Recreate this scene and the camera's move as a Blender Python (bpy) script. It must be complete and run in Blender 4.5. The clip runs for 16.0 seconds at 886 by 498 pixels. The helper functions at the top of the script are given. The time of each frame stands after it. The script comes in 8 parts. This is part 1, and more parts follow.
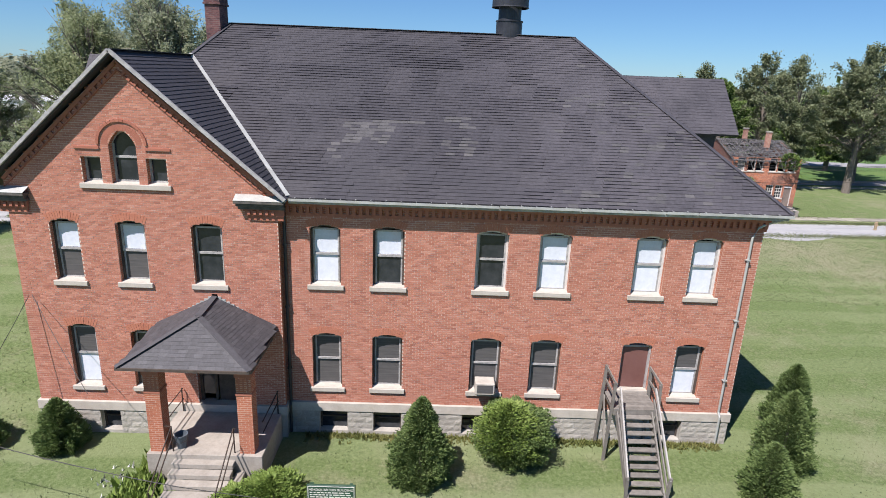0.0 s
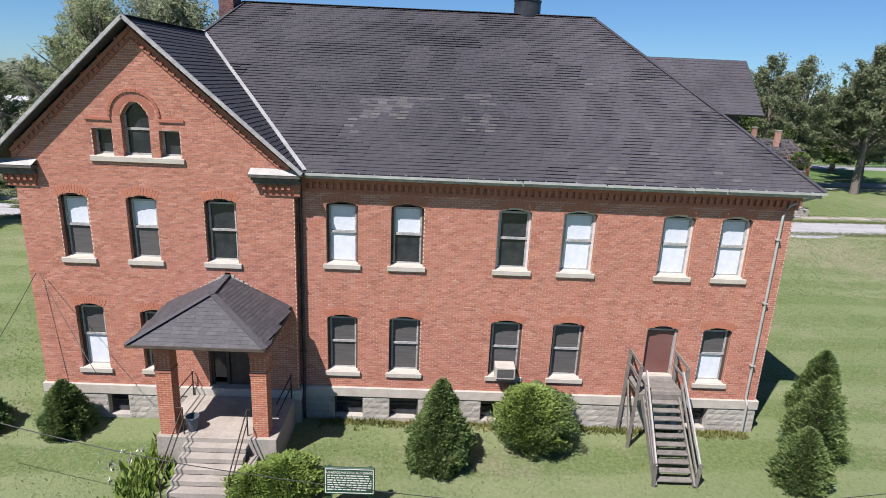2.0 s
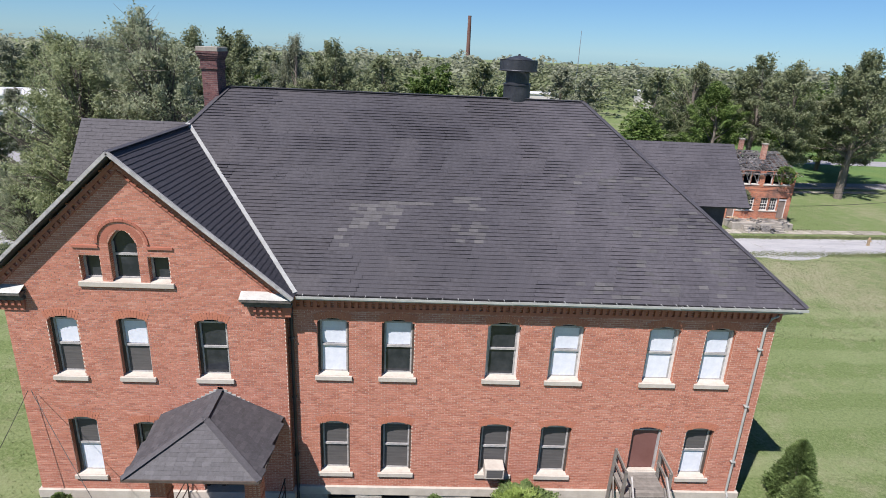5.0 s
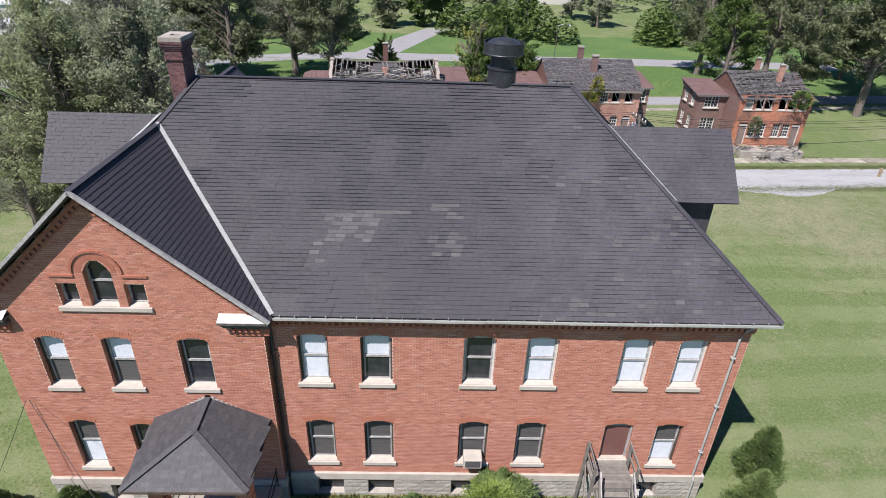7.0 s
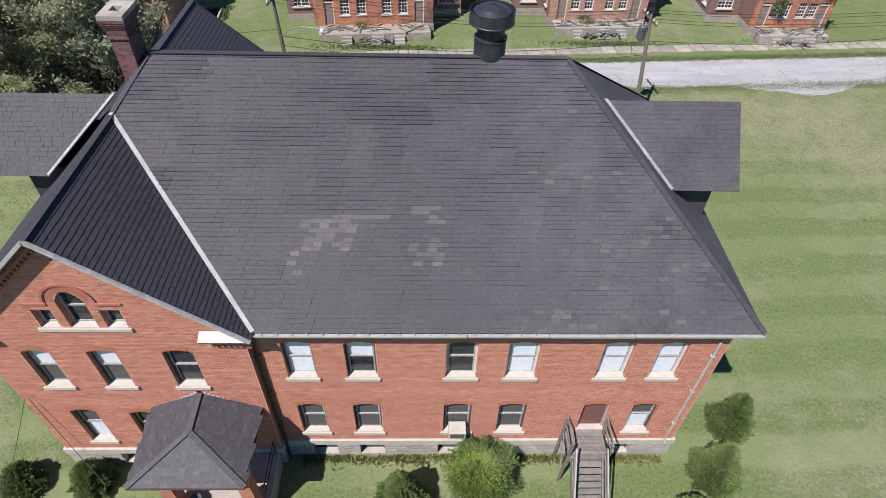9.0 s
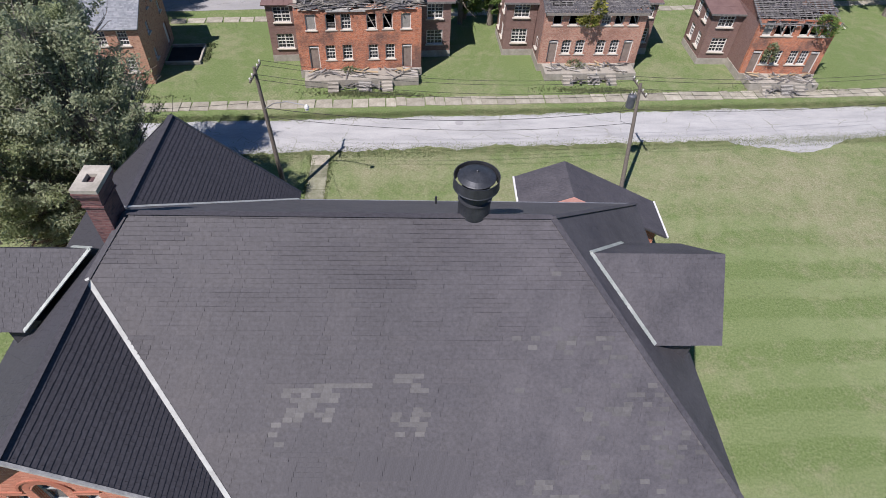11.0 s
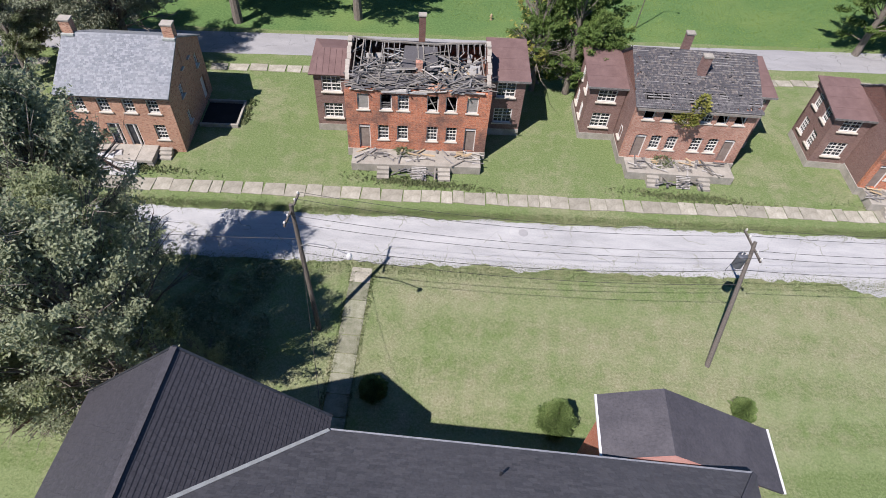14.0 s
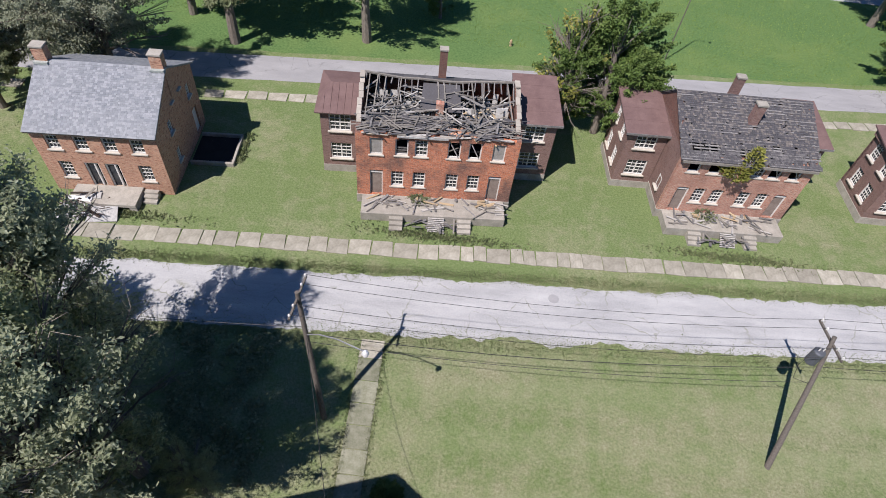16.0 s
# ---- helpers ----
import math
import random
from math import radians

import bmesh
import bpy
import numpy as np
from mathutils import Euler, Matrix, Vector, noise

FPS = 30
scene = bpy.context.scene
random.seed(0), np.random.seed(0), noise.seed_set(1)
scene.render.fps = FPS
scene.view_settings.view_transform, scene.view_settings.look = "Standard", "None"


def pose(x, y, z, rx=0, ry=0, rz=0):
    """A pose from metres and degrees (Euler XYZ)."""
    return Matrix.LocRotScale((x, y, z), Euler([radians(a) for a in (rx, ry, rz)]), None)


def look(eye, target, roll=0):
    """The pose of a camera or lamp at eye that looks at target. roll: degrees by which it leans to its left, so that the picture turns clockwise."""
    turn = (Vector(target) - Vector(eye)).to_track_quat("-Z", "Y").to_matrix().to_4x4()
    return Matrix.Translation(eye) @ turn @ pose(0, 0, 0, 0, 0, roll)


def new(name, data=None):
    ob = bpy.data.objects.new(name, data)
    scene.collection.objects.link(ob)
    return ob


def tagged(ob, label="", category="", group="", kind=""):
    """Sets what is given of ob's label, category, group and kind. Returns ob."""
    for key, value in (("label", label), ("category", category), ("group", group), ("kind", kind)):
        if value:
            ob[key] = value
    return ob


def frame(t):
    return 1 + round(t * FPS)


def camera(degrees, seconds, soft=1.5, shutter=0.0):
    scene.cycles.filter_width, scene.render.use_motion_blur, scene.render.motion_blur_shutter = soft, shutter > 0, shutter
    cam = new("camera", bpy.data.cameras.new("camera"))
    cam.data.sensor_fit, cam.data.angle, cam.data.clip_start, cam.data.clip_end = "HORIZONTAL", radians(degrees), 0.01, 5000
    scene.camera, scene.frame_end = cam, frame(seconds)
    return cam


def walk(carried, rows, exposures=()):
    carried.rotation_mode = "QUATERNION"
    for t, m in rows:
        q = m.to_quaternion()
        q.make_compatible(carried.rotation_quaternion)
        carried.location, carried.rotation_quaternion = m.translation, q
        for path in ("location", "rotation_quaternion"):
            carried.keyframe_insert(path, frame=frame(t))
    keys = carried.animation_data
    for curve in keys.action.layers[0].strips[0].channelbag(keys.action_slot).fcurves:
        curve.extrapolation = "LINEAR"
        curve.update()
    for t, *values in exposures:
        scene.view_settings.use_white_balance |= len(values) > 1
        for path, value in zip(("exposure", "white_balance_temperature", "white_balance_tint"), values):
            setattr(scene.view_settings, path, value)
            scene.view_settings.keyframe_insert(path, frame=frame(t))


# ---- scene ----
cam = camera(73.57, 16.0, soft=0.9)
# seconds, x, y, z, yaw, pitch, roll
PATH = [
    (0.0, -0.234, -3.608, 12.766, -1.180, -16.667, 2.321),
    (0.5, 0.063, -3.329, 12.593, -0.588, -16.372, 2.444),
    (1.0, 0.077, -3.197, 12.222, -0.362, -16.241, 2.480),
    (1.5, -0.283, -3.241, 11.846, -0.638, -16.114, 2.508),
    (2.0, -0.845, -3.286, 11.646, -1.141, -15.928, 2.515),
    (2.5, -1.197, -3.255, 11.614, -1.570, -15.843, 2.580),
    (3.0, -1.332, -3.088, 11.841, -1.788, -16.202, 2.638),
    (3.5, -1.287, -2.855, 12.687, -2.023, -16.665, 2.685),
    (4.0, -1.236, -2.609, 13.832, -2.221, -17.282, 2.695),
    (4.5, -1.199, -2.362, 15.069, -2.426, -18.100, 2.668),
    (4.7, -1.165, -2.244, 15.540, -2.505, -18.355, 2.659),
    (6.8, -0.134, -0.524, 19.419, -1.843, -27.875, 2.113),
    (7.0, -0.034, -0.287, 19.830, -1.775, -29.414, 2.026),
    (7.5, 0.224, 0.581, 21.131, -1.442, -32.673, 1.811),
    (8.0, 0.486, 1.222, 22.192, -1.300, -37.688, 1.437),
    (8.2, 0.577, 1.576, 22.621, -1.192, -39.716, 1.250),
    (10.3, 0.631, 6.563, 25.883, -3.707, -46.344, 3.025),
    (10.5, 0.702, 6.881, 26.523, -3.675, -46.452, 3.070),
    (11.0, 0.785, 7.968, 27.924, -3.639, -46.672, 3.143),
    (11.5, 0.832, 9.528, 28.874, -3.373, -47.054, 3.259),
    (12.0, 0.669, 11.292, 29.273, -3.448, -47.459, 3.439),
    (12.5, 0.268, 13.472, 29.531, -2.098, -47.821, 3.960),
    (13.0, -0.047, 15.679, 29.944, -1.886, -48.430, 4.365),
    (13.5, -0.551, 18.160, 30.452, -0.617, -49.047, 4.628),
    (14.0, -0.952, 20.160, 30.693, 0.941, -49.767, 4.948),
    (14.5, -1.175, 22.233, 30.455, 1.130, -49.909, 5.266),
    (15.0, -1.666, 23.865, 30.069, 0.983, -49.638, 5.947),
    (15.5, -2.244, 25.149, 29.784, 0.136, -49.471, 6.694),
    (16.0, -3.299, 26.131, 29.647, -0.421, -49.688, 7.209),
]
walk(cam, [(t, pose(x, y, z, 0, 0, yaw) @ pose(0, 0, 0, 90 + pitch, 0, 0) @ pose(0, 0, 0, 0, 0, roll)) for t, x, y, z, yaw, pitch, roll in PATH],
     exposures=[(0.0, 0.78), (4.5, 0.74), (8.0, 0.64), (10.5, 0.52), (11.0, 0.58), (11.5, 0.66), (12.0, 0.76), (14.0, 0.73), (16.0, 0.60)])

# ---- light ----
SUN_ELEVATION, SUN_AZIMUTH = 56.0, 220.0
world = bpy.data.worlds.new("sky")
scene.world = world
world.use_nodes = True
wn, wl = world.node_tree.nodes, world.node_tree.links
sky = wn.new("ShaderNodeTexSky")
sky.sky_type, sky.sun_disc = "NISHITA", False
sky.sun_elevation, sky.sun_rotation = radians(SUN_ELEVATION), radians(SUN_AZIMUTH)
sky.air_density, sky.dust_density, sky.ozone_density, sky.altitude = 1.0, 0.0, 3.5, 1500.0
# clear late-summer sky
tint = wn.new("ShaderNodeMix")
tint.data_type, tint.blend_type = "RGBA", "MULTIPLY"
tint.inputs[0].default_value = 1.0
tint.inputs[7].default_value = (0.66, 1.0, 1.40, 1)
soft_sky = wn.new("ShaderNodeGamma")
soft_sky.inputs[1].default_value = 0.8
wl.new(sky.outputs[0], soft_sky.inputs[0])
wl.new(soft_sky.outputs[0], tint.inputs[6])
wl.new(tint.outputs[2], wn["Background"].inputs[0])
wn["Background"].inputs[1].default_value = 0.067
sun = new("sun", bpy.data.lights.new("sun", "SUN"))
sun.data.energy, sun.data.angle, sun.data.color = 4.85, radians(0.53), (1.0, 0.915, 0.90)
ca, sa = math.cos(radians(SUN_AZIMUTH)), math.sin(radians(SUN_AZIMUTH))
ce, se = math.cos(radians(SUN_ELEVATION)), math.sin(radians(SUN_ELEVATION))
sun.matrix_world = look((80 * sa * ce, 80 * ca * ce, 80 * se), (0, 0, 0))

# ---- materials ----
class Mat:
    """A small builder for node materials."""

    def __init__(self, name, rough=0.8, metal=0.0, spec=0.3):
        self.m = bpy.data.materials.new(name)
        self.m.use_nodes = True
        self.t = self.m.node_tree
        self.b = self.t.nodes["Principled BSDF"]
        self.b.inputs["Roughness"].default_value = rough
        self.b.inputs["Metallic"].default_value = metal
        self.b.inputs["Specular IOR Level"].default_value = spec
        self.geo = None

    def n(self, kind, **props):
        node = self.t.nodes.new("ShaderNode" + kind)
        for k, v in props.items():
            node.inputs[k].default_value = v
        return node

    def link(self, a, b):
        self.t.links.new(a, b)

    def coords(self):
        return self.n("TexCoord").outputs["Object"]

    def scaled(self, vec, sx, sy, sz):
        mp = self.n("Mapping")
        mp.inputs["Scale"].default_value = (sx, sy, sz)
        self.link(vec, mp.inputs["Vector"])
        return mp.outputs[0]

    def noise(self, vec, scale, detail=4.0, rough=0.6):
        no = self.n("TexNoise", Scale=scale, Detail=detail, Roughness=rough)
        self.link(vec, no.inputs["Vector"])
        return no.outputs["Fac"]

    def ramp(self, fac, stops):
        r = self.n("ValToRGB")
        e = r.color_ramp.elements
        while len(e) < len(stops):
            e.new(0.5)
        for el, (p, c) in zip(e, stops):
            el.position, el.color = p, (*c, 1) if len(c) == 3 else c
        self.link(fac, r.inputs[0])
        return r.outputs[0]

    def mix(self, fac, a, b, mode="MIX"):
        x = self.t.nodes.new("ShaderNodeMix")
        x.data_type, x.blend_type = "RGBA", mode
        for sock, v in ((x.inputs[0], fac), (x.inputs[6], a), (x.inputs[7], b)):
            if isinstance(v, (int, float)):
                sock.default_value = v
            elif isinstance(v, tuple):
                sock.default_value = (*v, 1)
            else:
                self.link(v, sock)
        return x.outputs[2]

    def math(self, op, a, b=0.0):
        x = self.t.nodes.new("ShaderNodeMath")
        x.operation = op
        for sock, v in ((x.inputs[0], a), (x.inputs[1], b)):
            if isinstance(v, (int, float)):
                sock.default_value = v
            else:
                self.link(v, sock)
        return x.outputs[0]

    def color(self, c):
        if isinstance(c, tuple):
            self.b.inputs["Base Color"].default_value = (*c, 1)
        else:
            self.link(c, self.b.inputs["Base Color"])
        return self

    def bump(self, h, strength=0.4, dist=0.01):
        bp = self.n("Bump", Strength=strength, Distance=dist)
        self.link(h, bp.inputs["Height"])
        self.link(bp.outputs[0], self.b.inputs["Normal"])
        return self

    def rand(self):
        return self.n("ObjectInfo").outputs["Random"]

    def island(self):
        return self.n("NewGeometry").outputs["Random Per Island"]


def brick_material(name, c1, c2, mortar, dark, light=None, wear=0.5, spot=0.45, patch=(0.45, 0.72)):
    m = Mat(name, 0.88)
    co = m.coords()
    geo = m.n("NewGeometry").outputs["True Normal"]
    sep, sn = m.n("SeparateXYZ"), m.n("SeparateXYZ")
    m.link(co, sep.inputs[0])
    m.link(geo, sn.inputs[0])
    side = m.math("GREATER_THAN", m.math("ABSOLUTE", sn.outputs[0]), 0.7)
    u = m.mix(side, sep.outputs[0], sep.outputs[1])
    comb = m.n("CombineXYZ")
    m.link(u, comb.inputs[0])
    m.link(sep.outputs[2], comb.inputs[1])
    br = m.n("TexBrick")
    br.offset, br.squash = 0.5, 1.0
    for k, v in (("Scale", 1.0), ("Mortar Size", 0.0085), ("Mortar Smooth", 0.3), ("Bias", -0.1), ("Brick Width", 0.215), ("Row Height", 0.072)):
        br.inputs[k].default_value = v
    br.inputs["Color1"].default_value, br.inputs["Color2"].default_value = (*c1, 1), (*c2, 1)
    br.inputs["Mortar"].default_value = (*mortar, 1)
    m.link(comb.outputs[0], br.inputs["Vector"])
    big = m.noise(co, 0.35, 5)
    fine = m.noise(m.scaled(co, 1, 1, 3.0), 3.0, 6, 0.7)
    col = m.mix(m.math("MULTIPLY", m.ramp(big, [(patch[0], (0, 0, 0)), (patch[1], (1, 1, 1))]), wear), br.outputs["Color"], dark)
    col = m.mix(m.math("MULTIPLY", m.ramp(fine, [(0.48, (0, 0, 0)), (0.75, (1, 1, 1))]), 0.35), col, light or tuple(min(1, 1.35 * v) for v in c1))
    spots = m.noise(m.scaled(co, 4.6, 4.6, 13.8), 1.0, 2, 0.5)
    col = m.mix(m.math("MULTIPLY", m.ramp(spots, [(0.58 - 0.1 * (spot - 0.45), (0, 0, 0)), (0.66 - 0.1 * (spot - 0.45), (1, 1, 1))]), spot), col, dark)
    pale = m.noise(m.scaled(co, 4.6, 4.6, 13.8), 1.3, 2, 0.5)
    col = m.mix(m.math("MULTIPLY", m.ramp(pale, [(0.60, (0, 0, 0)), (0.68, (1, 1, 1))]), max(0.0, spot - 0.3)), col, light or tuple(min(1, 1.35 * v) for v in c1))
    m.color(col)
    h = m.math("ADD", m.math("MULTIPLY", br.outputs["Fac"], -1.0), m.math("MULTIPLY", m.noise(co, 40, 3), 0.4))
    return m.bump(h, 0.5, 0.008).m


def slate_material(name, stops, patch, rough=0.68, spread=0.5, single=False, bleach=None):
    m = Mat(name, rough, spec=0.5)
    co = m.coords()
    col = m.ramp(m.rand() if single else m.island(), stops)
    big = m.noise(co, 0.25, 5)
    col = m.mix(m.math("MULTIPLY", m.ramp(big, [(0.4, (0, 0, 0)), (0.7, (1, 1, 1))]), spread), col, patch)
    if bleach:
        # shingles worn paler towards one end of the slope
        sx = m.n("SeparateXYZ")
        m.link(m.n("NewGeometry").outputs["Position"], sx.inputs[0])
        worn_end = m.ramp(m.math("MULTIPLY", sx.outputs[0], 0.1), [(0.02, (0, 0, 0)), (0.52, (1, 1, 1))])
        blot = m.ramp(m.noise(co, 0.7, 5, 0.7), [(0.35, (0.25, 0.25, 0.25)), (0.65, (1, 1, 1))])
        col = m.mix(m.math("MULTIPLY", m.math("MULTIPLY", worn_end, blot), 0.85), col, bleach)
    streak = m.noise(co, 9.0, 5, 0.75)
    col = m.mix(0.35, col, m.ramp(streak, [(0.3, (0.020, 0.0196, 0.024)), (0.75, (0.122, 0.119, 0.142))]), "MIX")
    m.color(col)
    return m.bump(m.noise(co, 30, 4), 0.35, 0.006).m


def plain_material(name, base, second, scale=3.0, rough=0.8, metal=0.0, bump=0.3, grain=(1, 1, 1), dist=0.006, vary=0.0):
    m = Mat(name, rough, metal)
    co = m.scaled(m.coords(), *grain)
    a = m.noise(co, scale, 6, 0.65)
    b = m.noise(co, scale * 9, 3, 0.6)
    f = m.math("ADD", m.math("MULTIPLY", a, 0.7), m.math("MULTIPLY", b, 0.3))
    col = m.ramp(f, [(0.35, base), (0.68, second)])
    if vary:
        col = m.mix(m.math("MULTIPLY", m.rand(), vary), col, tuple(0.35 * v for v in base))
    m.color(col)
    return m.bump(f, bump, dist).m


def leaf_material(name, dark, mid, light, thin=0.22):
    m = Mat(name, 0.6, spec=0.25)
    clump = m.noise(m.n("NewGeometry").outputs["Position"], 0.9, 3, 0.6)
    f = m.math("ADD", m.math("MULTIPLY", m.island(), 0.45), m.math("MULTIPLY", m.ramp(clump, [(0.3, (0, 0, 0)), (0.7, (1, 1, 1))]), 0.55))
    col = m.ramp(f, [(0.0, dark), (0.5, mid), (1.0, light)])
    m.color(col)
    tr = m.t.nodes.new("ShaderNodeBsdfTranslucent")
    m.link(col, tr.inputs[0])
    ms = m.t.nodes.new("ShaderNodeMixShader")
    ms.inputs[0].default_value = thin
    m.link(m.b.outputs[0], ms.inputs[1])
    m.link(tr.outputs[0], ms.inputs[2])
    out = [n for n in m.t.nodes if n.type == "OUTPUT_MATERIAL"][0]
    m.link(ms.outputs[0], out.inputs[0])
    return m.m


def ground_material():
    m = Mat("mown_grass", 0.9, spec=0.1)
    co = m.n("NewGeometry").outputs["Position"]
    fine = m.noise(co, 7.0, 10, 0.82)
    mid = m.noise(co, 0.9, 6, 0.7)
    big = m.noise(co, 0.11, 4, 0.6)
    lush = m.ramp(fine, [(0.32, (0.056, 0.090, 0.032)), (0.5, (0.130, 0.176, 0.068)), (0.68, (0.212, 0.253, 0.132))])
    dry = m.ramp(fine, [(0.32, (0.125, 0.130, 0.066)), (0.5, (0.225, 0.224, 0.142)), (0.68, (0.360, 0.345, 0.240))])
    f = m.math("ADD", m.math("MULTIPLY", mid, 0.5), m.math("MULTIPLY", big, 0.6))
    # the lawn between the building and the lane is the driest stretch
    sep = m.n("SeparateXYZ")
    m.link(co, sep.inputs[0])
    away = m.math("ABSOLUTE", m.math("SUBTRACT", sep.outputs[1], 40.0))
    f = m.math("ADD", f, m.ramp(m.math("MULTIPLY", away, 0.05), [(0.2, (0.08, 0.08, 0.08)), (0.55, (0, 0, 0))]))
    col = m.mix(m.ramp(f, [(0.53, (0, 0, 0)), (0.74, (1, 1, 1))]), lush, dry)
    # mowing swaths
    wob = m.math("ADD", m.math("MULTIPLY", sep.outputs[1], 2.1), m.math("ADD", m.math("MULTIPLY", sep.outputs[0], -0.12), m.math("MULTIPLY", big, 5.0)))
    stripe = m.math("MULTIPLY", m.math("ADD", m.math("SINE", wob), 1.0), 0.5)
    patchy = m.ramp(m.noise(co, 0.06, 3), [(0.42, (0, 0, 0)), (0.58, (1, 1, 1))])
    cut = m.math("MULTIPLY", m.ramp(stripe, [(0.35, (0, 0, 0)), (0.65, (1, 1, 1))]), m.math("ADD", m.math("MULTIPLY", patchy, 0.38), 0.22))
    cut = m.math("MULTIPLY", cut, m.ramp(m.math("MULTIPLY", sep.outputs[1], 0.02), [(0.62, (1, 1, 1)), (0.75, (0.35, 0.35, 0.35)), (0.92, (0.35, 0.35, 0.35)), (0.98, (0.08, 0.08, 0.08))]))
    col = m.mix(cut, col, (0.232, 0.268, 0.142))
    m.color(col)
    return m.bump(m.math("ADD", fine, m.math("MULTIPLY", mid, 0.6)), 0.8, 0.08).m


M_BRICK = brick_material("red_brick", (0.43, 0.150, 0.085), (0.35, 0.112, 0.062), (0.50, 0.36, 0.28), (0.25, 0.080, 0.048), (0.52, 0.24, 0.155), wear=0.4)
M_BRICK_DARK = plain_material("moulded_brick", (0.29, 0.108, 0.072), (0.385, 0.155, 0.105), 4.0, 0.85)
M_BRICK_OLD = brick_material("weathered_orange_brick", (0.52, 0.175, 0.085), (0.31, 0.090, 0.050), (0.42, 0.29, 0.22), (0.105, 0.072, 0.064), (0.58, 0.32, 0.23), wear=0.85, spot=0.6, patch=(0.46, 0.60))
M_BRICK_PINK = brick_material("faded_pink_brick", (0.43, 0.21, 0.15), (0.34, 0.145, 0.10), (0.42, 0.36, 0.30), (0.21, 0.11, 0.085), (0.56, 0.42, 0.36), wear=0.7, spot=0.7, patch=(0.46, 0.62))
M_BRICK_TAN = brick_material("tan_orange_brick", (0.47, 0.265, 0.18), (0.36, 0.175, 0.118), (0.33, 0.26, 0.20), (0.19, 0.09, 0.06), (0.58, 0.42, 0.31), wear=0.4, spot=0.75)
M_BRICK_STACK = brick_material("purplish_chimney_brick", (0.165, 0.074, 0.070), (0.105, 0.045, 0.050), (0.165, 0.125, 0.120), (0.042, 0.028, 0.034), (0.250, 0.145, 0.130), wear=0.8, spot=0.7)
M_BRICK_SOOT = brick_material("sooty_brown_brick", (0.17, 0.085, 0.065), (0.12, 0.06, 0.05), (0.17, 0.13, 0.11), (0.07, 0.045, 0.04), wear=0.4)
M_SIDING = brick_material("brown_brick", (0.215, 0.128, 0.112), (0.150, 0.088, 0.079), (0.24, 0.185, 0.165), (0.095, 0.060, 0.055), (0.28, 0.19, 0.165), wear=0.45, spot=0.55)
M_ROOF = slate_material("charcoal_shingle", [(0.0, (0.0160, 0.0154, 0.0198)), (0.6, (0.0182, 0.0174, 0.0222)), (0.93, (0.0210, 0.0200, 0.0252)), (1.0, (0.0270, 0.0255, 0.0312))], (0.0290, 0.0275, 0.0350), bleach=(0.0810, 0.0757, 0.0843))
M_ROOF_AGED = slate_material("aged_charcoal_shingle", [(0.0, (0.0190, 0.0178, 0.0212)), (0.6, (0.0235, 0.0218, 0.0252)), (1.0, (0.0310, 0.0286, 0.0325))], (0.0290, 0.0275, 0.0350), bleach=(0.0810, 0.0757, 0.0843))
# paler copy of the roof shingle; lifts the back slope's brightness by colour
M_ROOF_BACK = slate_material("lightened_grey_shingle", [(0.0, (0.050, 0.050, 0.053)), (0.6, (0.072, 0.071, 0.075)), (1.0, (0.095, 0.094, 0.098))], (0.100, 0.098, 0.102))
M_ROOF_SUN = slate_material("worn_grey_shingle", [(0.0, (0.050, 0.049, 0.048)), (0.6, (0.071, 0.070, 0.068)), (1.0, (0.112, 0.109, 0.104))], (0.071, 0.070, 0.068))
M_SLATE = slate_material("pale_grey_slate", [(0.0, (0.157, 0.179, 0.206)), (0.5, (0.228, 0.252, 0.283)), (1.0, (0.330, 0.350, 0.378))], (0.282, 0.301, 0.309), 0.6)
M_SHINGLE_WOOD = slate_material("rotten_grey_shingle", [(0.0, (0.040, 0.039, 0.041)), (0.5, (0.078, 0.075, 0.077)), (1.0, (0.17, 0.162, 0.155))], (0.07, 0.068, 0.07), 0.85)
M_SHINGLE_TABS = slate_material("tattered_grey_shingle", [(0.0, (0.040, 0.040, 0.044)), (0.66, (0.075, 0.073, 0.077)), (0.74, (0.125, 0.112, 0.102)), (1.0, (0.20, 0.176, 0.152))], (0.07, 0.068, 0.07), 0.85, spread=0.35)
M_ROOF_MAROON = plain_material("maroon_roll_roofing", (0.112, 0.070, 0.067), (0.165, 0.108, 0.102), 1.2, 0.8, grain=(1, 1, 1))
M_STONE = plain_material("limestone", (0.33, 0.31, 0.275), (0.49, 0.47, 0.425), 2.2, 0.85, bump=0.6, dist=0.03, vary=0.3)
M_SILL = plain_material("cut_limestone_sill", (0.365, 0.335, 0.290), (0.505, 0.475, 0.420), 2.5, 0.8)
M_CONC = plain_material("weathered_concrete", (0.24, 0.225, 0.195), (0.42, 0.395, 0.35), 1.4, 0.9, vary=0.25)
M_SLAB = plain_material("sidewalk_concrete", (0.24, 0.225, 0.18), (0.43, 0.41, 0.35), 1.1, 0.9, vary=0.4)
M_PATH = plain_material("mossy_path_concrete", (0.155, 0.165, 0.105), (0.34, 0.335, 0.265), 1.6, 0.92, vary=0.45)
M_PORCH = plain_material("pale_porch_concrete", (0.27, 0.245, 0.212), (0.41, 0.38, 0.335), 1.4, 0.9, vary=0.25)
M_METAL_WHITE = plain_material("chalky_white_metal", (0.52, 0.53, 0.54), (0.74, 0.75, 0.76), 3.0, 0.55, 0.2)
M_FLASH = plain_material("tarnished_flashing", (0.34, 0.345, 0.33), (0.50, 0.52, 0.50), 2.5, 0.6, 0.3)
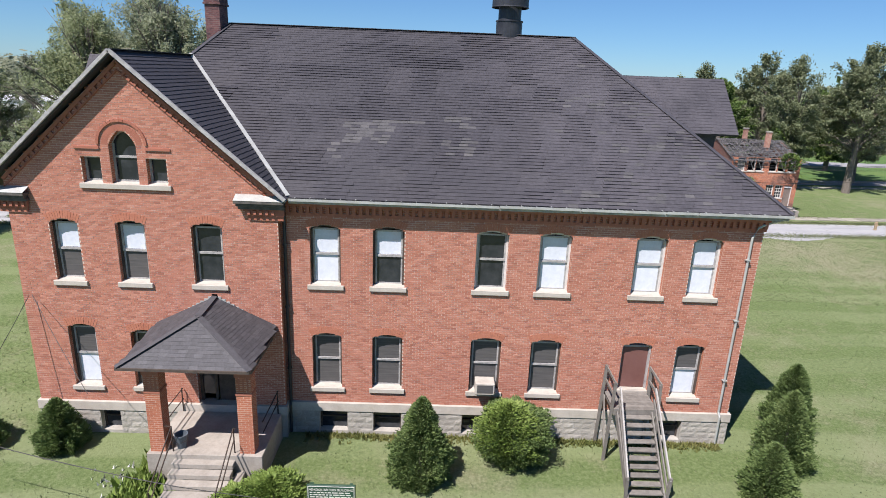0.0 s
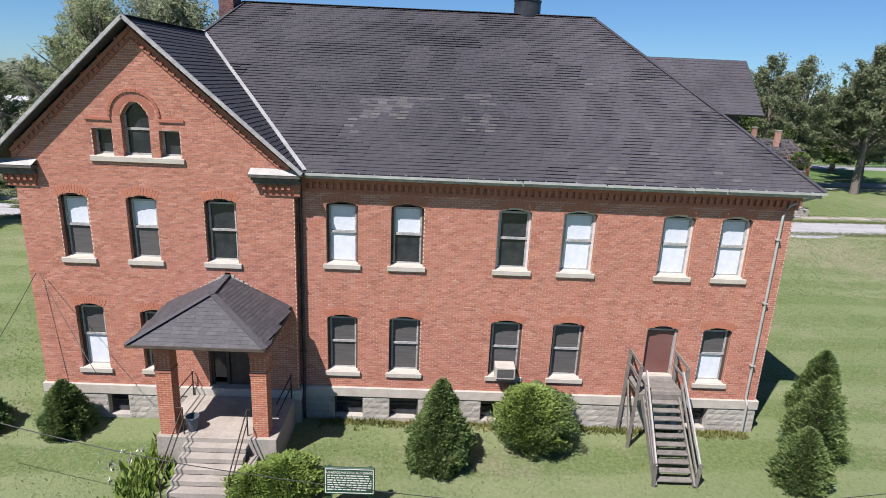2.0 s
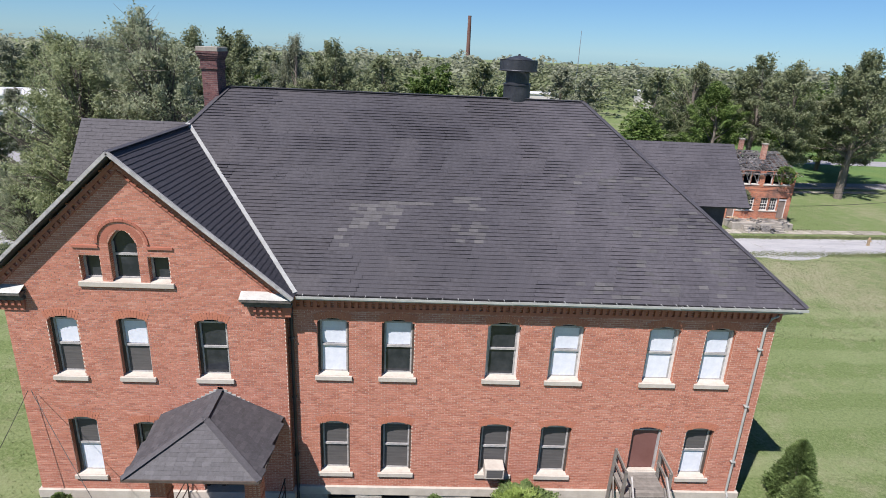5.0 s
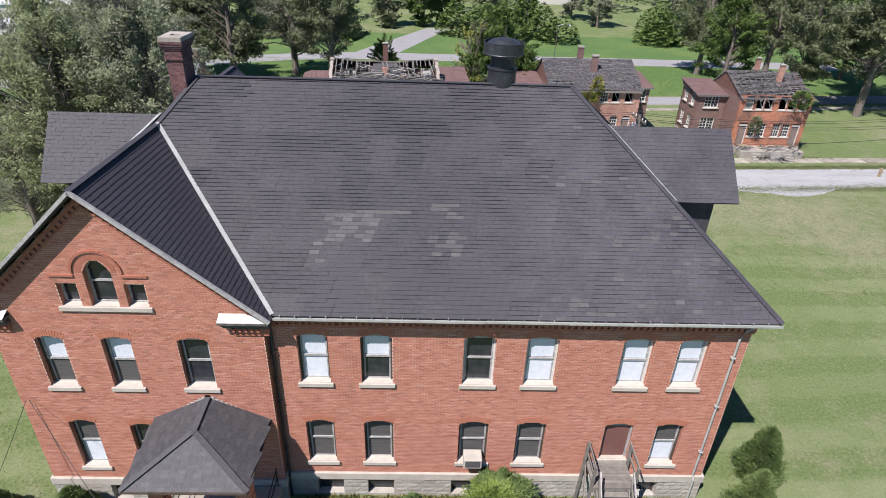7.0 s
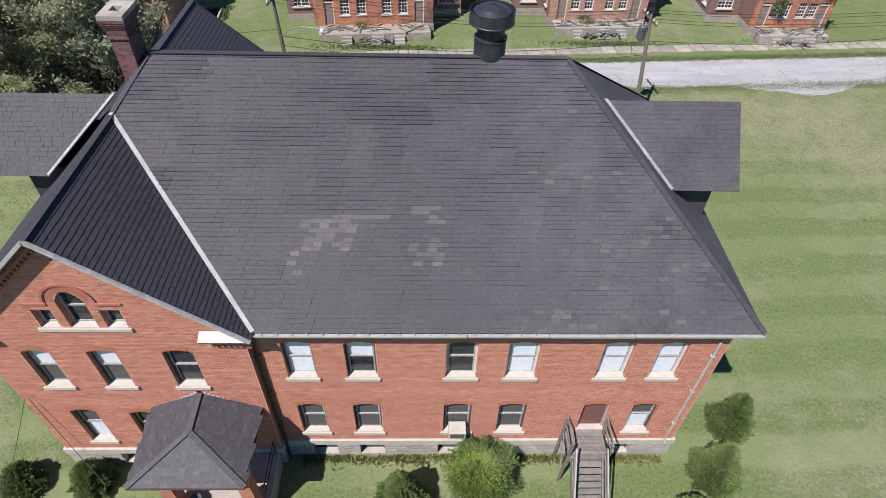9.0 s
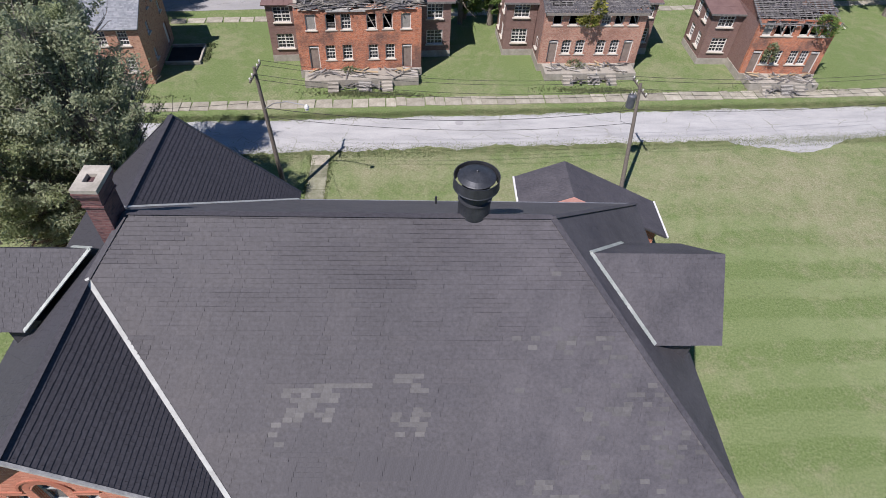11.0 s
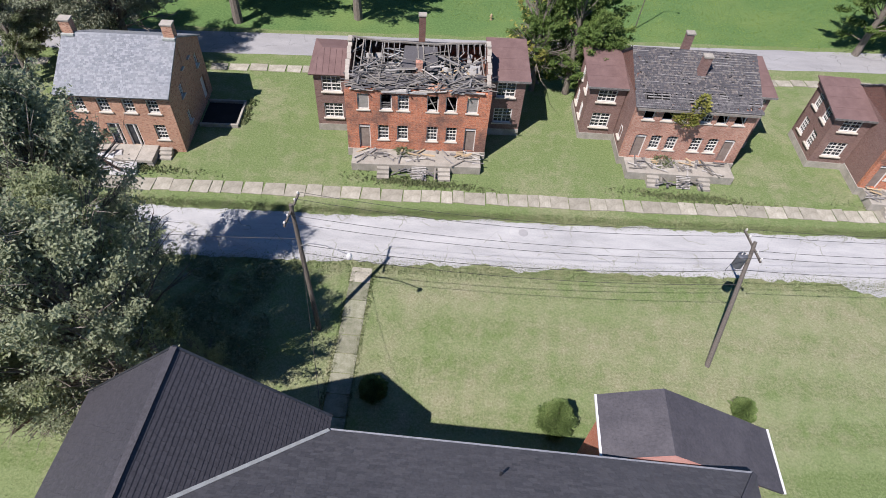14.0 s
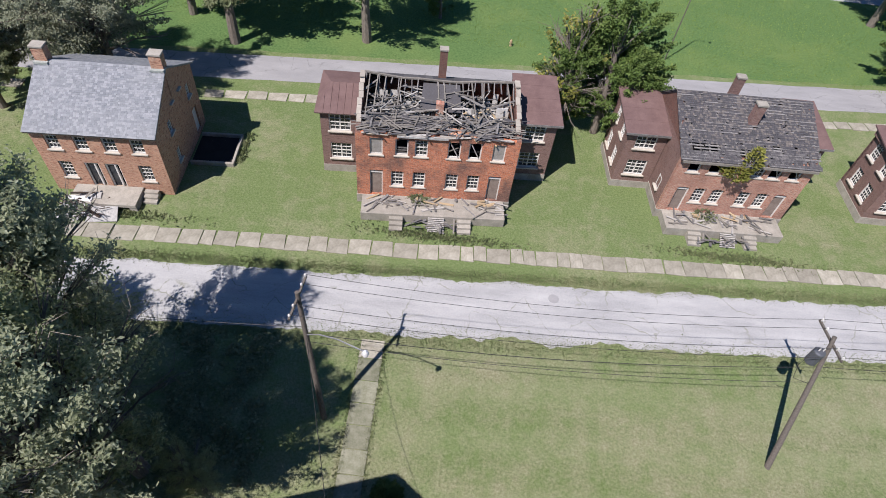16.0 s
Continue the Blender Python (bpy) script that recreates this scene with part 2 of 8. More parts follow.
M_COPPER = plain_material("green_copper", (0.23, 0.265, 0.25), (0.44, 0.46, 0.44), 3.0, 0.7, 0.2)
M_GALV = plain_material("galvanised_steel", (0.24, 0.25, 0.27), (0.38, 0.39, 0.41), 3.0, 0.5, 0.6)
M_VENT = plain_material("dark_painted_steel", (0.030, 0.033, 0.040), (0.075, 0.080, 0.092), 2.5, 0.45, 0.5)
M_PAINT_WHITE = plain_material("flaking_white_paint", (0.460, 0.451, 0.432), (0.681, 0.672, 0.644), 7.0, 0.7)
M_PAINT_GREY = plain_material("flaking_grey_trim", (0.22, 0.22, 0.22), (0.46, 0.455, 0.44), 6.0, 0.8, grain=(1, 1, 1))
M_FRAME = plain_material("dark_window_frame", (0.050, 0.040, 0.034), (0.105, 0.084, 0.070), 5.0, 0.8)
M_TRIM_DARK = plain_material("dark_peeling_trim", (0.060, 0.056, 0.052), (0.150, 0.140, 0.128), 5.0, 0.85)
M_SHADE = plain_material("white_roller_shade", (0.52, 0.57, 0.64), (0.72, 0.76, 0.81), 1.0, 0.8)
M_BLIND = plain_material("grey_slatted_blind", (0.065, 0.064, 0.064), (0.115, 0.112, 0.11), 1.0, 0.7, grain=(1, 1, 18))
# near-black colour standing in for shade inside rooms, roofs and the pit
M_DARK = plain_material("shade_black", (0.012, 0.012, 0.013), (0.022, 0.022, 0.024), 1.0, 0.95)
M_DOOR = plain_material("dull_maroon_paint", (0.150, 0.070, 0.060), (0.185, 0.092, 0.080), 1.2, 0.6)
M_WOOD_GREY = plain_material("weathered_grey_wood", (0.145, 0.134, 0.120), (0.275, 0.258, 0.232), 5.0, 0.9, grain=(1, 1, 1), vary=0.35)
M_WOOD_BURNT = plain_material("charred_grey_timber", (0.10, 0.096, 0.095), (0.33, 0.32, 0.315), 4.0, 0.9, vary=0.6)
M_WOOD_TAN = plain_material("raw_tan_timber", (0.34, 0.25, 0.15), (0.46, 0.37, 0.25), 4.0, 0.9, vary=0.4)
M_POLE = plain_material("creosoted_pole", (0.070, 0.060, 0.052), (0.16, 0.145, 0.13), 4.0, 0.9, grain=(8, 8, 0.6))
M_BARK = plain_material("tree_bark", (0.10, 0.085, 0.070), (0.23, 0.205, 0.18), 5.0, 0.95, bump=0.8, grain=(3, 3, 0.6), dist=0.02)
M_IRON = plain_material("rusty_dark_iron", (0.040, 0.032, 0.028), (0.085, 0.062, 0.050), 6.0, 0.7, 0.4)
M_BIN = plain_material("blue_grey_plastic", (0.075, 0.095, 0.115), (0.11, 0.135, 0.16), 3.0, 0.5)
M_SIGN = plain_material("dark_green_enamel", (0.020, 0.055, 0.034), (0.03, 0.075, 0.047), 2.0, 0.4)
M_LETTER = plain_material("cream_lettering", (0.62, 0.62, 0.56), (0.70, 0.70, 0.64), 2.0, 0.6)
M_ARCH = plain_material("arch_brick", (0.36, 0.135, 0.085), (0.45, 0.190, 0.122), 6.0, 0.88)
M_ROOF_PORCH = slate_material("dark_grey_shingle", [(0.0, (0.029, 0.030, 0.032)), (0.6, (0.045, 0.045, 0.049)), (1.0, (0.072, 0.072, 0.076))], (0.065, 0.068, 0.065))
M_WOOD_PALE = plain_material("bleached_wood", (0.26, 0.25, 0.235), (0.44, 0.425, 0.40), 5.0, 0.9)
M_PINK = plain_material("faded_pink_paint", (0.55, 0.30, 0.27), (0.66, 0.40, 0.36), 2.0, 0.8)
M_BOARD = plain_material("weathered_board", (0.20, 0.19, 0.175), (0.32, 0.31, 0.29), 3.0, 0.9)
M_DOOR_GREY = plain_material("faded_brown_door", (0.16, 0.125, 0.108), (0.27, 0.225, 0.195), 3.0, 0.8)
M_WIRE = plain_material("black_cable", (0.020, 0.020, 0.020), (0.035, 0.035, 0.035), 2.0, 0.6)
M_TRAFO = plain_material("grey_transformer_paint", (0.085, 0.092, 0.11), (0.13, 0.14, 0.16), 2.0, 0.5, 0.3)
M_GRASS = ground_material()
M_LEAF_ELM = leaf_material("grey_green_leaf", (0.095, 0.120, 0.064), (0.190, 0.222, 0.120), (0.320, 0.345, 0.215), 0.4)
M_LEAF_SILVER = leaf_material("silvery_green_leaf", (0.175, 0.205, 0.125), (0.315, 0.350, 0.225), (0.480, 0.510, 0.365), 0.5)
M_LEAF_OLIVE = leaf_material("pale_olive_leaf", (0.150, 0.185, 0.095), (0.280, 0.320, 0.175), (0.430, 0.470, 0.285), 0.5)
M_LEAF_MAPLE = leaf_material("bright_green_leaf", (0.042, 0.078, 0.018), (0.092, 0.148, 0.036), (0.175, 0.235, 0.070))
M_LEAF_BLUE = leaf_material("blue_green_leaf", (0.130, 0.150, 0.105), (0.240, 0.265, 0.185), (0.390, 0.405, 0.305), 0.4)
M_LEAF_YEW = leaf_material("dark_conifer_needle", (0.056, 0.092, 0.030), (0.116, 0.172, 0.056), (0.210, 0.272, 0.104))
M_LEAF_BRIGHT = leaf_material("fresh_green_leaf", (0.085, 0.135, 0.026), (0.165, 0.240, 0.052), (0.290, 0.370, 0.115))
M_LEAF_YELLOW = leaf_material("yellowing_leaf", (0.12, 0.14, 0.030), (0.22, 0.225, 0.055), (0.34, 0.32, 0.09))
M_TUFT = leaf_material("lawn_blade", (0.080, 0.110, 0.048), (0.145, 0.175, 0.085), (0.27, 0.275, 0.160))
def field_material():
    m = Mat("lush_field_grass", 0.9, spec=0.1)
    co = m.n("NewGeometry").outputs["Position"]
    fine = m.noise(co, 5.0, 9, 0.8)
    big = m.noise(co, 0.13, 4, 0.6)
    col = m.ramp(fine, [(0.32, (0.036, 0.072, 0.026)), (0.5, (0.086, 0.152, 0.052)), (0.70, (0.150, 0.228, 0.086))])
    col = m.mix(m.math("MULTIPLY", m.ramp(big, [(0.45, (0, 0, 0)), (0.7, (1, 1, 1))]), 0.35), col, (0.19, 0.235, 0.075))
    m.color(col)
    return m.bump(fine, 0.8, 0.08).m


M_FIELD = field_material()
M_WEED = leaf_material("straw_and_weed", (0.07, 0.10, 0.025), (0.16, 0.17, 0.055), (0.30, 0.28, 0.12))


def glass_material():
    m = Mat("dusty_window_glass", 0.08, spec=0.5)
    m.color(m.ramp(m.noise(m.coords(), 2.0, 3), [(0.35, (0.018, 0.022, 0.028)), (0.7, (0.045, 0.05, 0.058))]))
    return m.m


M_GLASS = glass_material()


def road_material(name, stops, crack):
    m = Mat(name, 0.92, spec=0.2)
    co = m.n("NewGeometry").outputs["Position"]
    sc = m.scaled(co, 0.25, 1, 1)
    col = m.ramp(m.math("ADD", m.math("MULTIPLY", m.noise(sc, 0.9, 7, 0.7), 0.6), m.math("MULTIPLY", m.noise(co, 11, 5, 0.7), 0.4)), stops)
    vo = m.t.nodes.new("ShaderNodeTexVoronoi")
    vo.feature = "DISTANCE_TO_EDGE"
    vo.inputs["Scale"].default_value = 0.38
    warp = m.n("TexNoise", Scale=0.9, Detail=5.0)
    m.link(co, warp.inputs["Vector"])
    va = m.t.nodes.new("ShaderNodeVectorMath")
    va.operation = "ADD"
    m.link(co, va.inputs[0])
    m.link(warp.outputs["Color"], va.inputs[1])
    m.link(va.outputs[0], vo.inputs["Vector"])
    crk = m.ramp(vo.outputs["Distance"], [(0.0, (1, 1, 1)), (0.018, (0, 0, 0))])
    broken = m.ramp(m.noise(co, 0.5, 3), [(0.45, (0, 0, 0)), (0.6, (1, 1, 1))])
    col = m.mix(m.math("MULTIPLY", m.math("MULTIPLY", crk, broken), 0.7), col, crack)
    m.color(col)
    return m.bump(m.noise(co, 18, 6, 0.8), 0.5, 0.02).m


M_ROAD = road_material("bleached_broken_asphalt", [(0.3, (0.225, 0.23, 0.238)), (0.5, (0.330, 0.334, 0.340)), (0.72, (0.440, 0.442, 0.445))], (0.14, 0.145, 0.09))
M_ROAD_BACK = road_material("grey_worn_asphalt", [(0.3, (0.20, 0.20, 0.208)), (0.5, (0.26, 0.26, 0.268)), (0.72, (0.33, 0.33, 0.335))], (0.10, 0.10, 0.10))

# ---- mesh helpers ----
def mesh_object(name, bm, mat, parent=None, label="", smooth=False):
    me = bpy.data.meshes.new(name)
    bmesh.ops.recalc_face_normals(bm, faces=bm.faces)
    bm.to_mesh(me)
    bm.free()
    for m in (mat if isinstance(mat, (list, tuple)) else [mat]):
        me.materials.append(m)
    if smooth:
        for p in me.polygons:
            p.use_smooth = True
    ob = new(name, me)
    if parent:
        ob.parent = parent
    if label:
        ob["label"] = label
    return ob


def part(name, bm, mat, parent, label="", smooth=False):
    return mesh_object(name, bm, mat, parent, label, smooth)


def thing(name, label, category, loc=(0, 0, 0), rz=0.0, group="", kind=""):
    ob = new(name)
    ob.matrix_world = pose(*loc, 0, 0, rz)
    return tagged(ob, label, category, group, kind)


def box(bm, x0, x1, y0, y1, z0, z1, bevel=0.0, mat=0):
    v = [bm.verts.new((x, y, z)) for z in (z0, z1) for y in (y0, y1) for x in (x0, x1)]
    fs = [bm.faces.new([v[i] for i in f]) for f in ((0, 2, 3, 1), (4, 5, 7, 6), (0, 1, 5, 4), (2, 6, 7, 3), (0, 4, 6, 2), (1, 3, 7, 5))]
    for f in fs:
        f.material_index = mat
    if bevel:
        es = list({e for f in fs for e in f.edges})
        bmesh.ops.bevel(bm, geom=es, offset=bevel, segments=1, affect="EDGES")
    return v


def boxes(*args, bevel=0.0):
    bm = bmesh.new()
    for a in args:
        box(bm, *a, bevel=bevel)
    return bm


def beam(bm, a, b, w, h, up=(0, 0, 1)):
    """A squared timber from a to b."""
    a, b = Vector(a), Vector(b)
    d = (b - a).normalized()
    s = d.cross(Vector(up))
    if s.length < 1e-4:
        s = d.cross(Vector((1, 0, 0)))
    s.normalize()
    u = s.cross(d)
    v = [bm.verts.new(p + s * i * w / 2 + u * j * h / 2) for p in (a, b) for i, j in ((-1, -1), (1, -1), (1, 1), (-1, 1))]
    for f in ((0, 1, 2, 3), (7, 6, 5, 4), (0, 4, 5, 1), (1, 5, 6, 2), (2, 6, 7, 3), (3, 7, 4, 0)):
        bm.faces.new([v[i] for i in f])


def tube(bm, pts, radii, sides=8, cap=True):
    pts = [Vector(p) for p in pts]
    if isinstance(radii, (int, float)):
        radii = [radii] * len(pts)
    rings = []
    for i, p in enumerate(pts):
        d = (pts[min(i + 1, len(pts) - 1)] - pts[max(i - 1, 0)]).normalized()
        s = d.cross(Vector((0.13, 0.21, 1)) if abs(d.z) < 0.9 else Vector((1, 0.1, 0))).normalized()
        u = s.cross(d)
        rings.append([bm.verts.new(p + (s * math.cos(a) + u * math.sin(a)) * radii[i]) for a in (2 * math.pi * k / sides for k in range(sides))])
    for r0, r1 in zip(rings, rings[1:]):
        for k in range(sides):
            bm.faces.new((r0[k], r0[(k + 1) % sides], r1[(k + 1) % sides], r1[k]))
    if cap and sides > 2:
        bm.faces.new(rings[0][::-1])
        bm.faces.new(rings[-1])


def lathe(bm, profile, sides=32, cx=0.0, cy=0.0):
    rings = [[bm.verts.new((cx + r * math.cos(2 * math.pi * k / sides), cy + r * math.sin(2 * math.pi * k / sides), z)) for k in range(sides)] for r, z in profile]
    for r0, r1 in zip(rings, rings[1:]):
        for k in range(sides):
            bm.faces.new((r0[k], r0[(k + 1) % sides], r1[(k + 1) % sides], r1[k]))
    bm.faces.new(rings[0][::-1])
    bm.faces.new(rings[-1])


def arch_pts(x0, x1, z, rise, n=8):
    """Points along a segmental arch from (x0, z) to (x1, z)."""
    return [(x0 + (x1 - x0) * i / n, z + rise * (1 - (2 * i / n - 1) ** 2)) for i in range(n + 1)]


def wall(bm, x0, x1, z0, z1, y0, y1, holes, mats=(0, 0)):
    """An upright wall between y0 (outside) and y1 with openings (xa, xb, za, zb, rise); rise is the height of the arched head within the opening."""
    xs = sorted({x0, x1, *[v for h in holes for v in h[:2]]})
    zs = sorted({z0, z1, *[v for h in holes for v in h[2:4]]})
    for xa, xb in zip(xs, xs[1:]):
        for za, zb in zip(zs, zs[1:]):
            xm, zm = (xa + xb) / 2, (za + zb) / 2
            if any(h[0] < xm < h[1] and h[2] < zm < h[3] for h in holes):
                continue
            for y in (y0, y1):
                bm.faces.new([bm.verts.new(p) for p in ((xa, y, za), (xb, y, za), (xb, y, zb), (xa, y, zb))])
    for h in holes:
        xa, xb, za, zb, rise = h
        spring = zb - rise
        for x in (xa, xb):
            bm.faces.new([bm.verts.new(p) for p in ((x, y0, za), (x, y1, za), (x, y1, spring), (x, y0, spring))])
        bm.faces.new([bm.verts.new(p) for p in ((xa, y0, za), (xb, y0, za), (xb, y1, za), (xa, y1, za))])
        a = arch_pts(xa, xb, spring, rise)
        for (p, q), (r, s) in zip(a, a[1:]):
            bm.faces.new([bm.verts.new(v) for v in ((p, y0, q), (r, y0, s), (r, y1, s), (p, y1, q))])
            for y in (y0, y1):
                if rise > 0:
                    bm.faces.new([bm.verts.new(v) for v in ((p, y, q), (r, y, s), (r, y, zb + 1e-4), (p, y, zb + 1e-4))])
    for x in (x0, x1):
        bm.faces.new([bm.verts.new(p) for p in ((x, y0, z0), (x, y1, z0), (x, y1, z1), (x, y0, z1))])
    for z in (z0, z1):
        bm.faces.new([bm.verts.new(p) for p in ((x0, y0, z), (x1, y0, z), (x1, y1, z), (x0, y1, z))])


def poly(bm, *pts):
    return bm.faces.new([bm.verts.new(p) for p in pts])


def slab(bm, pts, thick):
    """A sloping sheet: the polygon pts, thickened downwards along its normal."""
    pts = [Vector(p) for p in pts]
    n = (pts[1] - pts[0]).cross(pts[2] - pts[0]).normalized()
    if n.z < 0:
        n = -n
    top = [bm.verts.new(p) for p in pts]
    low = [bm.verts.new(p - n * thick) for p in pts]
    bm.faces.new(top)
    bm.faces.new(low[::-1])
    k = len(pts)
    for i in range(k):
        bm.faces.new((top[i], low[i], low[(i + 1) % k], top[(i + 1) % k]))


def inside(poly2, u, v):
    c = False
    for (x1, y1), (x2, y2) in zip(poly2, poly2[1:] + poly2[:1]):
        if (y1 > v) != (y2 > v) and u < (x2 - x1) * (v - y1) / (y2 - y1) + x1:
            c = not c
    return c


def shingle_tiles(pts, w, e, rng, jitter=0.15, thick=0.012, skip=None, lift=0.0, g=0.003, rag=1.0):
    """Corner lists of shingles laid in courses over the sloping polygon pts: (course, lower left, lower right, upper right, upper left, normal)."""
    pts = [Vector(p) for p in pts]
    n = (pts[1] - pts[0]).cross(pts[2] - pts[0]).normalized()
    if n.z < 0:
        n = -n
    u = Vector((0, 0, 1)).cross(n).normalized()
    v = n.cross(u)
    o = min(pts, key=lambda p: p.dot(v))
    p2 = [((p - o).dot(u), (p - o).dot(v)) for p in pts]
    vmax = max(q for _, q in p2)
    out = []
    for row in range(int(vmax / e) + 1):
        vm = (row + 0.5) * e
        cut = []
        for (x1, y1), (x2, y2) in zip(p2, p2[1:] + p2[:1]):
            if (y1 > vm) != (y2 > vm):
                cut.append(x1 + (x2 - x1) * (vm - y1) / (y2 - y1))
        cut.sort()
        for a, b in zip(cut[::2], cut[1::2]):
            x = a - (w * 0.5 if row % 2 else 0)
            while x < b:
                xe = x + w * (1 + rng.uniform(-jitter, jitter))
                l, r = max(x, a), min(xe, b)
                if r - l > 0.03 and not (skip and skip((l + r) / 2, vm)):
                    dv = rng.uniform(-0.012, 0.006) * rag
                    lo, hi = row * e + dv, min((row + 1) * e + 0.02, vmax + 0.01)
                    q = [o + u * (l + g) + v * lo + n * (thick + lift), o + u * (r - g) + v * lo + n * (thick + lift + rng.uniform(0, 0.006) * rag),
                         o + u * (r - g) + v * hi + n * (0.002 + lift), o + u * (l + g) + v * hi + n * (0.002 + lift)]
                    out.append((row, q, n, (l + r) / 2, vm))
                x = xe
    return out


def shingle_mesh(name, tiles, mat, parent, label="", kind="stuff", drop=0.012):
    vs, fs = [], []
    for _, q, n, _, _ in tiles:
        k = len(vs)
        vs += [tuple(p) for p in q] + [tuple(q[0] - n * drop), tuple(q[1] - n * drop)]
        fs += [(k, k + 1, k + 2, k + 3), (k + 4, k + 5, k + 1, k), (k + 1, k + 5, k + 2), (k + 4, k, k + 3)]
    me = bpy.data.meshes.new(name)
    me.from_pydata(vs, [], fs)
    me.materials.append(mat)
    ob = new(name, me)
    ob.parent = parent
    if label:
        ob["label"] = label
    if kind:
        ob["kind"] = kind
    return ob

# ---- ground, roads, pavements ----
def street_y(x, y0):
    """The street behind the building runs at a slight angle to it."""
    return y0 + 0.072 * x


def ribbon(bm, y_low, y_high, x0, x1, step, z, rng, rough, sub=3):
    xs = [x0 + (x1 - x0) * i / max(1, int((x1 - x0) / step)) for i in range(int((x1 - x0) / step) + 1)]
    rows = []
    for x in xs:
        a = street_y(x, y_low(x)) + rng.uniform(-rough, rough)
        b = street_y(x, y_high(x)) + rng.uniform(-rough, rough)
        rows.append([bm.verts.new((x, a + (b - a) * k / sub, z)) for k in range(sub + 1)])
    for r0, r1 in zip(rows, rows[1:]):
        for k in range(sub):
            bm.faces.new((r0[k], r1[k], r1[k + 1], r0[k + 1]))


rng = random.Random(5)
bm = bmesh.new()
bmesh.ops.create_grid(bm, x_segments=60, y_segments=60, size=900)
ground = mesh_object("ground", bm, M_GRASS)
tagged(ground, "mown lawn, green with dry yellowish patches and swaths", "lawn", kind="structure")

bm = bmesh.new()
wob = lambda x, s, a: a * noise.noise((x * 0.35, s, 0.0)) + 0.4 * a * noise.noise((x * 1.7, s, 3.0))
ribbon(bm, lambda x: 44.75 + wob(x, 1.0, 0.55) - 1.9 * math.exp(-((x - 31.5) / 4.0) ** 2), lambda x: 49.0 + wob(x, 5.0, 0.35), -46, 60, 0.25, 0.012, rng, 0.05)
road = mesh_object("road", bm, M_ROAD)
cover = thing("manhole_patch", "pale round concrete manhole patch in the lane", "manhole", (4.1, 48.3, 0))
bm = bmesh.new()
lathe(bm, [(1.0 + 0.0, 0.002), (0.98, 0.03), (0.02, 0.034)], 22)
part("concrete_ring", bm, M_ROAD, cover)
bm = bmesh.new()
lathe(bm, [(0.34, 0.034), (0.33, 0.05), (0.02, 0.052)], 18)
part("lid", bm, M_ROAD_BACK, cover, "worn metal lid")
tagged(road, "bleached pale grey asphalt lane with cracks and ragged edges", "road", kind="structure")

bm = bmesh.new()
ribbon(bm, lambda x: 69.4 + 0.043 * x + wob(x, 8.0, 0.1), lambda x: 73.0 + 0.043 * x + wob(x, 9.0, 0.1), -160, 200, 1.0, 0.012, rng, 0.02)
back_road = mesh_object("road_back", bm, M_ROAD_BACK)
tagged(back_road, "grey asphalt street behind the row of houses", "road", kind="structure")

# lush field and the far road beyond it
bm = bmesh.new()
ribbon(bm, lambda x: 73.7 + 0.043 * x + wob(x, 12.0, 0.25), lambda x: 118.0 + wob(x, 13.0, 1.5), -160, 200, 1.0, 0.006, rng, 0.05)
field = mesh_object("field", bm, M_FIELD)
tagged(field, "lush bright green field beyond the back street", "field", kind="structure")
far_mid = lambda x: 97.0 - 0.055 * x - (0.0 if x > -8 else 0.012 * (x + 8) ** 2)
bm = bmesh.new()
ribbon(bm, lambda x: far_mid(x) - 2.6, lambda x: far_mid(x) + 2.6, -42, 200, 1.0, 0.014, rng, 0.05)
far_road = mesh_object("road_far", bm, M_ROAD_BACK)
tagged(far_road, "pale grey road beyond the green field", "road", kind="structure")
bm = bmesh.new()
for k in range(10):
    y0, y1 = 99.5 + k * 2.5, 102.0 + k * 2.5
    poly(bm, (-12.5 + 0.45 * (y0 - 99), y0, 0.018), (-5.5 + 0.35 * (y0 - 99), y0, 0.018), (-5.5 + 0.35 * (y1 - 99), y1, 0.018), (-12.5 + 0.45 * (y1 - 99), y1, 0.018))
drive = mesh_object("driveway", bm, M_ROAD_BACK)
tagged(drive, "grey side road leading into the trees", "road", kind="structure")


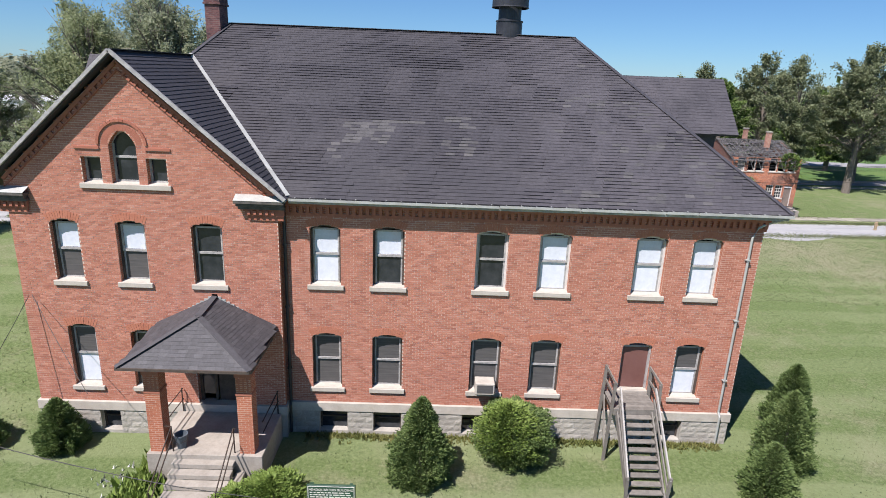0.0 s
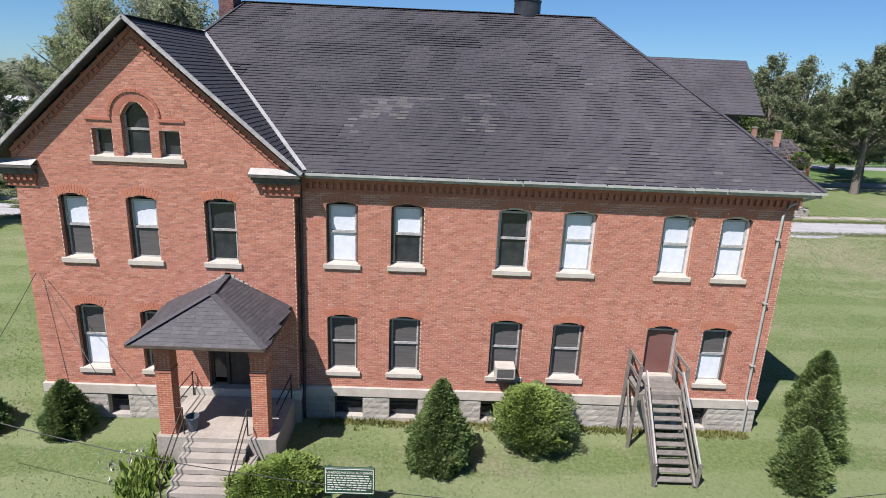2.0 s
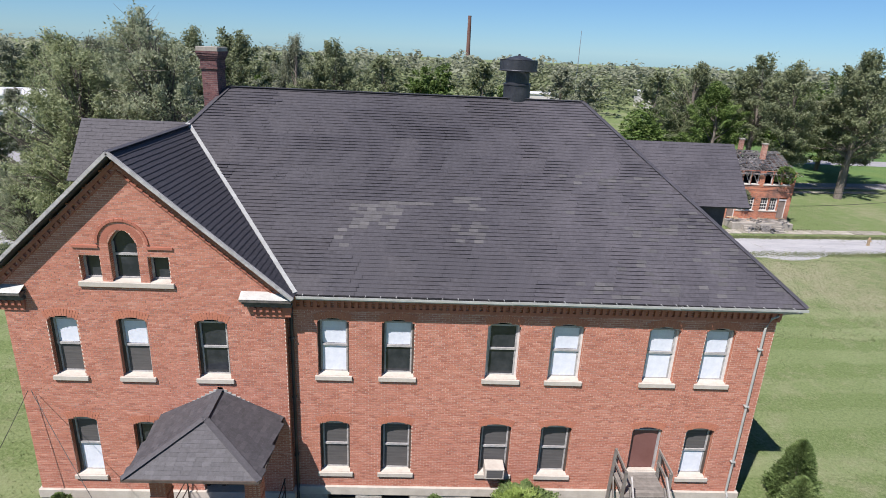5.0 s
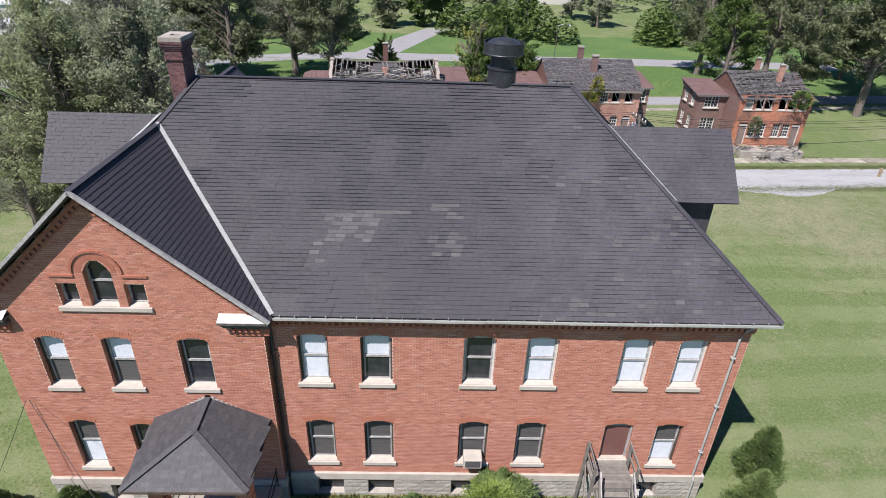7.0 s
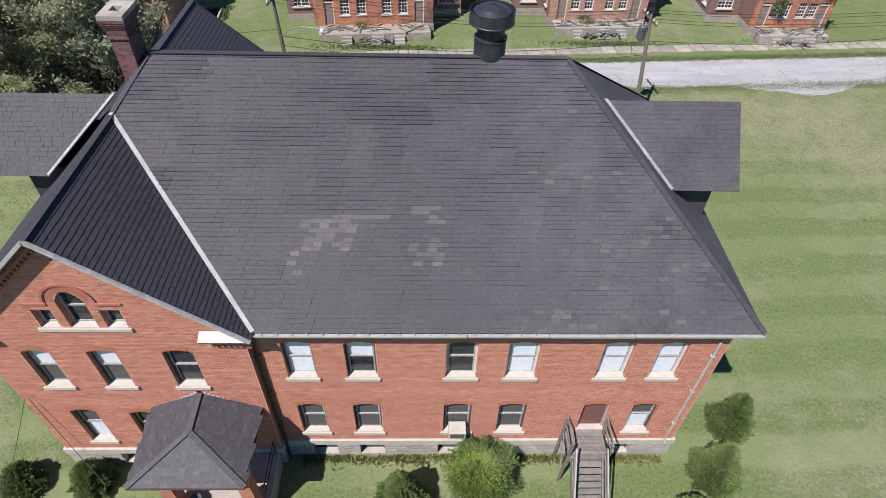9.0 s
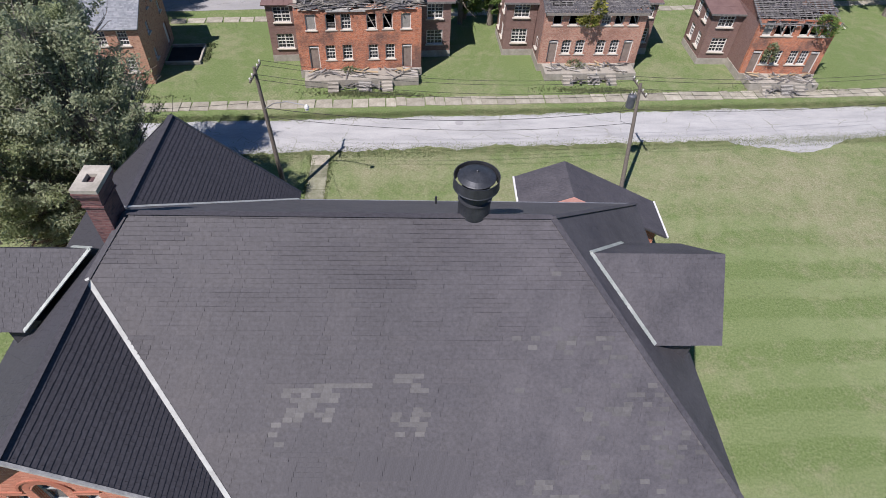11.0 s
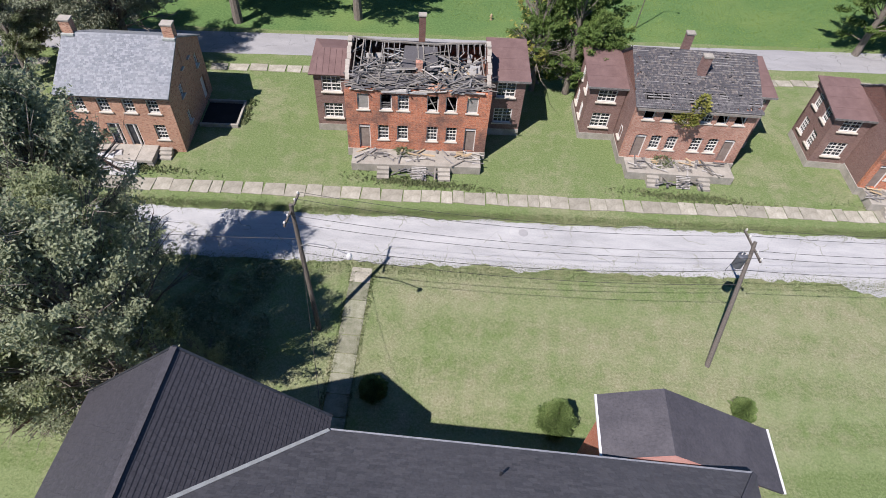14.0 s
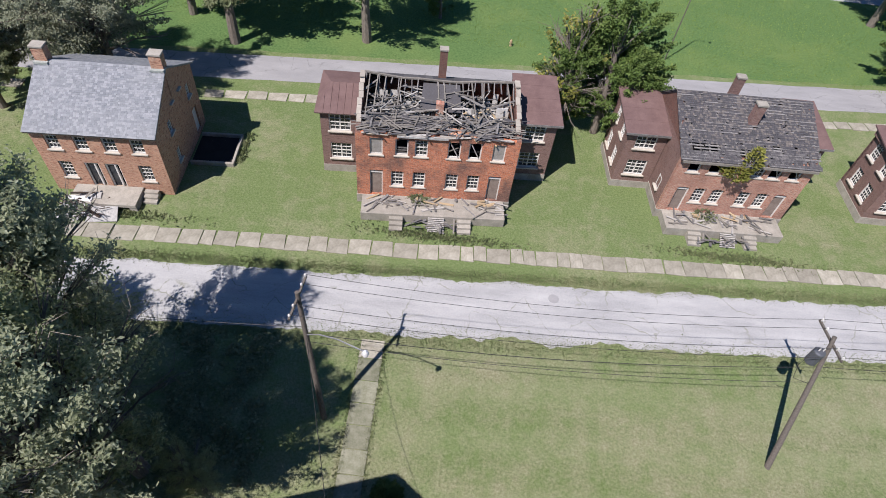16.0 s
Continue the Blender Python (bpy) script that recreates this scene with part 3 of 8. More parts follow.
def pavement(name, label, y_mid, width, x0, x1, length, turn=0.0, seed=1, keep=1.0):
    r = random.Random(seed)
    base = thing(name, label, "pavement", kind="structure")
    shapes = []
    for k in range(5):
        b = bmesh.new()
        w, d = length * 0.94, width
        pts = [(-w / 2 + r.uniform(-.05, .05), -d / 2 + r.uniform(-.05, .05)), (w / 2 + r.uniform(-.05, .05), -d / 2 + r.uniform(-.05, .05)),
               (w / 2 + r.uniform(-.05, .05), d / 2 + r.uniform(-.05, .05)), (-w / 2 + r.uniform(-.05, .05), d / 2 + r.uniform(-.05, .05))]
        top = [b.verts.new((*p, 0.05)) for p in pts]
        low = [b.verts.new((*p, -0.05)) for p in pts]
        b.faces.new(top)
        for i in range(4):
            b.faces.new((top[i], low[i], low[(i + 1) % 4], top[(i + 1) % 4]))
        bmesh.ops.recalc_face_normals(b, faces=b.faces)
        me = bpy.data.meshes.new("slab")
        b.to_mesh(me)
        b.free()
        me.materials.append(M_SLAB)
        shapes.append(me)
    x, made = x0, 0
    while x < x1:
        if r.random() < keep and made < 295:
            ob = new("slab", shapes[r.randrange(5)])
            ob.parent = base
            k = r.choice((0.62, 0.9, 1.0, 1.0, 1.08, 1.2))
            ob.matrix_basis = pose(x + 0.5 * length * (k - 1), street_y(x, y_mid) + turn * x + r.uniform(-.06, .06), r.uniform(-0.01, 0.02), r.uniform(-.6, .6), r.uniform(-.6, .6), 4.1 + math.degrees(turn) + r.uniform(-.8, .8)) @ Matrix.Diagonal((k, 1, 1, 1))
            made += 1
            x += length * (k - 1)
        x += length
    return base


# ---- main building ----
# x along the front, wall faces and roof lines in metres
FY, BY, XR, XL = 15.25, 28.95, 10.76, -13.7
GY, GX0, GX1, GA, GV = 14.9, -13.7, -5.18, -9.77, -4.83
EAVE, RIDGE, EY0, EY1, RY = 8.75, 14.31, 14.88, 29.15, 22.28
ER, EL, HR, HL = 11.40, -14.35, 5.32, -8.70
GRZ = 13.0
SLF, SLB = (RIDGE - EAVE) / (RY - EY0), (RIDGE - EAVE) / (EY1 - RY)
SILL1, SILL2, HEAD1, HEAD2 = 1.85, 5.71, 3.93, 7.80

hq = thing("headquarters_building", "two-storey red brick headquarters building with charcoal shingle roof", "building")

front_windows = [(-3.75, 1.02), (-1.65, 1.05), (1.80, 1.08), (3.91, 1.08), (7.12, 1.05), (9.0, 1.0)]
gable_windows = [(-12.04, 0.90), (-9.93, 0.94), (-7.49, 1.0)]
holes_front = [(x - w / 2, x + w / 2, SILL2, HEAD2, 0.12) for x, w in front_windows]
holes_front += [(x - w / 2, x + w / 2, SILL1, HEAD1, 0.12) for x, w in front_windows if x != 7.12]
holes_front += [(6.59, 7.65, 2.1, HEAD1, 0.12)]
cellar_front = [(-4.05, -3.05), (-2.12, -1.12), (1.08, 2.02), (8.2, 9.1)]
bm = bmesh.new()
wall(bm, GX1, XR, 1.26, 8.62, FY, FY + 0.35, holes_front)
front_wall = part("wall", bm, M_BRICK, hq)
holes_gable = [(x - w / 2, x + w / 2, SILL2, HEAD2, 0.12) for x, w in gable_windows]
holes_gable += [(-12.41, -11.49, SILL1, 4.15, 0.12), (-10.33, -9.43, SILL1, 4.0, 0.12), (-8.2, -6.5, 1.05, 3.75, 0.25)]
AT = -9.88
holes_gable += [(AT - 0.42, AT + 0.42, 8.99, 10.66, 0.44), (AT - 1.32, AT - 0.72, 8.99, 9.82, 0.0), (AT + 0.69, AT + 1.31, 8.99, 9.82, 0.0)]
bm = bmesh.new()
wall(bm, GX0, GX1, 1.26, 8.7, GY, GY + 0.35, [h for h in holes_gable if h[2] < 8.7])
gtop = 10.7
wall(bm, -11.7, -8.0, 8.7, gtop, GY, GY + 0.35, [h for h in holes_gable if h[2] > 8.7])
# brickwork that follows the rake
rk_l, rk_r = (GRZ - EAVE) / (GA - EL), (GRZ - EAVE) / (GV - GA)
fall = lambda x: rk_l * (GA - x) if x < GA else rk_r * (x - GA)
rake = lambda x: GRZ - 0.22 - fall(x)
for y in (GY, GY + 0.35):
    poly(bm, (GX0, y, 8.7), (-11.7, y, 8.7), (-11.7, y, rake(-11.7)), (GX0, y, max(8.7, rake(GX0))))
    poly(bm, (-8.0, y, 8.7), (GX1, y, 8.7), (GX1, y, max(8.7, rake(GX1))), (-8.0, y, rake(-8.0)))
    poly(bm, (-11.7, y, gtop), (-8.0, y, gtop), (-8.0, y, rake(-8.0)), (GA, y, rake(GA)), (-11.7, y, rake(-11.7)))
gable_wall = part("wall", bm, M_BRICK, hq, "gabled red brick wing wall")
# return of the wing, side and back walls
part("wall", boxes((GX1 - 0.35, GX1, GY + 0.352, FY - 0.002, 1.26, 8.6)), M_BRICK, hq)
part("wall", boxes((XR - 0.35, XR, FY + 0.352, BY - 0.352, 1.26, 8.6)), M_BRICK, hq)
part("wall", boxes((XL, XL + 0.35, GY + 0.352, 29.0, 1.26, 8.6)), M_BRICK, hq)
part("wall", boxes((XL, XR, BY - 0.35, BY, 1.26, 8.6)), M_BRICK, hq)
bm = bmesh.new()
for y in (28.98, 29.33):
    poly(bm, (GX0, y, 1.26), (GX1, y, 1.26), (GX1, y, rake(GX1)), (GA, y, rake(GA)), (GX0, y, rake(GX0)))
part("wall", bm, M_BRICK, hq)
# unseen near-black floors and wall added inside, so that no daylight passes through
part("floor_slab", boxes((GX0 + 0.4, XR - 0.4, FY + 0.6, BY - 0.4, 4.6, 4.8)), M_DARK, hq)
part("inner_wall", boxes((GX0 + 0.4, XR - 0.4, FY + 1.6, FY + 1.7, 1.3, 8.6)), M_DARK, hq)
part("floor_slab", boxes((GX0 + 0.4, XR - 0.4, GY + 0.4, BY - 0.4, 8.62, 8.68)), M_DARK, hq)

# roof planes
main_front = [(GA, EY0 + (GRZ - EAVE) / SLF, GRZ), (GV, EY0, EAVE), (ER, EY0, EAVE), (HR, RY, RIDGE), (HL, RY, RIDGE)]
main_back = [(GA, EY1 - (GRZ - EAVE) / SLB, GRZ), (GV, EY1, EAVE), (ER, EY1, EAVE), (HR, RY, RIDGE), (HL, RY, RIDGE)]
hip_right = [(ER, EY0, EAVE), (ER, EY1, EAVE), (HR, RY, RIDGE)]
VT0, VT1 = main_front[0][1], main_back[0][1]
gable_front = [(GA, 14.55, GRZ), (GV, 14.55, EAVE - 0.01), (GV, EY0, EAVE - 0.01), (GA, VT0, GRZ)]
gable_back = [(GA, 29.7, GRZ), (GV, 29.7, EAVE - 0.01), (GV, EY1, EAVE - 0.01), (GA, VT1, GRZ)]
left_plane = [(EL, 14.55, EAVE), (GA, 14.55, GRZ), (GA, VT0, GRZ), (HL, RY, RIDGE), (GA, VT1, GRZ), (GA, 29.7, GRZ), (EL, 29.7, EAVE)]
srng = random.Random(11)
roof_shapes = (("roof", main_front), ("roof", main_back), ("roof", hip_right), ("roof", gable_front), ("roof", gable_back), ("roof", left_plane))
roof_parts = []
for nm, pts in roof_shapes:
    bm = bmesh.new()
    slab(bm, pts, 0.10)
    # back slope faces off the sun: its extra light is in the colour
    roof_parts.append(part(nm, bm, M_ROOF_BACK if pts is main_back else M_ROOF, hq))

# dormers in the side slopes
def dormer(side):
    cx = (HR + HL) / 2
    mx = (lambda x: x) if side > 0 else (lambda x: 2 * cx - x)
    y0, y1, ym, ez, rz = (19.5, 24.45, 21.97, 10.85, 12.9) if side > 0 else (20.0, 23.95, 21.97, 10.85, 12.9)
    e = 11.5 if side > 0 else 10.85
    hx = lambda z: ER - (z - EAVE) * (ER - HR) / (RIDGE - EAVE)
    d = part("dormer", boxes((min(mx(8.6), mx(e - 0.7)), max(mx(8.6), mx(e - 0.7)), y0 + 0.45, y1 - 0.45, 8.9, ez + 0.05)), M_ROOF, hq, "dormer clad in charcoal shingle")
    bm = bmesh.new()
    for x in (mx(e - 0.7), mx(e - 0.75)):
        poly(bm, (x, y0 + 0.45, ez + 0.05), (x, y1 - 0.45, ez + 0.05), (x, ym, rz - 0.1))
    part("wall", bm, M_ROOF, d)
    fr = [(mx(hx(ez)), y0, ez), (mx(e), y0, ez), (mx(e + 0.2), ym, rz), (mx(hx(rz)), ym, rz)]
    bk = [(mx(hx(ez)), y1, ez), (mx(e), y1, ez), (mx(e + 0.2), ym, rz), (mx(hx(rz)), ym, rz)]
    for pts in (fr, bk):
        bm = bmesh.new()
        slab(bm, pts, 0.08)
        part("roof", bm, M_ROOF, d)
        shingle_mesh("shingles", shingle_tiles(pts, 0.34, 0.17, srng), M_ROOF, d)
        bm = bmesh.new()
        a, b = Vector(pts[0]) + Vector((0, 0, 0.05)), Vector(pts[3]) + Vector((0, 0, 0.05))
        beam(bm, a, b, 0.16, 0.03)
        part("valley_flashing", bm, M_COPPER, d, "pale green copper valley flashing")
    return d


dormer(1)
dormer(-1)
# valleys and ridges
for a, b in (((GV, EY0, EAVE + 0.06), (GA, VT0, GRZ + 0.06)), ((GV, EY1, EAVE + 0.06), (GA, VT1, GRZ + 0.06))):
    bm = bmesh.new()
    beam(bm, a, b, 0.14, 0.03)
    part("valley_flashing", bm, M_FLASH, hq, "tarnished metal valley flashing")
for a, b in (((HL, RY, RIDGE), (HR, RY, RIDGE)), ((HR, RY, RIDGE), (ER, EY0, EAVE)), ((HR, RY, RIDGE), (ER, EY1, EAVE)), ((GA, 14.55, GRZ), (GA, VT0, GRZ)), ((GA, 29.7, GRZ), (GA, VT1, GRZ)), ((HL, RY, RIDGE), (GA, VT0, GRZ)), ((HL, RY, RIDGE), (GA, VT1, GRZ))):
    bm = bmesh.new()
    beam(bm, Vector(a) + Vector((0, 0, 0.022)), Vector(b) + Vector((0, 0, 0.022)), 0.22, 0.02)
    part("ridge_cap", bm, M_ROOF_AGED, hq)

# footing and water table
bm = bmesh.new()
wall(bm, GX1 + 0.05, XR + 0.04, 0.0, 0.92, FY - 0.06, FY + 0.4, [(a, b, 0.12, 0.9, 0.0) for a, b in cellar_front])
part("footing", bm, M_STONE, hq, "rock-faced pale limestone footing")
bm = bmesh.new()
wall(bm, GX0 - 0.04, GX1 + 0.05, 0.0, 0.92, GY - 0.06, GY + 0.4, [(-11.68, -10.98, 0.12, 0.9, 0.0)])
part("footing", bm, M_STONE, hq)
part("footing", boxes((XR - 0.3, XR + 0.04, FY + 0.402, BY, -0.05, 1.26)), M_STONE, hq)
part("footing", boxes((GX0 - 0.04, GX0 + 0.3, GY + 0.402, 29.3, -0.05, 1.26)), M_STONE, hq)
part("footing", boxes((GX0, XR, BY - 0.3, BY + 0.04, -0.05, 1.26)), M_STONE, hq)
part("water_table", boxes((GX1 + 0.10, XR + 0.09, FY - 0.1, FY + 0.37, 0.922, 1.262), bevel=0.012), M_SILL, hq, "pale cut stone water table")
part("water_table", boxes((GX0 - 0.09, GX1 + 0.09, GY - 0.1, GY + 0.37, 0.922, 1.262), bevel=0.012), M_SILL, hq, "pale cut stone water table")


def sloped_sill(x0, x1, *spans):
    """A stone sill: the lug before the wall, and a wedge that rises to the sash in each opening."""
    bm = boxes((x0, x1, -0.08, -0.003, -0.16, 0.004), bevel=0.012)
    for xa, xb in zip(spans[::2], spans[1::2]):
        prof = [(-0.004, -0.05), (-0.004, 0.006), (0.23, 0.055), (0.23, -0.05)]
        a, b = [[bm.verts.new((x, p, q)) for p, q in prof] for x in (xa, xb)]
        bm.faces.new(a)
        bm.faces.new(b[::-1])
        for i in range(4):
            bm.faces.new((a[i], a[(i + 1) % 4], b[(i + 1) % 4], b[i]))
    return bm


def sash_window(parent, x, w, z0, z1, y, style):
    """A tall two-pane sash in an arched opening: frame, two sashes, glass, shades or blinds and a stone sill."""
    h = z1 - z0
    win = thing("window", "", "")
    win.parent = parent
    win.location = (x, y, z0)
    yy = 0.16
    bm = bmesh.new()
    box(bm, -w / 2 + 0.001, -w / 2 + 0.07, yy, yy + 0.10, 0.0, h - 0.12)
    box(bm, w / 2 - 0.07, w / 2 - 0.001, yy, yy + 0.10, 0.0, h - 0.12)
    a = arch_pts(-w / 2 + 0.001, w / 2 - 0.001, h - 0.13, 0.115)
    for (p, q), (r, s) in zip(a, a[1:]):
        v = [bm.verts.new(c) for c in ((p, yy, q - 0.07), (r, yy, s - 0.07), (r, yy, s), (p, yy, q))]
        bm.faces.new(v)
    part("window_frame", bm, M_PAINT_WHITE if "w" in style else M_FRAME, win)
    bm = bmesh.new()
    mid = h * 0.5
    for k, (za, zb, dy) in enumerate(((0.02, mid + 0.03, 0.06), (mid - 0.03, h - 0.14, 0.02))):
        box(bm, -w / 2 + 0.07, -w / 2 + 0.125, yy + dy, yy + dy + 0.04, za, zb)
        box(bm, w / 2 - 0.125, w / 2 - 0.07, yy + dy, yy + dy + 0.04, za, zb)
        box(bm, -w / 2 + 0.125, w / 2 - 0.125, yy + dy, yy + dy + 0.04, za, za + 0.075)
        box(bm, -w / 2 + 0.125, w / 2 - 0.125, yy + dy, yy + dy + 0.04, zb - 0.06, zb)
    part("sash", bm, M_PAINT_GREY, win, "weathered grey wooden sash")
    covers = {"s": M_SHADE, "b": M_BLIND, "d": M_DARK}
    for k, (za, zb) in enumerate(((0.09, mid - 0.03), (mid + 0.05, h - 0.2))):
        c = style[k]
        bm = boxes((-w / 2 + 0.12, w / 2 - 0.12, yy + 0.075, yy + 0.08, za, zb))
        part("pane", bm, M_SHADE if c == "s" else M_BLIND if c == "b" else M_GLASS, win, {"s": "pane with a white shade drawn behind it", "b": "pane with a grey slatted blind", "d": "dark dusty pane"}[c])
    part("window_sill", sloped_sill(-w / 2 - 0.1, w / 2 + 0.1, -w / 2 + 0.002, w / 2 - 0.002), M_SILL, win, "pale stone sill")
    return win


styles2 = ["ss", "ds", "dd", "ss", "ss", "ss"]
styles1 = ["bb", "bb", "bb", "bb", None, "sb"]
for (x, w), st in zip(front_windows, styles2):
    sash_window(hq, x, w, SILL2, HEAD2, FY, st + ("w" if x > 1 else ""))
for (x, w), st in zip(front_windows, styles1):
    if st:
        sash_window(hq, x, w, SILL1, HEAD1, FY, st)
for (x, w), st in zip(gable_windows, ("bs", "bs", "dd")):
    sash_window(hq, x, w, SILL2, HEAD2, GY, st)
sash_window(hq, -11.95, 0.90, SILL1, 4.15, GY, "sb")
sash_window(hq, -9.88, 0.88, SILL1, 4.0, GY, "dd")

# chimney and ventilator on the ridge
CHX, CHY, CHZ = -9.29, 22.30, 15.77
chimney = part("chimney", boxes((CHX - 0.29, CHX + 0.29, CHY - 0.49, CHY + 0.49, 12.4, CHZ - 0.80)), M_BRICK_STACK, hq, "sooty purplish brick chimney with a corbelled top")
for z0, z1, e in ((-0.799, -0.73, 0.05), (-0.728, -0.46, 0.02), (-0.458, -0.39, 0.05), (-0.388, -0.32, 0.08), (-0.318, -0.24, 0.11), (-0.238, -0.161, 0.13)):
    part("corbel_course", boxes((CHX - 0.29 - e, CHX + 0.29 + e, CHY - 0.49 - e, CHY + 0.49 + e, CHZ + z0, CHZ + z1)), M_BRICK_STACK, chimney)
bm = boxes((CHX - 0.41, CHX + 0.41, CHY - 0.61, CHY - 0.20, CHZ - 0.16, CHZ), (CHX - 0.41, CHX + 0.41, CHY + 0.20, CHY + 0.61, CHZ - 0.16, CHZ), (CHX - 0.41, CHX - 0.16, CHY - 0.198, CHY + 0.198, CHZ - 0.16, CHZ), (CHX + 0.16, CHX + 0.41, CHY - 0.198, CHY + 0.198, CHZ - 0.16, CHZ), bevel=0.01)
part("cap", bm, M_CONC, chimney, "cracked pale concrete cap")
VX, VY, VZ = 2.68, RY + 0.35, 16.02
bm = bmesh.new()
lathe(bm, [(0.54, 13.9), (0.54, VZ - 1.18), (0.50, VZ - 1.14), (0.47, VZ - 1.12), (0.47, VZ - 0.55)], 32, VX, VY)
vent = part("roof_ventilator", bm, M_VENT, hq, "dark steel roof ventilator with a round hood")
bm = bmesh.new()
lathe(bm, [(0.545, VZ - 1.20), (0.565, VZ - 1.19), (0.565, VZ - 1.14), (0.48, VZ - 1.12)], 32, VX, VY)
part("collar", bm, M_VENT, vent)
bm = bmesh.new()
ring = [(0.75, -0.66), (0.765, -0.64), (0.765, -0.62), (0.75, -0.60), (0.75, -0.24), (0.76, -0.22), (0.735, -0.22), (0.73, -0.66)]
for k in range(40):
    a0, a1 = 2 * math.pi * k / 40, 2 * math.pi * (k + 1) / 40
    for (r0, z0), (r1, z1) in zip(ring, ring[1:] + ring[:1]):
        poly(bm, *[(VX + r * math.cos(a), VY + r * math.sin(a), VZ + z) for r, a, z in ((r0, a0, z0), (r0, a1, z0), (r1, a1, z1), (r1, a0, z1))])
part("hood_ring", bm, M_VENT, vent)
bm = bmesh.new()
lathe(bm, [(0.62, -0.30 + VZ), (0.63, -0.27 + VZ), (0.60, -0.25 + VZ), (0.45, -0.16 + VZ), (0.12, -0.07 + VZ), (0.05, -0.06 + VZ), (0.05, -0.02 + VZ), (0.02, VZ)], 36, VX, VY)
top = part("hood_top", bm, M_VENT, vent)
drng = random.Random(14)
for a, d in ((1.2, 0.10), (1.35, 0.15), (2.0, 0.16), (3.9, 0.28), (5.1, 0.22)):
    bm = bmesh.new()
    lathe(bm, [(drng.uniform(0.018, 0.04), VZ - 0.075 - 0.27 * d), (0.012, VZ - 0.05 - 0.27 * d)], 7, VX + d * math.cos(a), VY + d * math.sin(a))
    part("bird_lime", bm, M_PAINT_WHITE, top, "white bird dropping")
for k in range(4):
    bm = bmesh.new()
    a = math.pi / 4 + k * math.pi / 2
    beam(bm, (VX + 0.47 * math.cos(a), VY + 0.47 * math.sin(a), VZ - 0.6), (VX + 0.74 * math.cos(a), VY + 0.74 * math.sin(a), VZ - 0.4), 0.07, 0.03)
    part("strut", bm, M_GALV, vent, "pale metal strut")
bm = bmesh.new()
tube(bm, [(1.6, 27.7, 9.9), (1.6, 27.7, 10.35)], 0.05, 8)
part("vent_pipe", bm, M_VENT, hq)

# ---- main building: cornice, trim, porch, annex ----
# shingles laid in courses; the nearest stretch piece by piece
def worn(t):
    p = (t[1][0] + t[1][2]) / 2
    if -3.35 < p.x < -1.75 and 16.9 < p.y < 17.75:
        return srng.random() < 0.75
    if -2.6 < p.x < -0.7 and 17.75 < p.y < 17.95:
        return True
    if 0.1 < p.x < 1.15 and 16.55 < p.y < 17.35:
        return srng.random() < 0.8
    if 0.15 < p.x < 1.1 and 17.7 < p.y < 18.2:
        return srng.random() < 0.5
    if -4.4 < p.x < -3.5 and 16.4 < p.y < 17.1:
        return srng.random() < 0.3
    if p.x > 4.0:
        return srng.random() < 0.45 * max(0, noise.noise((p.x * 0.5, p.y * 1.3, 1.0)) + 0.10 + 0.05 * (p.x - 5.0) - 0.06 * (p.y - 17.0))
    return False


def strip_tiles(pts, w, e, rng):
    """Three-tab strips stacked in straight columns; each block of a column has curled more or less."""
    out = []
    curl = {}
    for row, q, n, um, vm in shingle_tiles(pts, w, e, rng, 0.0, 0.014, g=0.0004, rag=0.15):
        col = int((um + (0.5 * w if row % 2 else 0.0)) / (3 * w))
        key = (col, row // 5)
        if key not in curl:
            curl[key] = max(0.0, rng.gauss(0.005, 0.009)) + (0.010 if noise.noise((col * 0.35, row * 0.09, 7.0)) > 0.05 else 0.0)
        k = curl[key]
        first = int((um + (0.5 * w if row % 2 else 0.0)) / w) % 3 == 0
        u = (q[1] - q[0]).normalized()
        lo = [q[0] + n * k + u * (0.008 if first else 0.0), q[1] + n * k]
        out.append((row, [lo[0], lo[1], q[2], q[3]], n, um, vm, key))
    return out


tiles_front = strip_tiles(main_front, 0.31, 0.152, srng)
block_tone = {}
aged, plain, pale = [], [], []
for t in tiles_front:
    if t[5] not in block_tone:
        block_tone[t[5]] = srng.random() < 0.30
    if worn(t):
        pale.append(t[:5])
    elif block_tone[t[5]]:
        aged.append(t[:5])
    else:
        plain.append(t[:5])
near_tiles = [t for t in plain if -3.5 < t[1][0].x < 2.5 and t[1][0].y < 16.1][:290]
chosen = {id(t) for t in near_tiles}
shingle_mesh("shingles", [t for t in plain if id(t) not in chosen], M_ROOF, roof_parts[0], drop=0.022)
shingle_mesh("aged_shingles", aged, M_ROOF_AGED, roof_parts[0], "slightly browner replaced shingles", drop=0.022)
shingle_mesh("worn_shingles", pale, M_ROOF_SUN, roof_parts[0], "worn pale grey shingles", drop=0.022)
tile_me = bpy.data.meshes.new("shingle")
tile_me.from_pydata([(-0.5, 0, 0.022), (0.5, 0, 0.022), (0.5, 0.172, 0.002), (-0.5, 0.172, 0.002), (-0.5, 0, 0), (0.5, 0, 0)], [], [(0, 1, 2, 3), (4, 5, 1, 0), (1, 5, 2), (4, 0, 3)])
tile_me.materials.append(M_ROOF)
for _, q, n, _, _ in near_tiles:
    ob = new("shingle", tile_me)
    ob.parent = roof_parts[0]
    u = (q[1] - q[0])
    w = u.length
    u.normalize()
    v = n.cross(u)
    m = Matrix((u * w, v, n)).transposed().to_4x4()
    m.translation = (q[0] + q[1]) / 2 - n * 0.022
    ob.matrix_basis = m
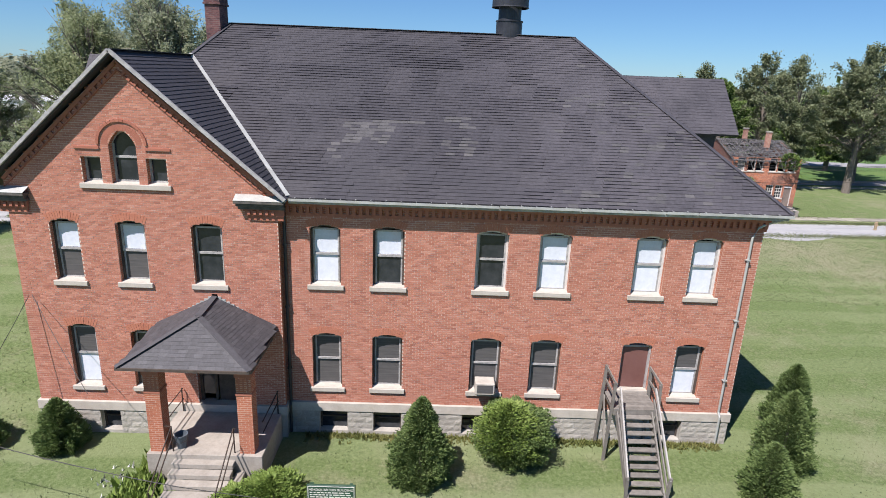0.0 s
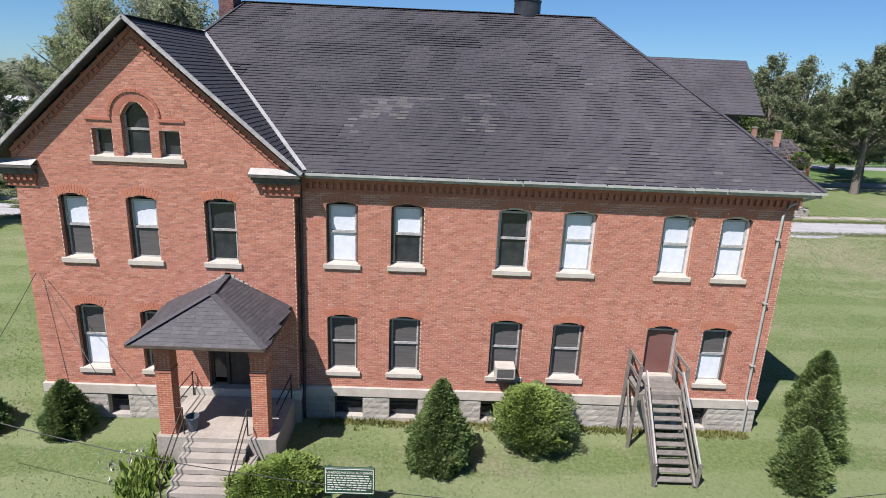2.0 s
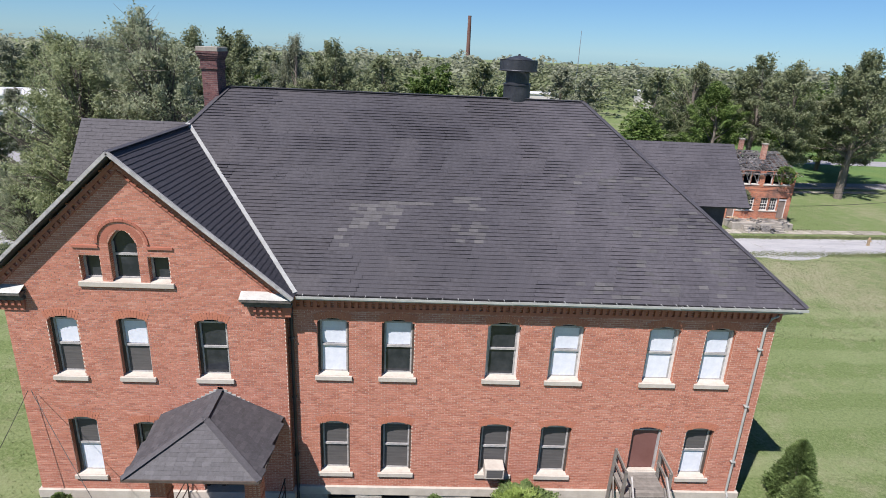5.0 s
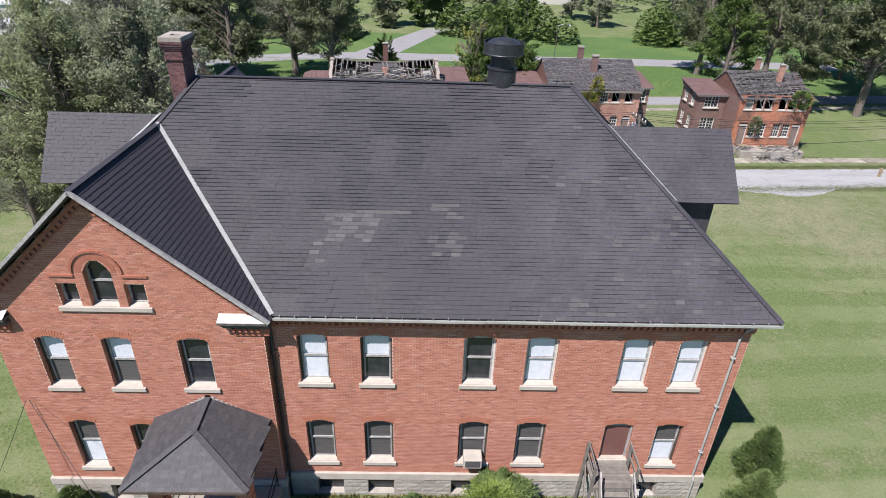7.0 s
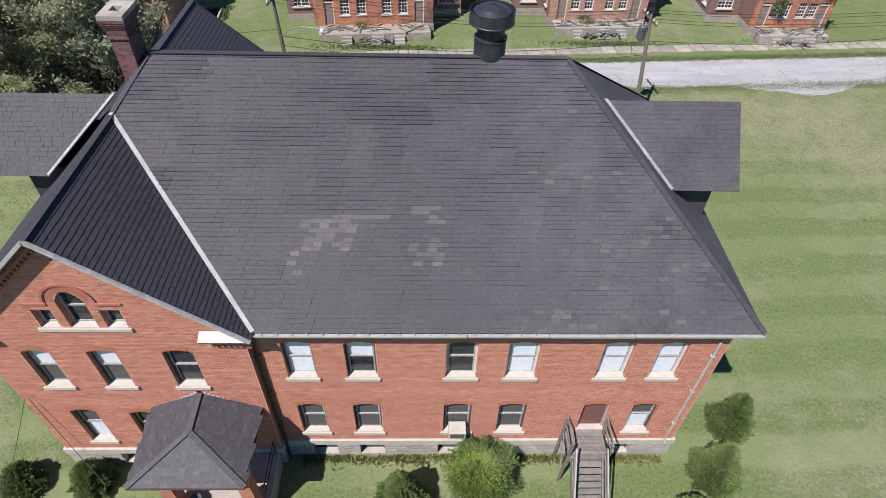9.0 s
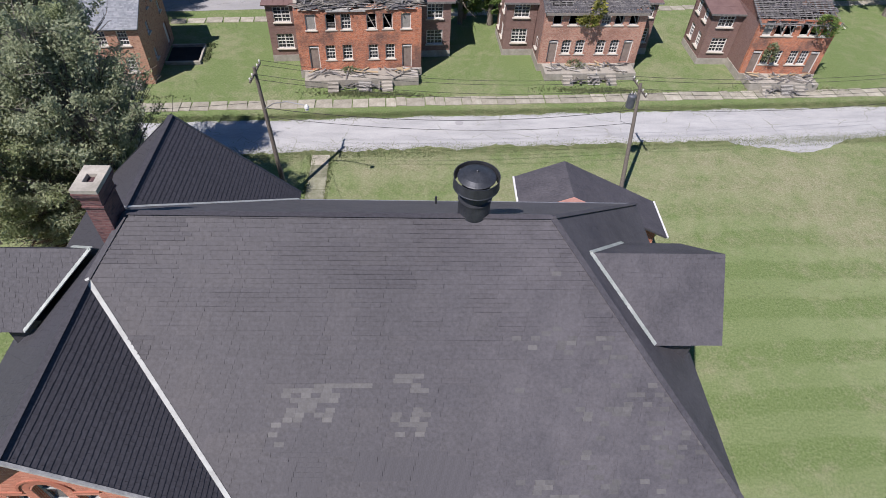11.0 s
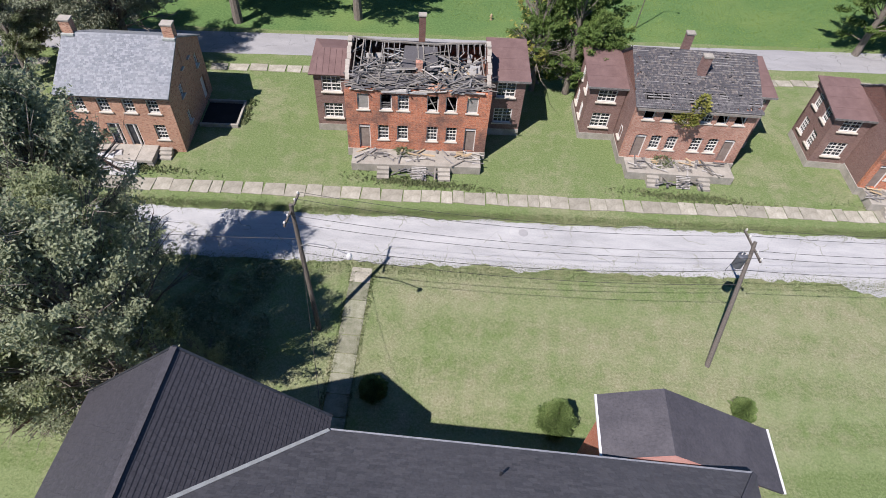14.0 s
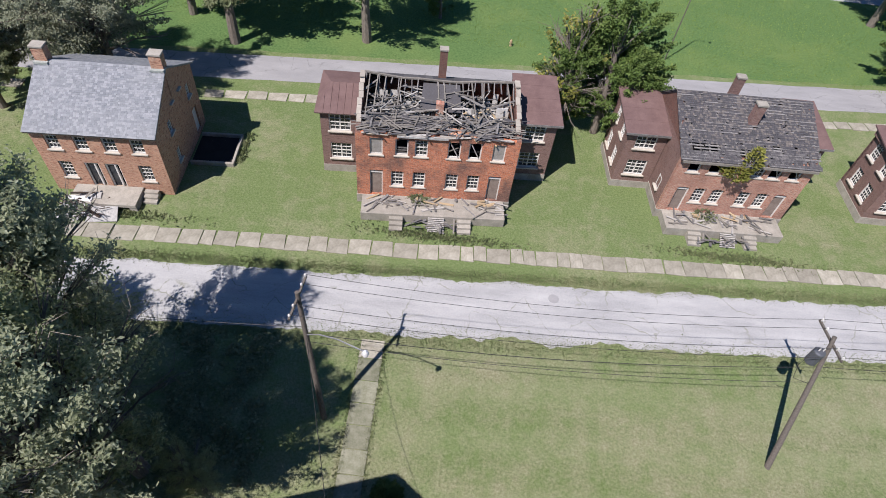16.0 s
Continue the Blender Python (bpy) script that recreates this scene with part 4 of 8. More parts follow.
for idx, e, th in ((1, 0.17, 0.012), (2, 0.16, 0.014), (3, 0.165, 0.020), (4, 0.165, 0.020), (5, 0.165, 0.014)):
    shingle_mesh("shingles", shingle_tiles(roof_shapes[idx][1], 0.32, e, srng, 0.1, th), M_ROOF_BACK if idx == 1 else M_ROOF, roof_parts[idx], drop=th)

# brick cornice with dentils along the front
cornice = part("cornice", boxes((GX1 + 0.01, XR + 0.12, FY - 0.10, FY - 0.002, 8.42, 8.62), (GX1 + 0.01, XR + 0.06, FY - 0.04, FY - 0.002, 8.10, 8.20)), M_BRICK_DARK, hq, "corbelled brick cornice with dentils")
dent = bpy.data.meshes.new("dentil")
b0 = boxes((-0.055, 0.055, -0.085, 0.0, -0.11, 0.11))
b0.to_mesh(dent)
b0.free()
dent.materials.append(M_BRICK_DARK)
x = GX1 + 0.25
while x < XR + 0.02:
    ob = new("dentil", dent)
    ob.parent = cornice
    ob.location = (x, FY - 0.003, 8.31)
    x += 0.215
bm = boxes((GV, ER - 0.1, EY0 + 0.02, FY - 0.104, 8.56, 8.66))
part("soffit", bm, M_PAINT_GREY, hq)
# gutter in lengths, with hangers
x0 = GV + 0.02
grng = random.Random(3)
for x1 in (1.9, 4.5, 7.25, 8.3, ER):
    bm = bmesh.new()
    tilt = grng.uniform(-0.025, 0.015)
    box(bm, x0, x1 - 0.03, EY0 - 0.13, EY0 - 0.11, EAVE - 0.055 + tilt, EAVE + 0.01 + tilt)
    box(bm, x0, x1 - 0.03, EY0 - 0.13, EY0 + 0.02, EAVE - 0.07 + tilt, EAVE - 0.055 + tilt)
    k = x0 + 0.2
    while k < x1 - 0.1:
        box(bm, k, k + 0.022, EY0 - 0.115, EY0 + 0.06, EAVE + 0.012, EAVE + 0.025)
        k += 0.48
    part("gutter", bm, M_FLASH, hq, "chalky pale metal gutter")
    x0 = x1
bm = boxes((EL + 0.05, ER - 0.05, EY1, EY1 + 0.1, EAVE - 0.12, EAVE - 0.03))
part("gutter", bm, M_GALV, hq)
for px, py, zt in ((-5.05, FY - 0.10, 8.3), (10.36, FY - 0.09, 8.2)):
    bm = bmesh.new()
    if px > 0:
        tube(bm, [(ER - 0.25, EY0 - 0.02, 8.62), (ER - 0.45, FY - 0.02, 8.42), (px + 0.15, py, 8.25), (px, py, 7.9), (px, py, 1.35), (px + 0.02, py - 0.1, 1.2), (px + 0.02, py - 0.1, 0.1)], 0.042, 8)
    else:
        tube(bm, [(px + 0.1, EY0 - 0.05, 8.6), (px, py, 8.3), (px, py, 5.2), (px, py, 1.35), (px, py - 0.08, 1.2), (px, py - 0.08, 0.1)], 0.055, 8)
    for z in (2.6, 4.9, 7.1):
        box(bm, px - 0.075, px + 0.075, py - 0.06, py + 0.09, z, z + 0.04)
    part("downpipe", bm, M_FLASH if px > 0 else M_VENT, hq, "dull metal downpipe")

# rake boards, rake dentils and cornice returns of the gable
def rake_trim(y, side, out):
    s = 1 if side > 0 else -1
    xe = GA + s * (GA - EL)
    if side > 0:
        xe = GV - 0.02
    ze = EAVE - 0.02
    bm = bmesh.new()
    beam(bm, (GA, y - out * 0.02, GRZ - 0.01), (xe, y - out * 0.02, ze - 0.01), 0.10, 0.10)
    beam(bm, (GA, y + out * 0.12, GRZ - 0.07), (xe, y + out * 0.12, ze - 0.07), 0.12, 0.07)
    return part("rake_board", bm, M_PAINT_GREY if y < 20 else M_VENT, hq, "rake board with flaking white paint" if y < 20 else "dark metal edge along the rear gable roof")


for side in (1, -1):
    rake_trim(14.55, side, 1)
    rake_trim(29.7, side, -1)
    dx = (4.5 if side > 0 else 3.9)
    n = int(dx / 0.165)
    bm = bmesh.new()
    zz = lambda q: GRZ - 0.30 - fall(q)
    beam(bm, (GA, GY - 0.04, zz(GA) - 0.04), (GA + side * dx, GY - 0.04, zz(GA + side * dx) - 0.04), 0.08, 0.10)
    beam(bm, (GA, GY - 0.03, zz(GA) - 0.27), (GA + side * dx, GY - 0.03, zz(GA + side * dx) - 0.27), 0.06, 0.05)
    rc = part("rake_cornice", bm, M_BRICK_DARK, hq, "corbelled brick along the gable rake")
    for k in range(1, n):
        q = GA + side * (0.05 + k * 0.165)
        ob = new("dentil", dent)
        ob.parent = rc
        ob.matrix_basis = pose(q, GY - 0.002, zz(q) - 0.16, 0, side * math.degrees(math.atan(rk_r if side > 0 else rk_l)), 0) @ Matrix.Diagonal((0.72, 0.9, 0.8, 1))
for xa, xb in ((-6.48, -4.9), (-14.3, -12.95)):
    bm = boxes((xa, xb, GY - 0.32, GY - 0.002, 8.56, 8.64), (xa + 0.05, xb - 0.05, GY - 0.24, GY - 0.002, 8.46, 8.558), (xa + 0.10, xb - 0.02, GY - 0.18, GY - 0.002, 8.36, 8.458), bevel=0.008)
    ret = part("cornice_return", bm, M_TRIM_DARK, hq, "dark weathered cornice return with a pale metal top")
    bm = bmesh.new()
    slab(bm, [(xa, GY - 0.33, 8.66), (xb, GY - 0.33, 8.66), (xb, GY - 0.01, 8.81), (xa, GY - 0.01, 8.81)], 0.014)
    part("cap_flashing", bm, M_FLASH, ret, "pale metal flashing")
    bm = boxes((xa + 0.30, xb - 0.06, GY - 0.10, GY - 0.002, 8.14, 8.358), (xa + 0.38, xb - 0.09, GY - 0.05, GY - 0.002, 7.98, 8.138))
    part("corbel", bm, M_BRICK_DARK, ret)
    for k in range(5):
        ob = new("dentil", dent)
        ob.parent = ret
        ob.matrix_basis = pose(xa + 0.42 + k * 0.19, GY - 0.1, 8.25) @ Matrix.Diagonal((0.8, 0.6, 0.6, 1))

# moulded brick over the attic window group
bm = bmesh.new()
n = 18
for r0, r1, y0 in ((0.70, 0.78, GY - 0.05), (0.44, 0.62, GY - 0.012)):
    for k in range(n):
        a0, a1 = math.pi * k / n, math.pi * (k + 1) / n - 0.012
        c = (AT, 10.22)
        p = [(c[0] + r * math.cos(a), c[1] + r * math.sin(a)) for r, a in ((r0, a0), (r1, a0), (r1, a1), (r0, a1))]
        v0 = [bm.verts.new((q[0], y0, q[1])) for q in p]
        v1 = [bm.verts.new((q[0], GY - 0.001, q[1])) for q in p]
        bm.faces.new(v0)
        for i in range(4):
            bm.faces.new((v0[i], v1[i], v1[(i + 1) % 4], v0[(i + 1) % 4]))
box(bm, AT - 1.475, AT - 0.705, GY - 0.05, GY - 0.001, 10.07, 10.15)
box(bm, AT + 0.705, AT + 1.475, GY - 0.05, GY - 0.001, 10.07, 10.15)
part("label_mould", bm, M_BRICK_DARK, hq, "moulded brick label over the attic windows")
part("window_sill", sloped_sill(AT - 1.43, AT + 1.42, AT - 1.318, AT - 0.722, AT - 0.418, AT + 0.418, AT + 0.692, AT + 1.308), M_SILL, hq, "long pale stone sill").location = (0, GY, 8.99)
for xa, xb, zt, arched in ((AT - 0.42, AT + 0.42, 10.66, True), (AT - 1.32, AT - 0.72, 9.82, False), (AT + 0.69, AT + 1.31, 9.82, False)):
    w = thing("window", "", "")
    w.parent = hq
    bm = bmesh.new()
    top = zt - (0.44 if arched else 0)
    box(bm, xa + 0.001, xa + 0.07, GY + 0.2, GY + 0.28, 8.99, top)
    box(bm, xb - 0.07, xb - 0.001, GY + 0.2, GY + 0.28, 8.99, top)
    box(bm, xa + 0.07, xb - 0.07, GY + 0.2, GY + 0.28, 8.99, 9.09)
    if arched:
        box(bm, xa + 0.07, xb - 0.07, GY + 0.2, GY + 0.28, 9.79, 9.86)
        for (p, q), (r, t) in zip(arch_pts(xa, xb, top, 0.44), arch_pts(xa, xb, top, 0.44)[1:]):
            poly(bm, (p, GY + 0.2, q - 0.07), (r, GY + 0.2, t - 0.07), (r, GY + 0.2, t), (p, GY + 0.2, q))
    else:
        box(bm, xa + 0.07, xb - 0.07, GY + 0.2, GY + 0.28, zt - 0.06, zt)
    part("window_frame", bm, M_PAINT_GREY, w, "weathered grey frame")
    part("pane", boxes((xa + 0.05, xb - 0.05, GY + 0.24, GY + 0.25, 9.03, zt)), M_GLASS, w, "dark dusty pane")

# rowlock arches over the openings
def rowlock(x, w, z, y):
    arch = new("window_arch")
    arch.parent = hq
    n = max(8, int((w + 0.24) / 0.085))
    for k in range(n):
        bm = bmesh.new()
        f0, f1 = k / n, (k + 1) / n - 0.012
        pts = []
        for f, h in ((f0, 0), (f1, 0), (f1, 0.24), (f0, 0.24)):
            s = 2 * f - 1
            ww = w / 2 + 0.02 + h * 0.45
            pts.append((x + s * ww, z - 0.12 + 0.12 * (1 - s * s) + 0.03 + h))
        v0 = [bm.verts.new((p[0], y - 0.014, p[1])) for p in pts]
        v1 = [bm.verts.new((p[0], y + 0.01, p[1])) for p in pts]
        bm.faces.new(v0)
        for i in range(4):
            bm.faces.new((v0[i], v1[i], v1[(i + 1) % 4], v0[(i + 1) % 4]))
        part("brick", bm, M_ARCH, arch)


for x, w in front_windows:
    rowlock(x, w, HEAD2 - 0.02, FY)
    rowlock(x, w, HEAD1 - 0.02, FY)
for x, w in gable_windows:
    rowlock(x, w, HEAD2 - 0.02, GY)
rowlock(-11.95, 0.92, 4.13, GY)
rowlock(-9.88, 0.90, 3.98, GY)

# side entrance door
door = part("door", boxes((6.61, 7.63, FY + 0.18, FY + 0.24, 2.12, 3.86), bevel=0.005), M_DOOR, hq, "plain dull maroon door")
part("door_frame", boxes((6.59, 6.65, FY + 0.10, FY + 0.18, 2.1, 3.8), (7.58, 7.648, FY + 0.09, FY + 0.18, 2.12, 3.8), (6.65, 7.55, FY + 0.10, FY + 0.18, 3.74, 3.8)), M_PAINT_GREY, door)
part("threshold", boxes((6.53, 7.71, FY - 0.06, FY - 0.004, 2.0, 2.1), (6.592, 7.648, FY - 0.003, FY + 0.17, 2.06, 2.118)), M_SILL, hq)

# cellar windows
for (a, b), y in [(c, FY) for c in cellar_front] + [((-11.68, -10.98), GY)]:
    w = thing("cellar_window", "", "")
    w.parent = hq
    part("pane", boxes((a + 0.02, b - 0.02, y + 0.22, y + 0.24, 0.12, 0.9)), M_GLASS, w)
    part("window_frame", boxes((a, a + 0.05, y + 0.16, y + 0.22, 0.12, 0.9), (b - 0.05, b, y + 0.16, y + 0.22, 0.12, 0.9), (a + 0.05, b - 0.05, y + 0.16, y + 0.22, 0.55, 0.59)), M_FRAME, w)

# rock-faced footing stones
stone_rng = random.Random(8)
stone_meshes = []
for k in range(7):
    bm = bmesh.new()
    g = [[None] * 5 for _ in range(4)]
    for j in range(4):
        for i in range(5):
            edge = i in (0, 4) or j in (0, 3)
            g[j][i] = bm.verts.new((-0.5 + i / 4, 0.0 if edge else -1.0 * stone_rng.uniform(0.5, 1.0), -0.5 + j / 3))
    for j in range(3):
        for i in range(4):
            bm.faces.new((g[j][i], g[j][i + 1], g[j + 1][i + 1], g[j + 1][i]))
    bmesh.ops.recalc_face_normals(bm, faces=bm.faces)
    me = bpy.data.meshes.new("stone")
    bm.to_mesh(me)
    bm.free()
    me.materials.append(M_STONE)
    stone_meshes.append(me)
footings = [o for o in hq.children if o.name.startswith("footing")]
for foot, xa, xb, y, gaps in ((footings[0], GX1 + 0.1, XR + 0.03, FY - 0.062, cellar_front), (footings[1], GX0, GX1 + 0.02, GY - 0.062, [(-11.68, -10.98), (-8.8, -5.0)])):
    for row in range(4):
        z = 0.0 + row * 0.228
        x = xa - stone_rng.uniform(0, 0.25)
        while x < xb:
            l = stone_rng.uniform(0.28, 0.62)
            a, b = max(x, xa), min(x + l, xb)
            for ga, gb in gaps:
                if ga < b and gb > a:
                    if a < ga:
                        b = min(b, ga)
                    elif b > gb:
                        a = max(a, gb)
                    else:
                        a = b
            if b - a > 0.06:
                ob = new("stone", stone_meshes[stone_rng.randrange(7)])
                ob.parent = foot
                ob.matrix_basis = pose((a + b) / 2, y, z + 0.114) @ Matrix.Diagonal((b - a - 0.015, stone_rng.uniform(0.006, 0.020), 0.213, 1))
            x += l

# ---- entrance porch ----
porch = thing("porch", "concrete entrance porch with hipped shingle roof on brick posts", "porch")
PF = 1.0
part("platform", boxes((-8.9, -5.3, 12.35, GY - 0.12, 0.0, PF), bevel=0.015), M_PORCH, porch, "pale concrete platform")
for k in range(6):
    z1 = PF - 0.165 * (k + 1)
    y1 = 12.398 - 0.30 * k
    part("step", boxes((-8.05, -6.15, y1 - 0.30, y1, max(0, z1 - 0.165) if k else z1 - 0.165, z1), bevel=0.01), M_PORCH, porch)
part("cheek_wall", boxes((-6.13, -5.85, 11.3, 12.39, 0.0, 0.45), bevel=0.02), M_PORCH, porch)
for x in (-8.80, -6.02):
    p = part("post", boxes((x, x + 0.46, 12.46, 12.92, PF, 3.74)), M_BRICK, porch, "square red brick post")
    bm = boxes((x - 0.03, x + 0.49, 12.43, 12.95, 3.68, 3.82), bevel=0.01)
    part("capital", bm, M_BRICK_DARK, p)
    bm = boxes((x - 0.02, x + 0.48, 12.44, 12.94, 3.06, 3.14))
    part("band", bm, M_BRICK_DARK, p)
    for k in range(3):
        part("flute", boxes((x + 0.08 + 0.13 * k, x + 0.12 + 0.13 * k, 12.452, 12.459, 3.18, 3.64)), M_BRICK_DARK, p)
e0, e1, ey, ez = -9.32, -5.42, 12.0, 4.14
top0, top1 = (-7.38, 13.45, 5.2), (-7.38, GY - 0.005, 5.3)
part("beam", boxes((-8.97, -5.5, 12.42, 12.62, 3.82, 4.08), (-8.97, -8.77, 12.622, GY, 3.82, 4.08), (-5.7, -5.5, 12.622, GY, 3.82, 4.08), bevel=0.01), M_TRIM_DARK, porch, "weathered painted beam")
part("ceiling", boxes((-9.0, -5.48, 12.2, GY - 0.002, 4.08, 4.12)), M_PAINT_GREY, porch)
for pts in ([(e0, ey, ez), (e1, ey, ez), top0], [(e0, ey, ez), top0, top1, (e0, GY - 0.005, ez)], [(e1, ey, ez), top0, top1, (e1, GY - 0.005, ez)]):
    bm = bmesh.new()
    slab(bm, pts, 0.06)
    rf = part("roof", bm, M_ROOF, porch)
    shingle_mesh("shingles", shingle_tiles(pts, 0.26, 0.13, srng, 0.05, 0.010, g=0.001, rag=0.4), M_ROOF_PORCH, rf, "dark grey shingles with mossy edges")
for a, b in (((e0, ey, ez + 0.03), Vector(top0) + Vector((0, 0, 0.03))), ((e1, ey, ez + 0.03), Vector(top0) + Vector((0, 0, 0.03))), (Vector(top0) + Vector((0, 0, 0.03)), Vector(top1) + Vector((0, 0, 0.03)))):
    bm = bmesh.new()
    beam(bm, a, b, 0.2, 0.012)
    part("hip_cap", bm, M_ROOF_BACK, porch, "grey shingle hip cap")
bm = boxes((e0, e1, ey - 0.05, ey, ez - 0.07, ez + 0.01), (e0 - 0.03, e0, ey, GY, ez - 0.07, ez + 0.01), (e1, e1 + 0.03, ey, GY, ez - 0.07, ez + 0.01))
part("eave_trim", bm, M_FRAME, porch, "dark peeling eave board")
bm = bmesh.new()
for k in range(14):
    for sx in (-1, 1):
        f = k / 14
        xx = top1[0] + sx * f * 1.95
        zz2 = 5.34 - f * 1.18
        box(bm, xx - 0.075, xx + 0.075, GY - 0.03, GY - 0.004, zz2 - 0.08, zz2 + 0.05)
part("step_flashing", bm, M_FLASH, porch, "stepped metal flashing on the brick wall")
# entrance
ent = part("door", boxes((-7.55, -6.75, GY + 0.25, GY + 0.31, 1.06, 3.2), bevel=0.005), M_FRAME, hq, "dark panelled entrance door")
part("door_frame", boxes((-8.2, -8.10, GY + 0.2, GY + 0.3, 1.05, 3.5), (-6.60, -6.50, GY + 0.2, GY + 0.3, 1.05, 3.5), (-8.10, -6.60, GY + 0.2, GY + 0.3, 3.25, 3.35), (-7.68, -7.58, GY + 0.2, GY + 0.3, 1.05, 3.25)), M_FRAME, ent)
part("pane", boxes((-8.10, -7.68, GY + 0.26, GY + 0.27, 1.5, 3.25), (-6.74, -6.60, GY + 0.26, GY + 0.27, 1.1, 3.25), (-8.10, -6.60, GY + 0.26, GY + 0.27, 3.35, 3.6)), M_GLASS, ent)


def hand_rail(name, x, y0, z0, y1, z1, side):
    """An iron pipe rail: two rails down the steps with end posts."""
    ob = thing(name, "dark iron pipe railing beside the porch steps", "railing", group="porch railings")
    bm = bmesh.new()
    tube(bm, [(x, y0, z0), (x, y0, z0 + 0.9), (x + side * 0.35, y0, z0 + 0.9)], 0.022, 6)
    part("post", bm, M_IRON, ob)
    bm = bmesh.new()
    tube(bm, [(x, y1, z1), (x, y1, z1 + 0.85)], 0.022, 6)
    part("post", bm, M_IRON, ob)
    for h in (0.88, 0.48):
        bm = bmesh.new()
        tube(bm, [(x, y0, z0 + h), (x, y1, z1 + h)], 0.02, 6)
        part("rail", bm, M_IRON, ob)
    return ob


hand_rail("porch_railing", -8.12, 12.5, PF, 10.75, 0.0, -1)
hand_rail("porch_railing", -6.2, 12.5, PF, 10.75, 0.0, 1)
for x in (-8.72, -5.42):
    ob = thing("porch_railing", "dark iron pipe railing along the porch side", "railing", group="porch railings")
    for h in (0.85, 0.45):
        bm = bmesh.new()
        tube(bm, [(x, 12.95, PF + h), (x, GY - 0.05, PF + h)], 0.02, 6)
        part("rail", bm, M_IRON, ob)
    bm = bmesh.new()
    tube(bm, [(x, GY - 0.14, PF), (x, GY - 0.14, PF + 0.9)], 0.022, 6)
    part("post", bm, M_IRON, ob)
for x, y in ((-7.95, 12.75), (-5.85, 13.05)):
    ob = thing("waste_bin", "blue-grey plastic bin standing on the porch", "bin", (x, y, PF), group="porch bins")
    bm = bmesh.new()
    lathe(bm, [(0.14, 0.0), (0.19, 0.42), (0.21, 0.43), (0.21, 0.47), (0.18, 0.47), (0.13, 0.08)], 18)
    part("tub", bm, M_BIN, ob)
    bm = bmesh.new()
    tube(bm, [(-0.2, 0, 0.38), (-0.22, -0.1, 0.3), (0, -0.21, 0.22), (0.22, -0.1, 0.3), (0.2, 0, 0.38)], 0.008, 5)
    part("bail", bm, M_IRON, ob)

# ---- wooden stair at the side door ----
stair = thing("wooden_stair", "weathered grey wooden stair with landing and leaning rails", "stairs")
LZ = 2.06
for k in range(8):
    y = 14.02 + k * 0.148
    part("landing_board", boxes((6.12, 7.62, y, y + 0.138, LZ - 0.04, LZ), bevel=0.004), M_WOOD_GREY, stair)
part("joist", boxes((6.15, 6.2, 14.03, 15.18, LZ - 0.2, LZ - 0.045)), M_WOOD_GREY, stair)
part("joist", boxes((7.52, 7.57, 14.03, 15.18, LZ - 0.2, LZ - 0.045)), M_WOOD_GREY, stair)
part("fascia", boxes((6.12, 7.6, 13.98, 14.018, LZ - 0.24, LZ - 0.0)), M_WOOD_GREY, stair)
nst = 10
run = 0.185
for k in range(nst):
    y = 13.96 - k * run
    z = LZ - (k + 1) * LZ / (nst + 1)
    bm = boxes((6.28, 7.38, y - 0.22, y, z - 0.045, z), bevel=0.005)
    ob = part("tread", bm, M_WOOD_GREY, stair)
for x in (6.24, 7.42):
    bm = bmesh.new()
    beam(bm, (x, 14.02, LZ - 0.14), (x, 12.05, 0.02), 0.05, 0.24)
    part("stringer", bm, M_WOOD_GREY, stair)
    bm = bmesh.new()
    s = -1 if x < 7 else 1
    beam(bm, (x, 13.95, LZ + 0.85), (x + s * 0.08, 12.0, 0.75), 0.05, 0.10)
    part("rail", bm, M_WOOD_PALE, stair, "pale grey rail")
    bm = bmesh.new()
    beam(bm, (x, 13.95, LZ + 0.42), (x + s * 0.06, 12.1, 0.42), 0.04, 0.09)
    part("rail", bm, M_WOOD_GREY, stair)
    bm = bmesh.new()
    beam(bm, (x + s * 0.06, 12.05, 0.0), (x + s * 0.10, 12.02, 0.85), 0.09, 0.09, (0, 1, 0))
    part("post", bm, M_WOOD_GREY, stair)
for x, y, z1 in ((6.1, 14.05, LZ + 0.95), (7.62, 14.05, LZ + 0.9), (6.08, 15.12, LZ + 1.05), (7.66, 15.12, LZ + 0.95)):
    bm = bmesh.new()
    beam(bm, (x + (0.1 if x > 7 else -0.1), y, 0.0), (x, y, z1), 0.09, 0.09, (0, 1, 0))
    part("post", bm, M_WOOD_GREY, stair)
for x in (6.1, 7.64):
    for za, zb in ((0.92, 0.98), (0.45, 0.5)):
        bm = bmesh.new()
        beam(bm, (x, 14.0, LZ + za), (x, 15.2, LZ + zb), 0.04, 0.10)
        part("rail", bm, M_WOOD_GREY, stair)
    bm = bmesh.new()
    beam(bm, (x + (0.12 if x > 7 else -0.12), 14.1, 0.5), (x, 15.1, LZ - 0.1), 0.04, 0.12)
    part("brace", bm, M_WOOD_GREY, stair)

# ---- window air conditioner ----
ac = thing("air_conditioner", "off-white window air conditioner hanging from a ground floor window", "air conditioner", (1.82, FY, 1.90))
part("casing", boxes((-0.34, 0.34, -0.38, 0.16, 0.02, 0.46), bevel=0.02), M_SILL, ac)
part("grille", boxes((-0.28, 0.28, -0.386, -0.381, 0.09, 0.40)), M_BLIND, ac, "grey slatted grille")
part("bracket", boxes((-0.28, -0.24, -0.34, 0.0, -0.02, 0.018), (0.24, 0.28, -0.34, 0.0, -0.02, 0.018)), M_IRON, ac)

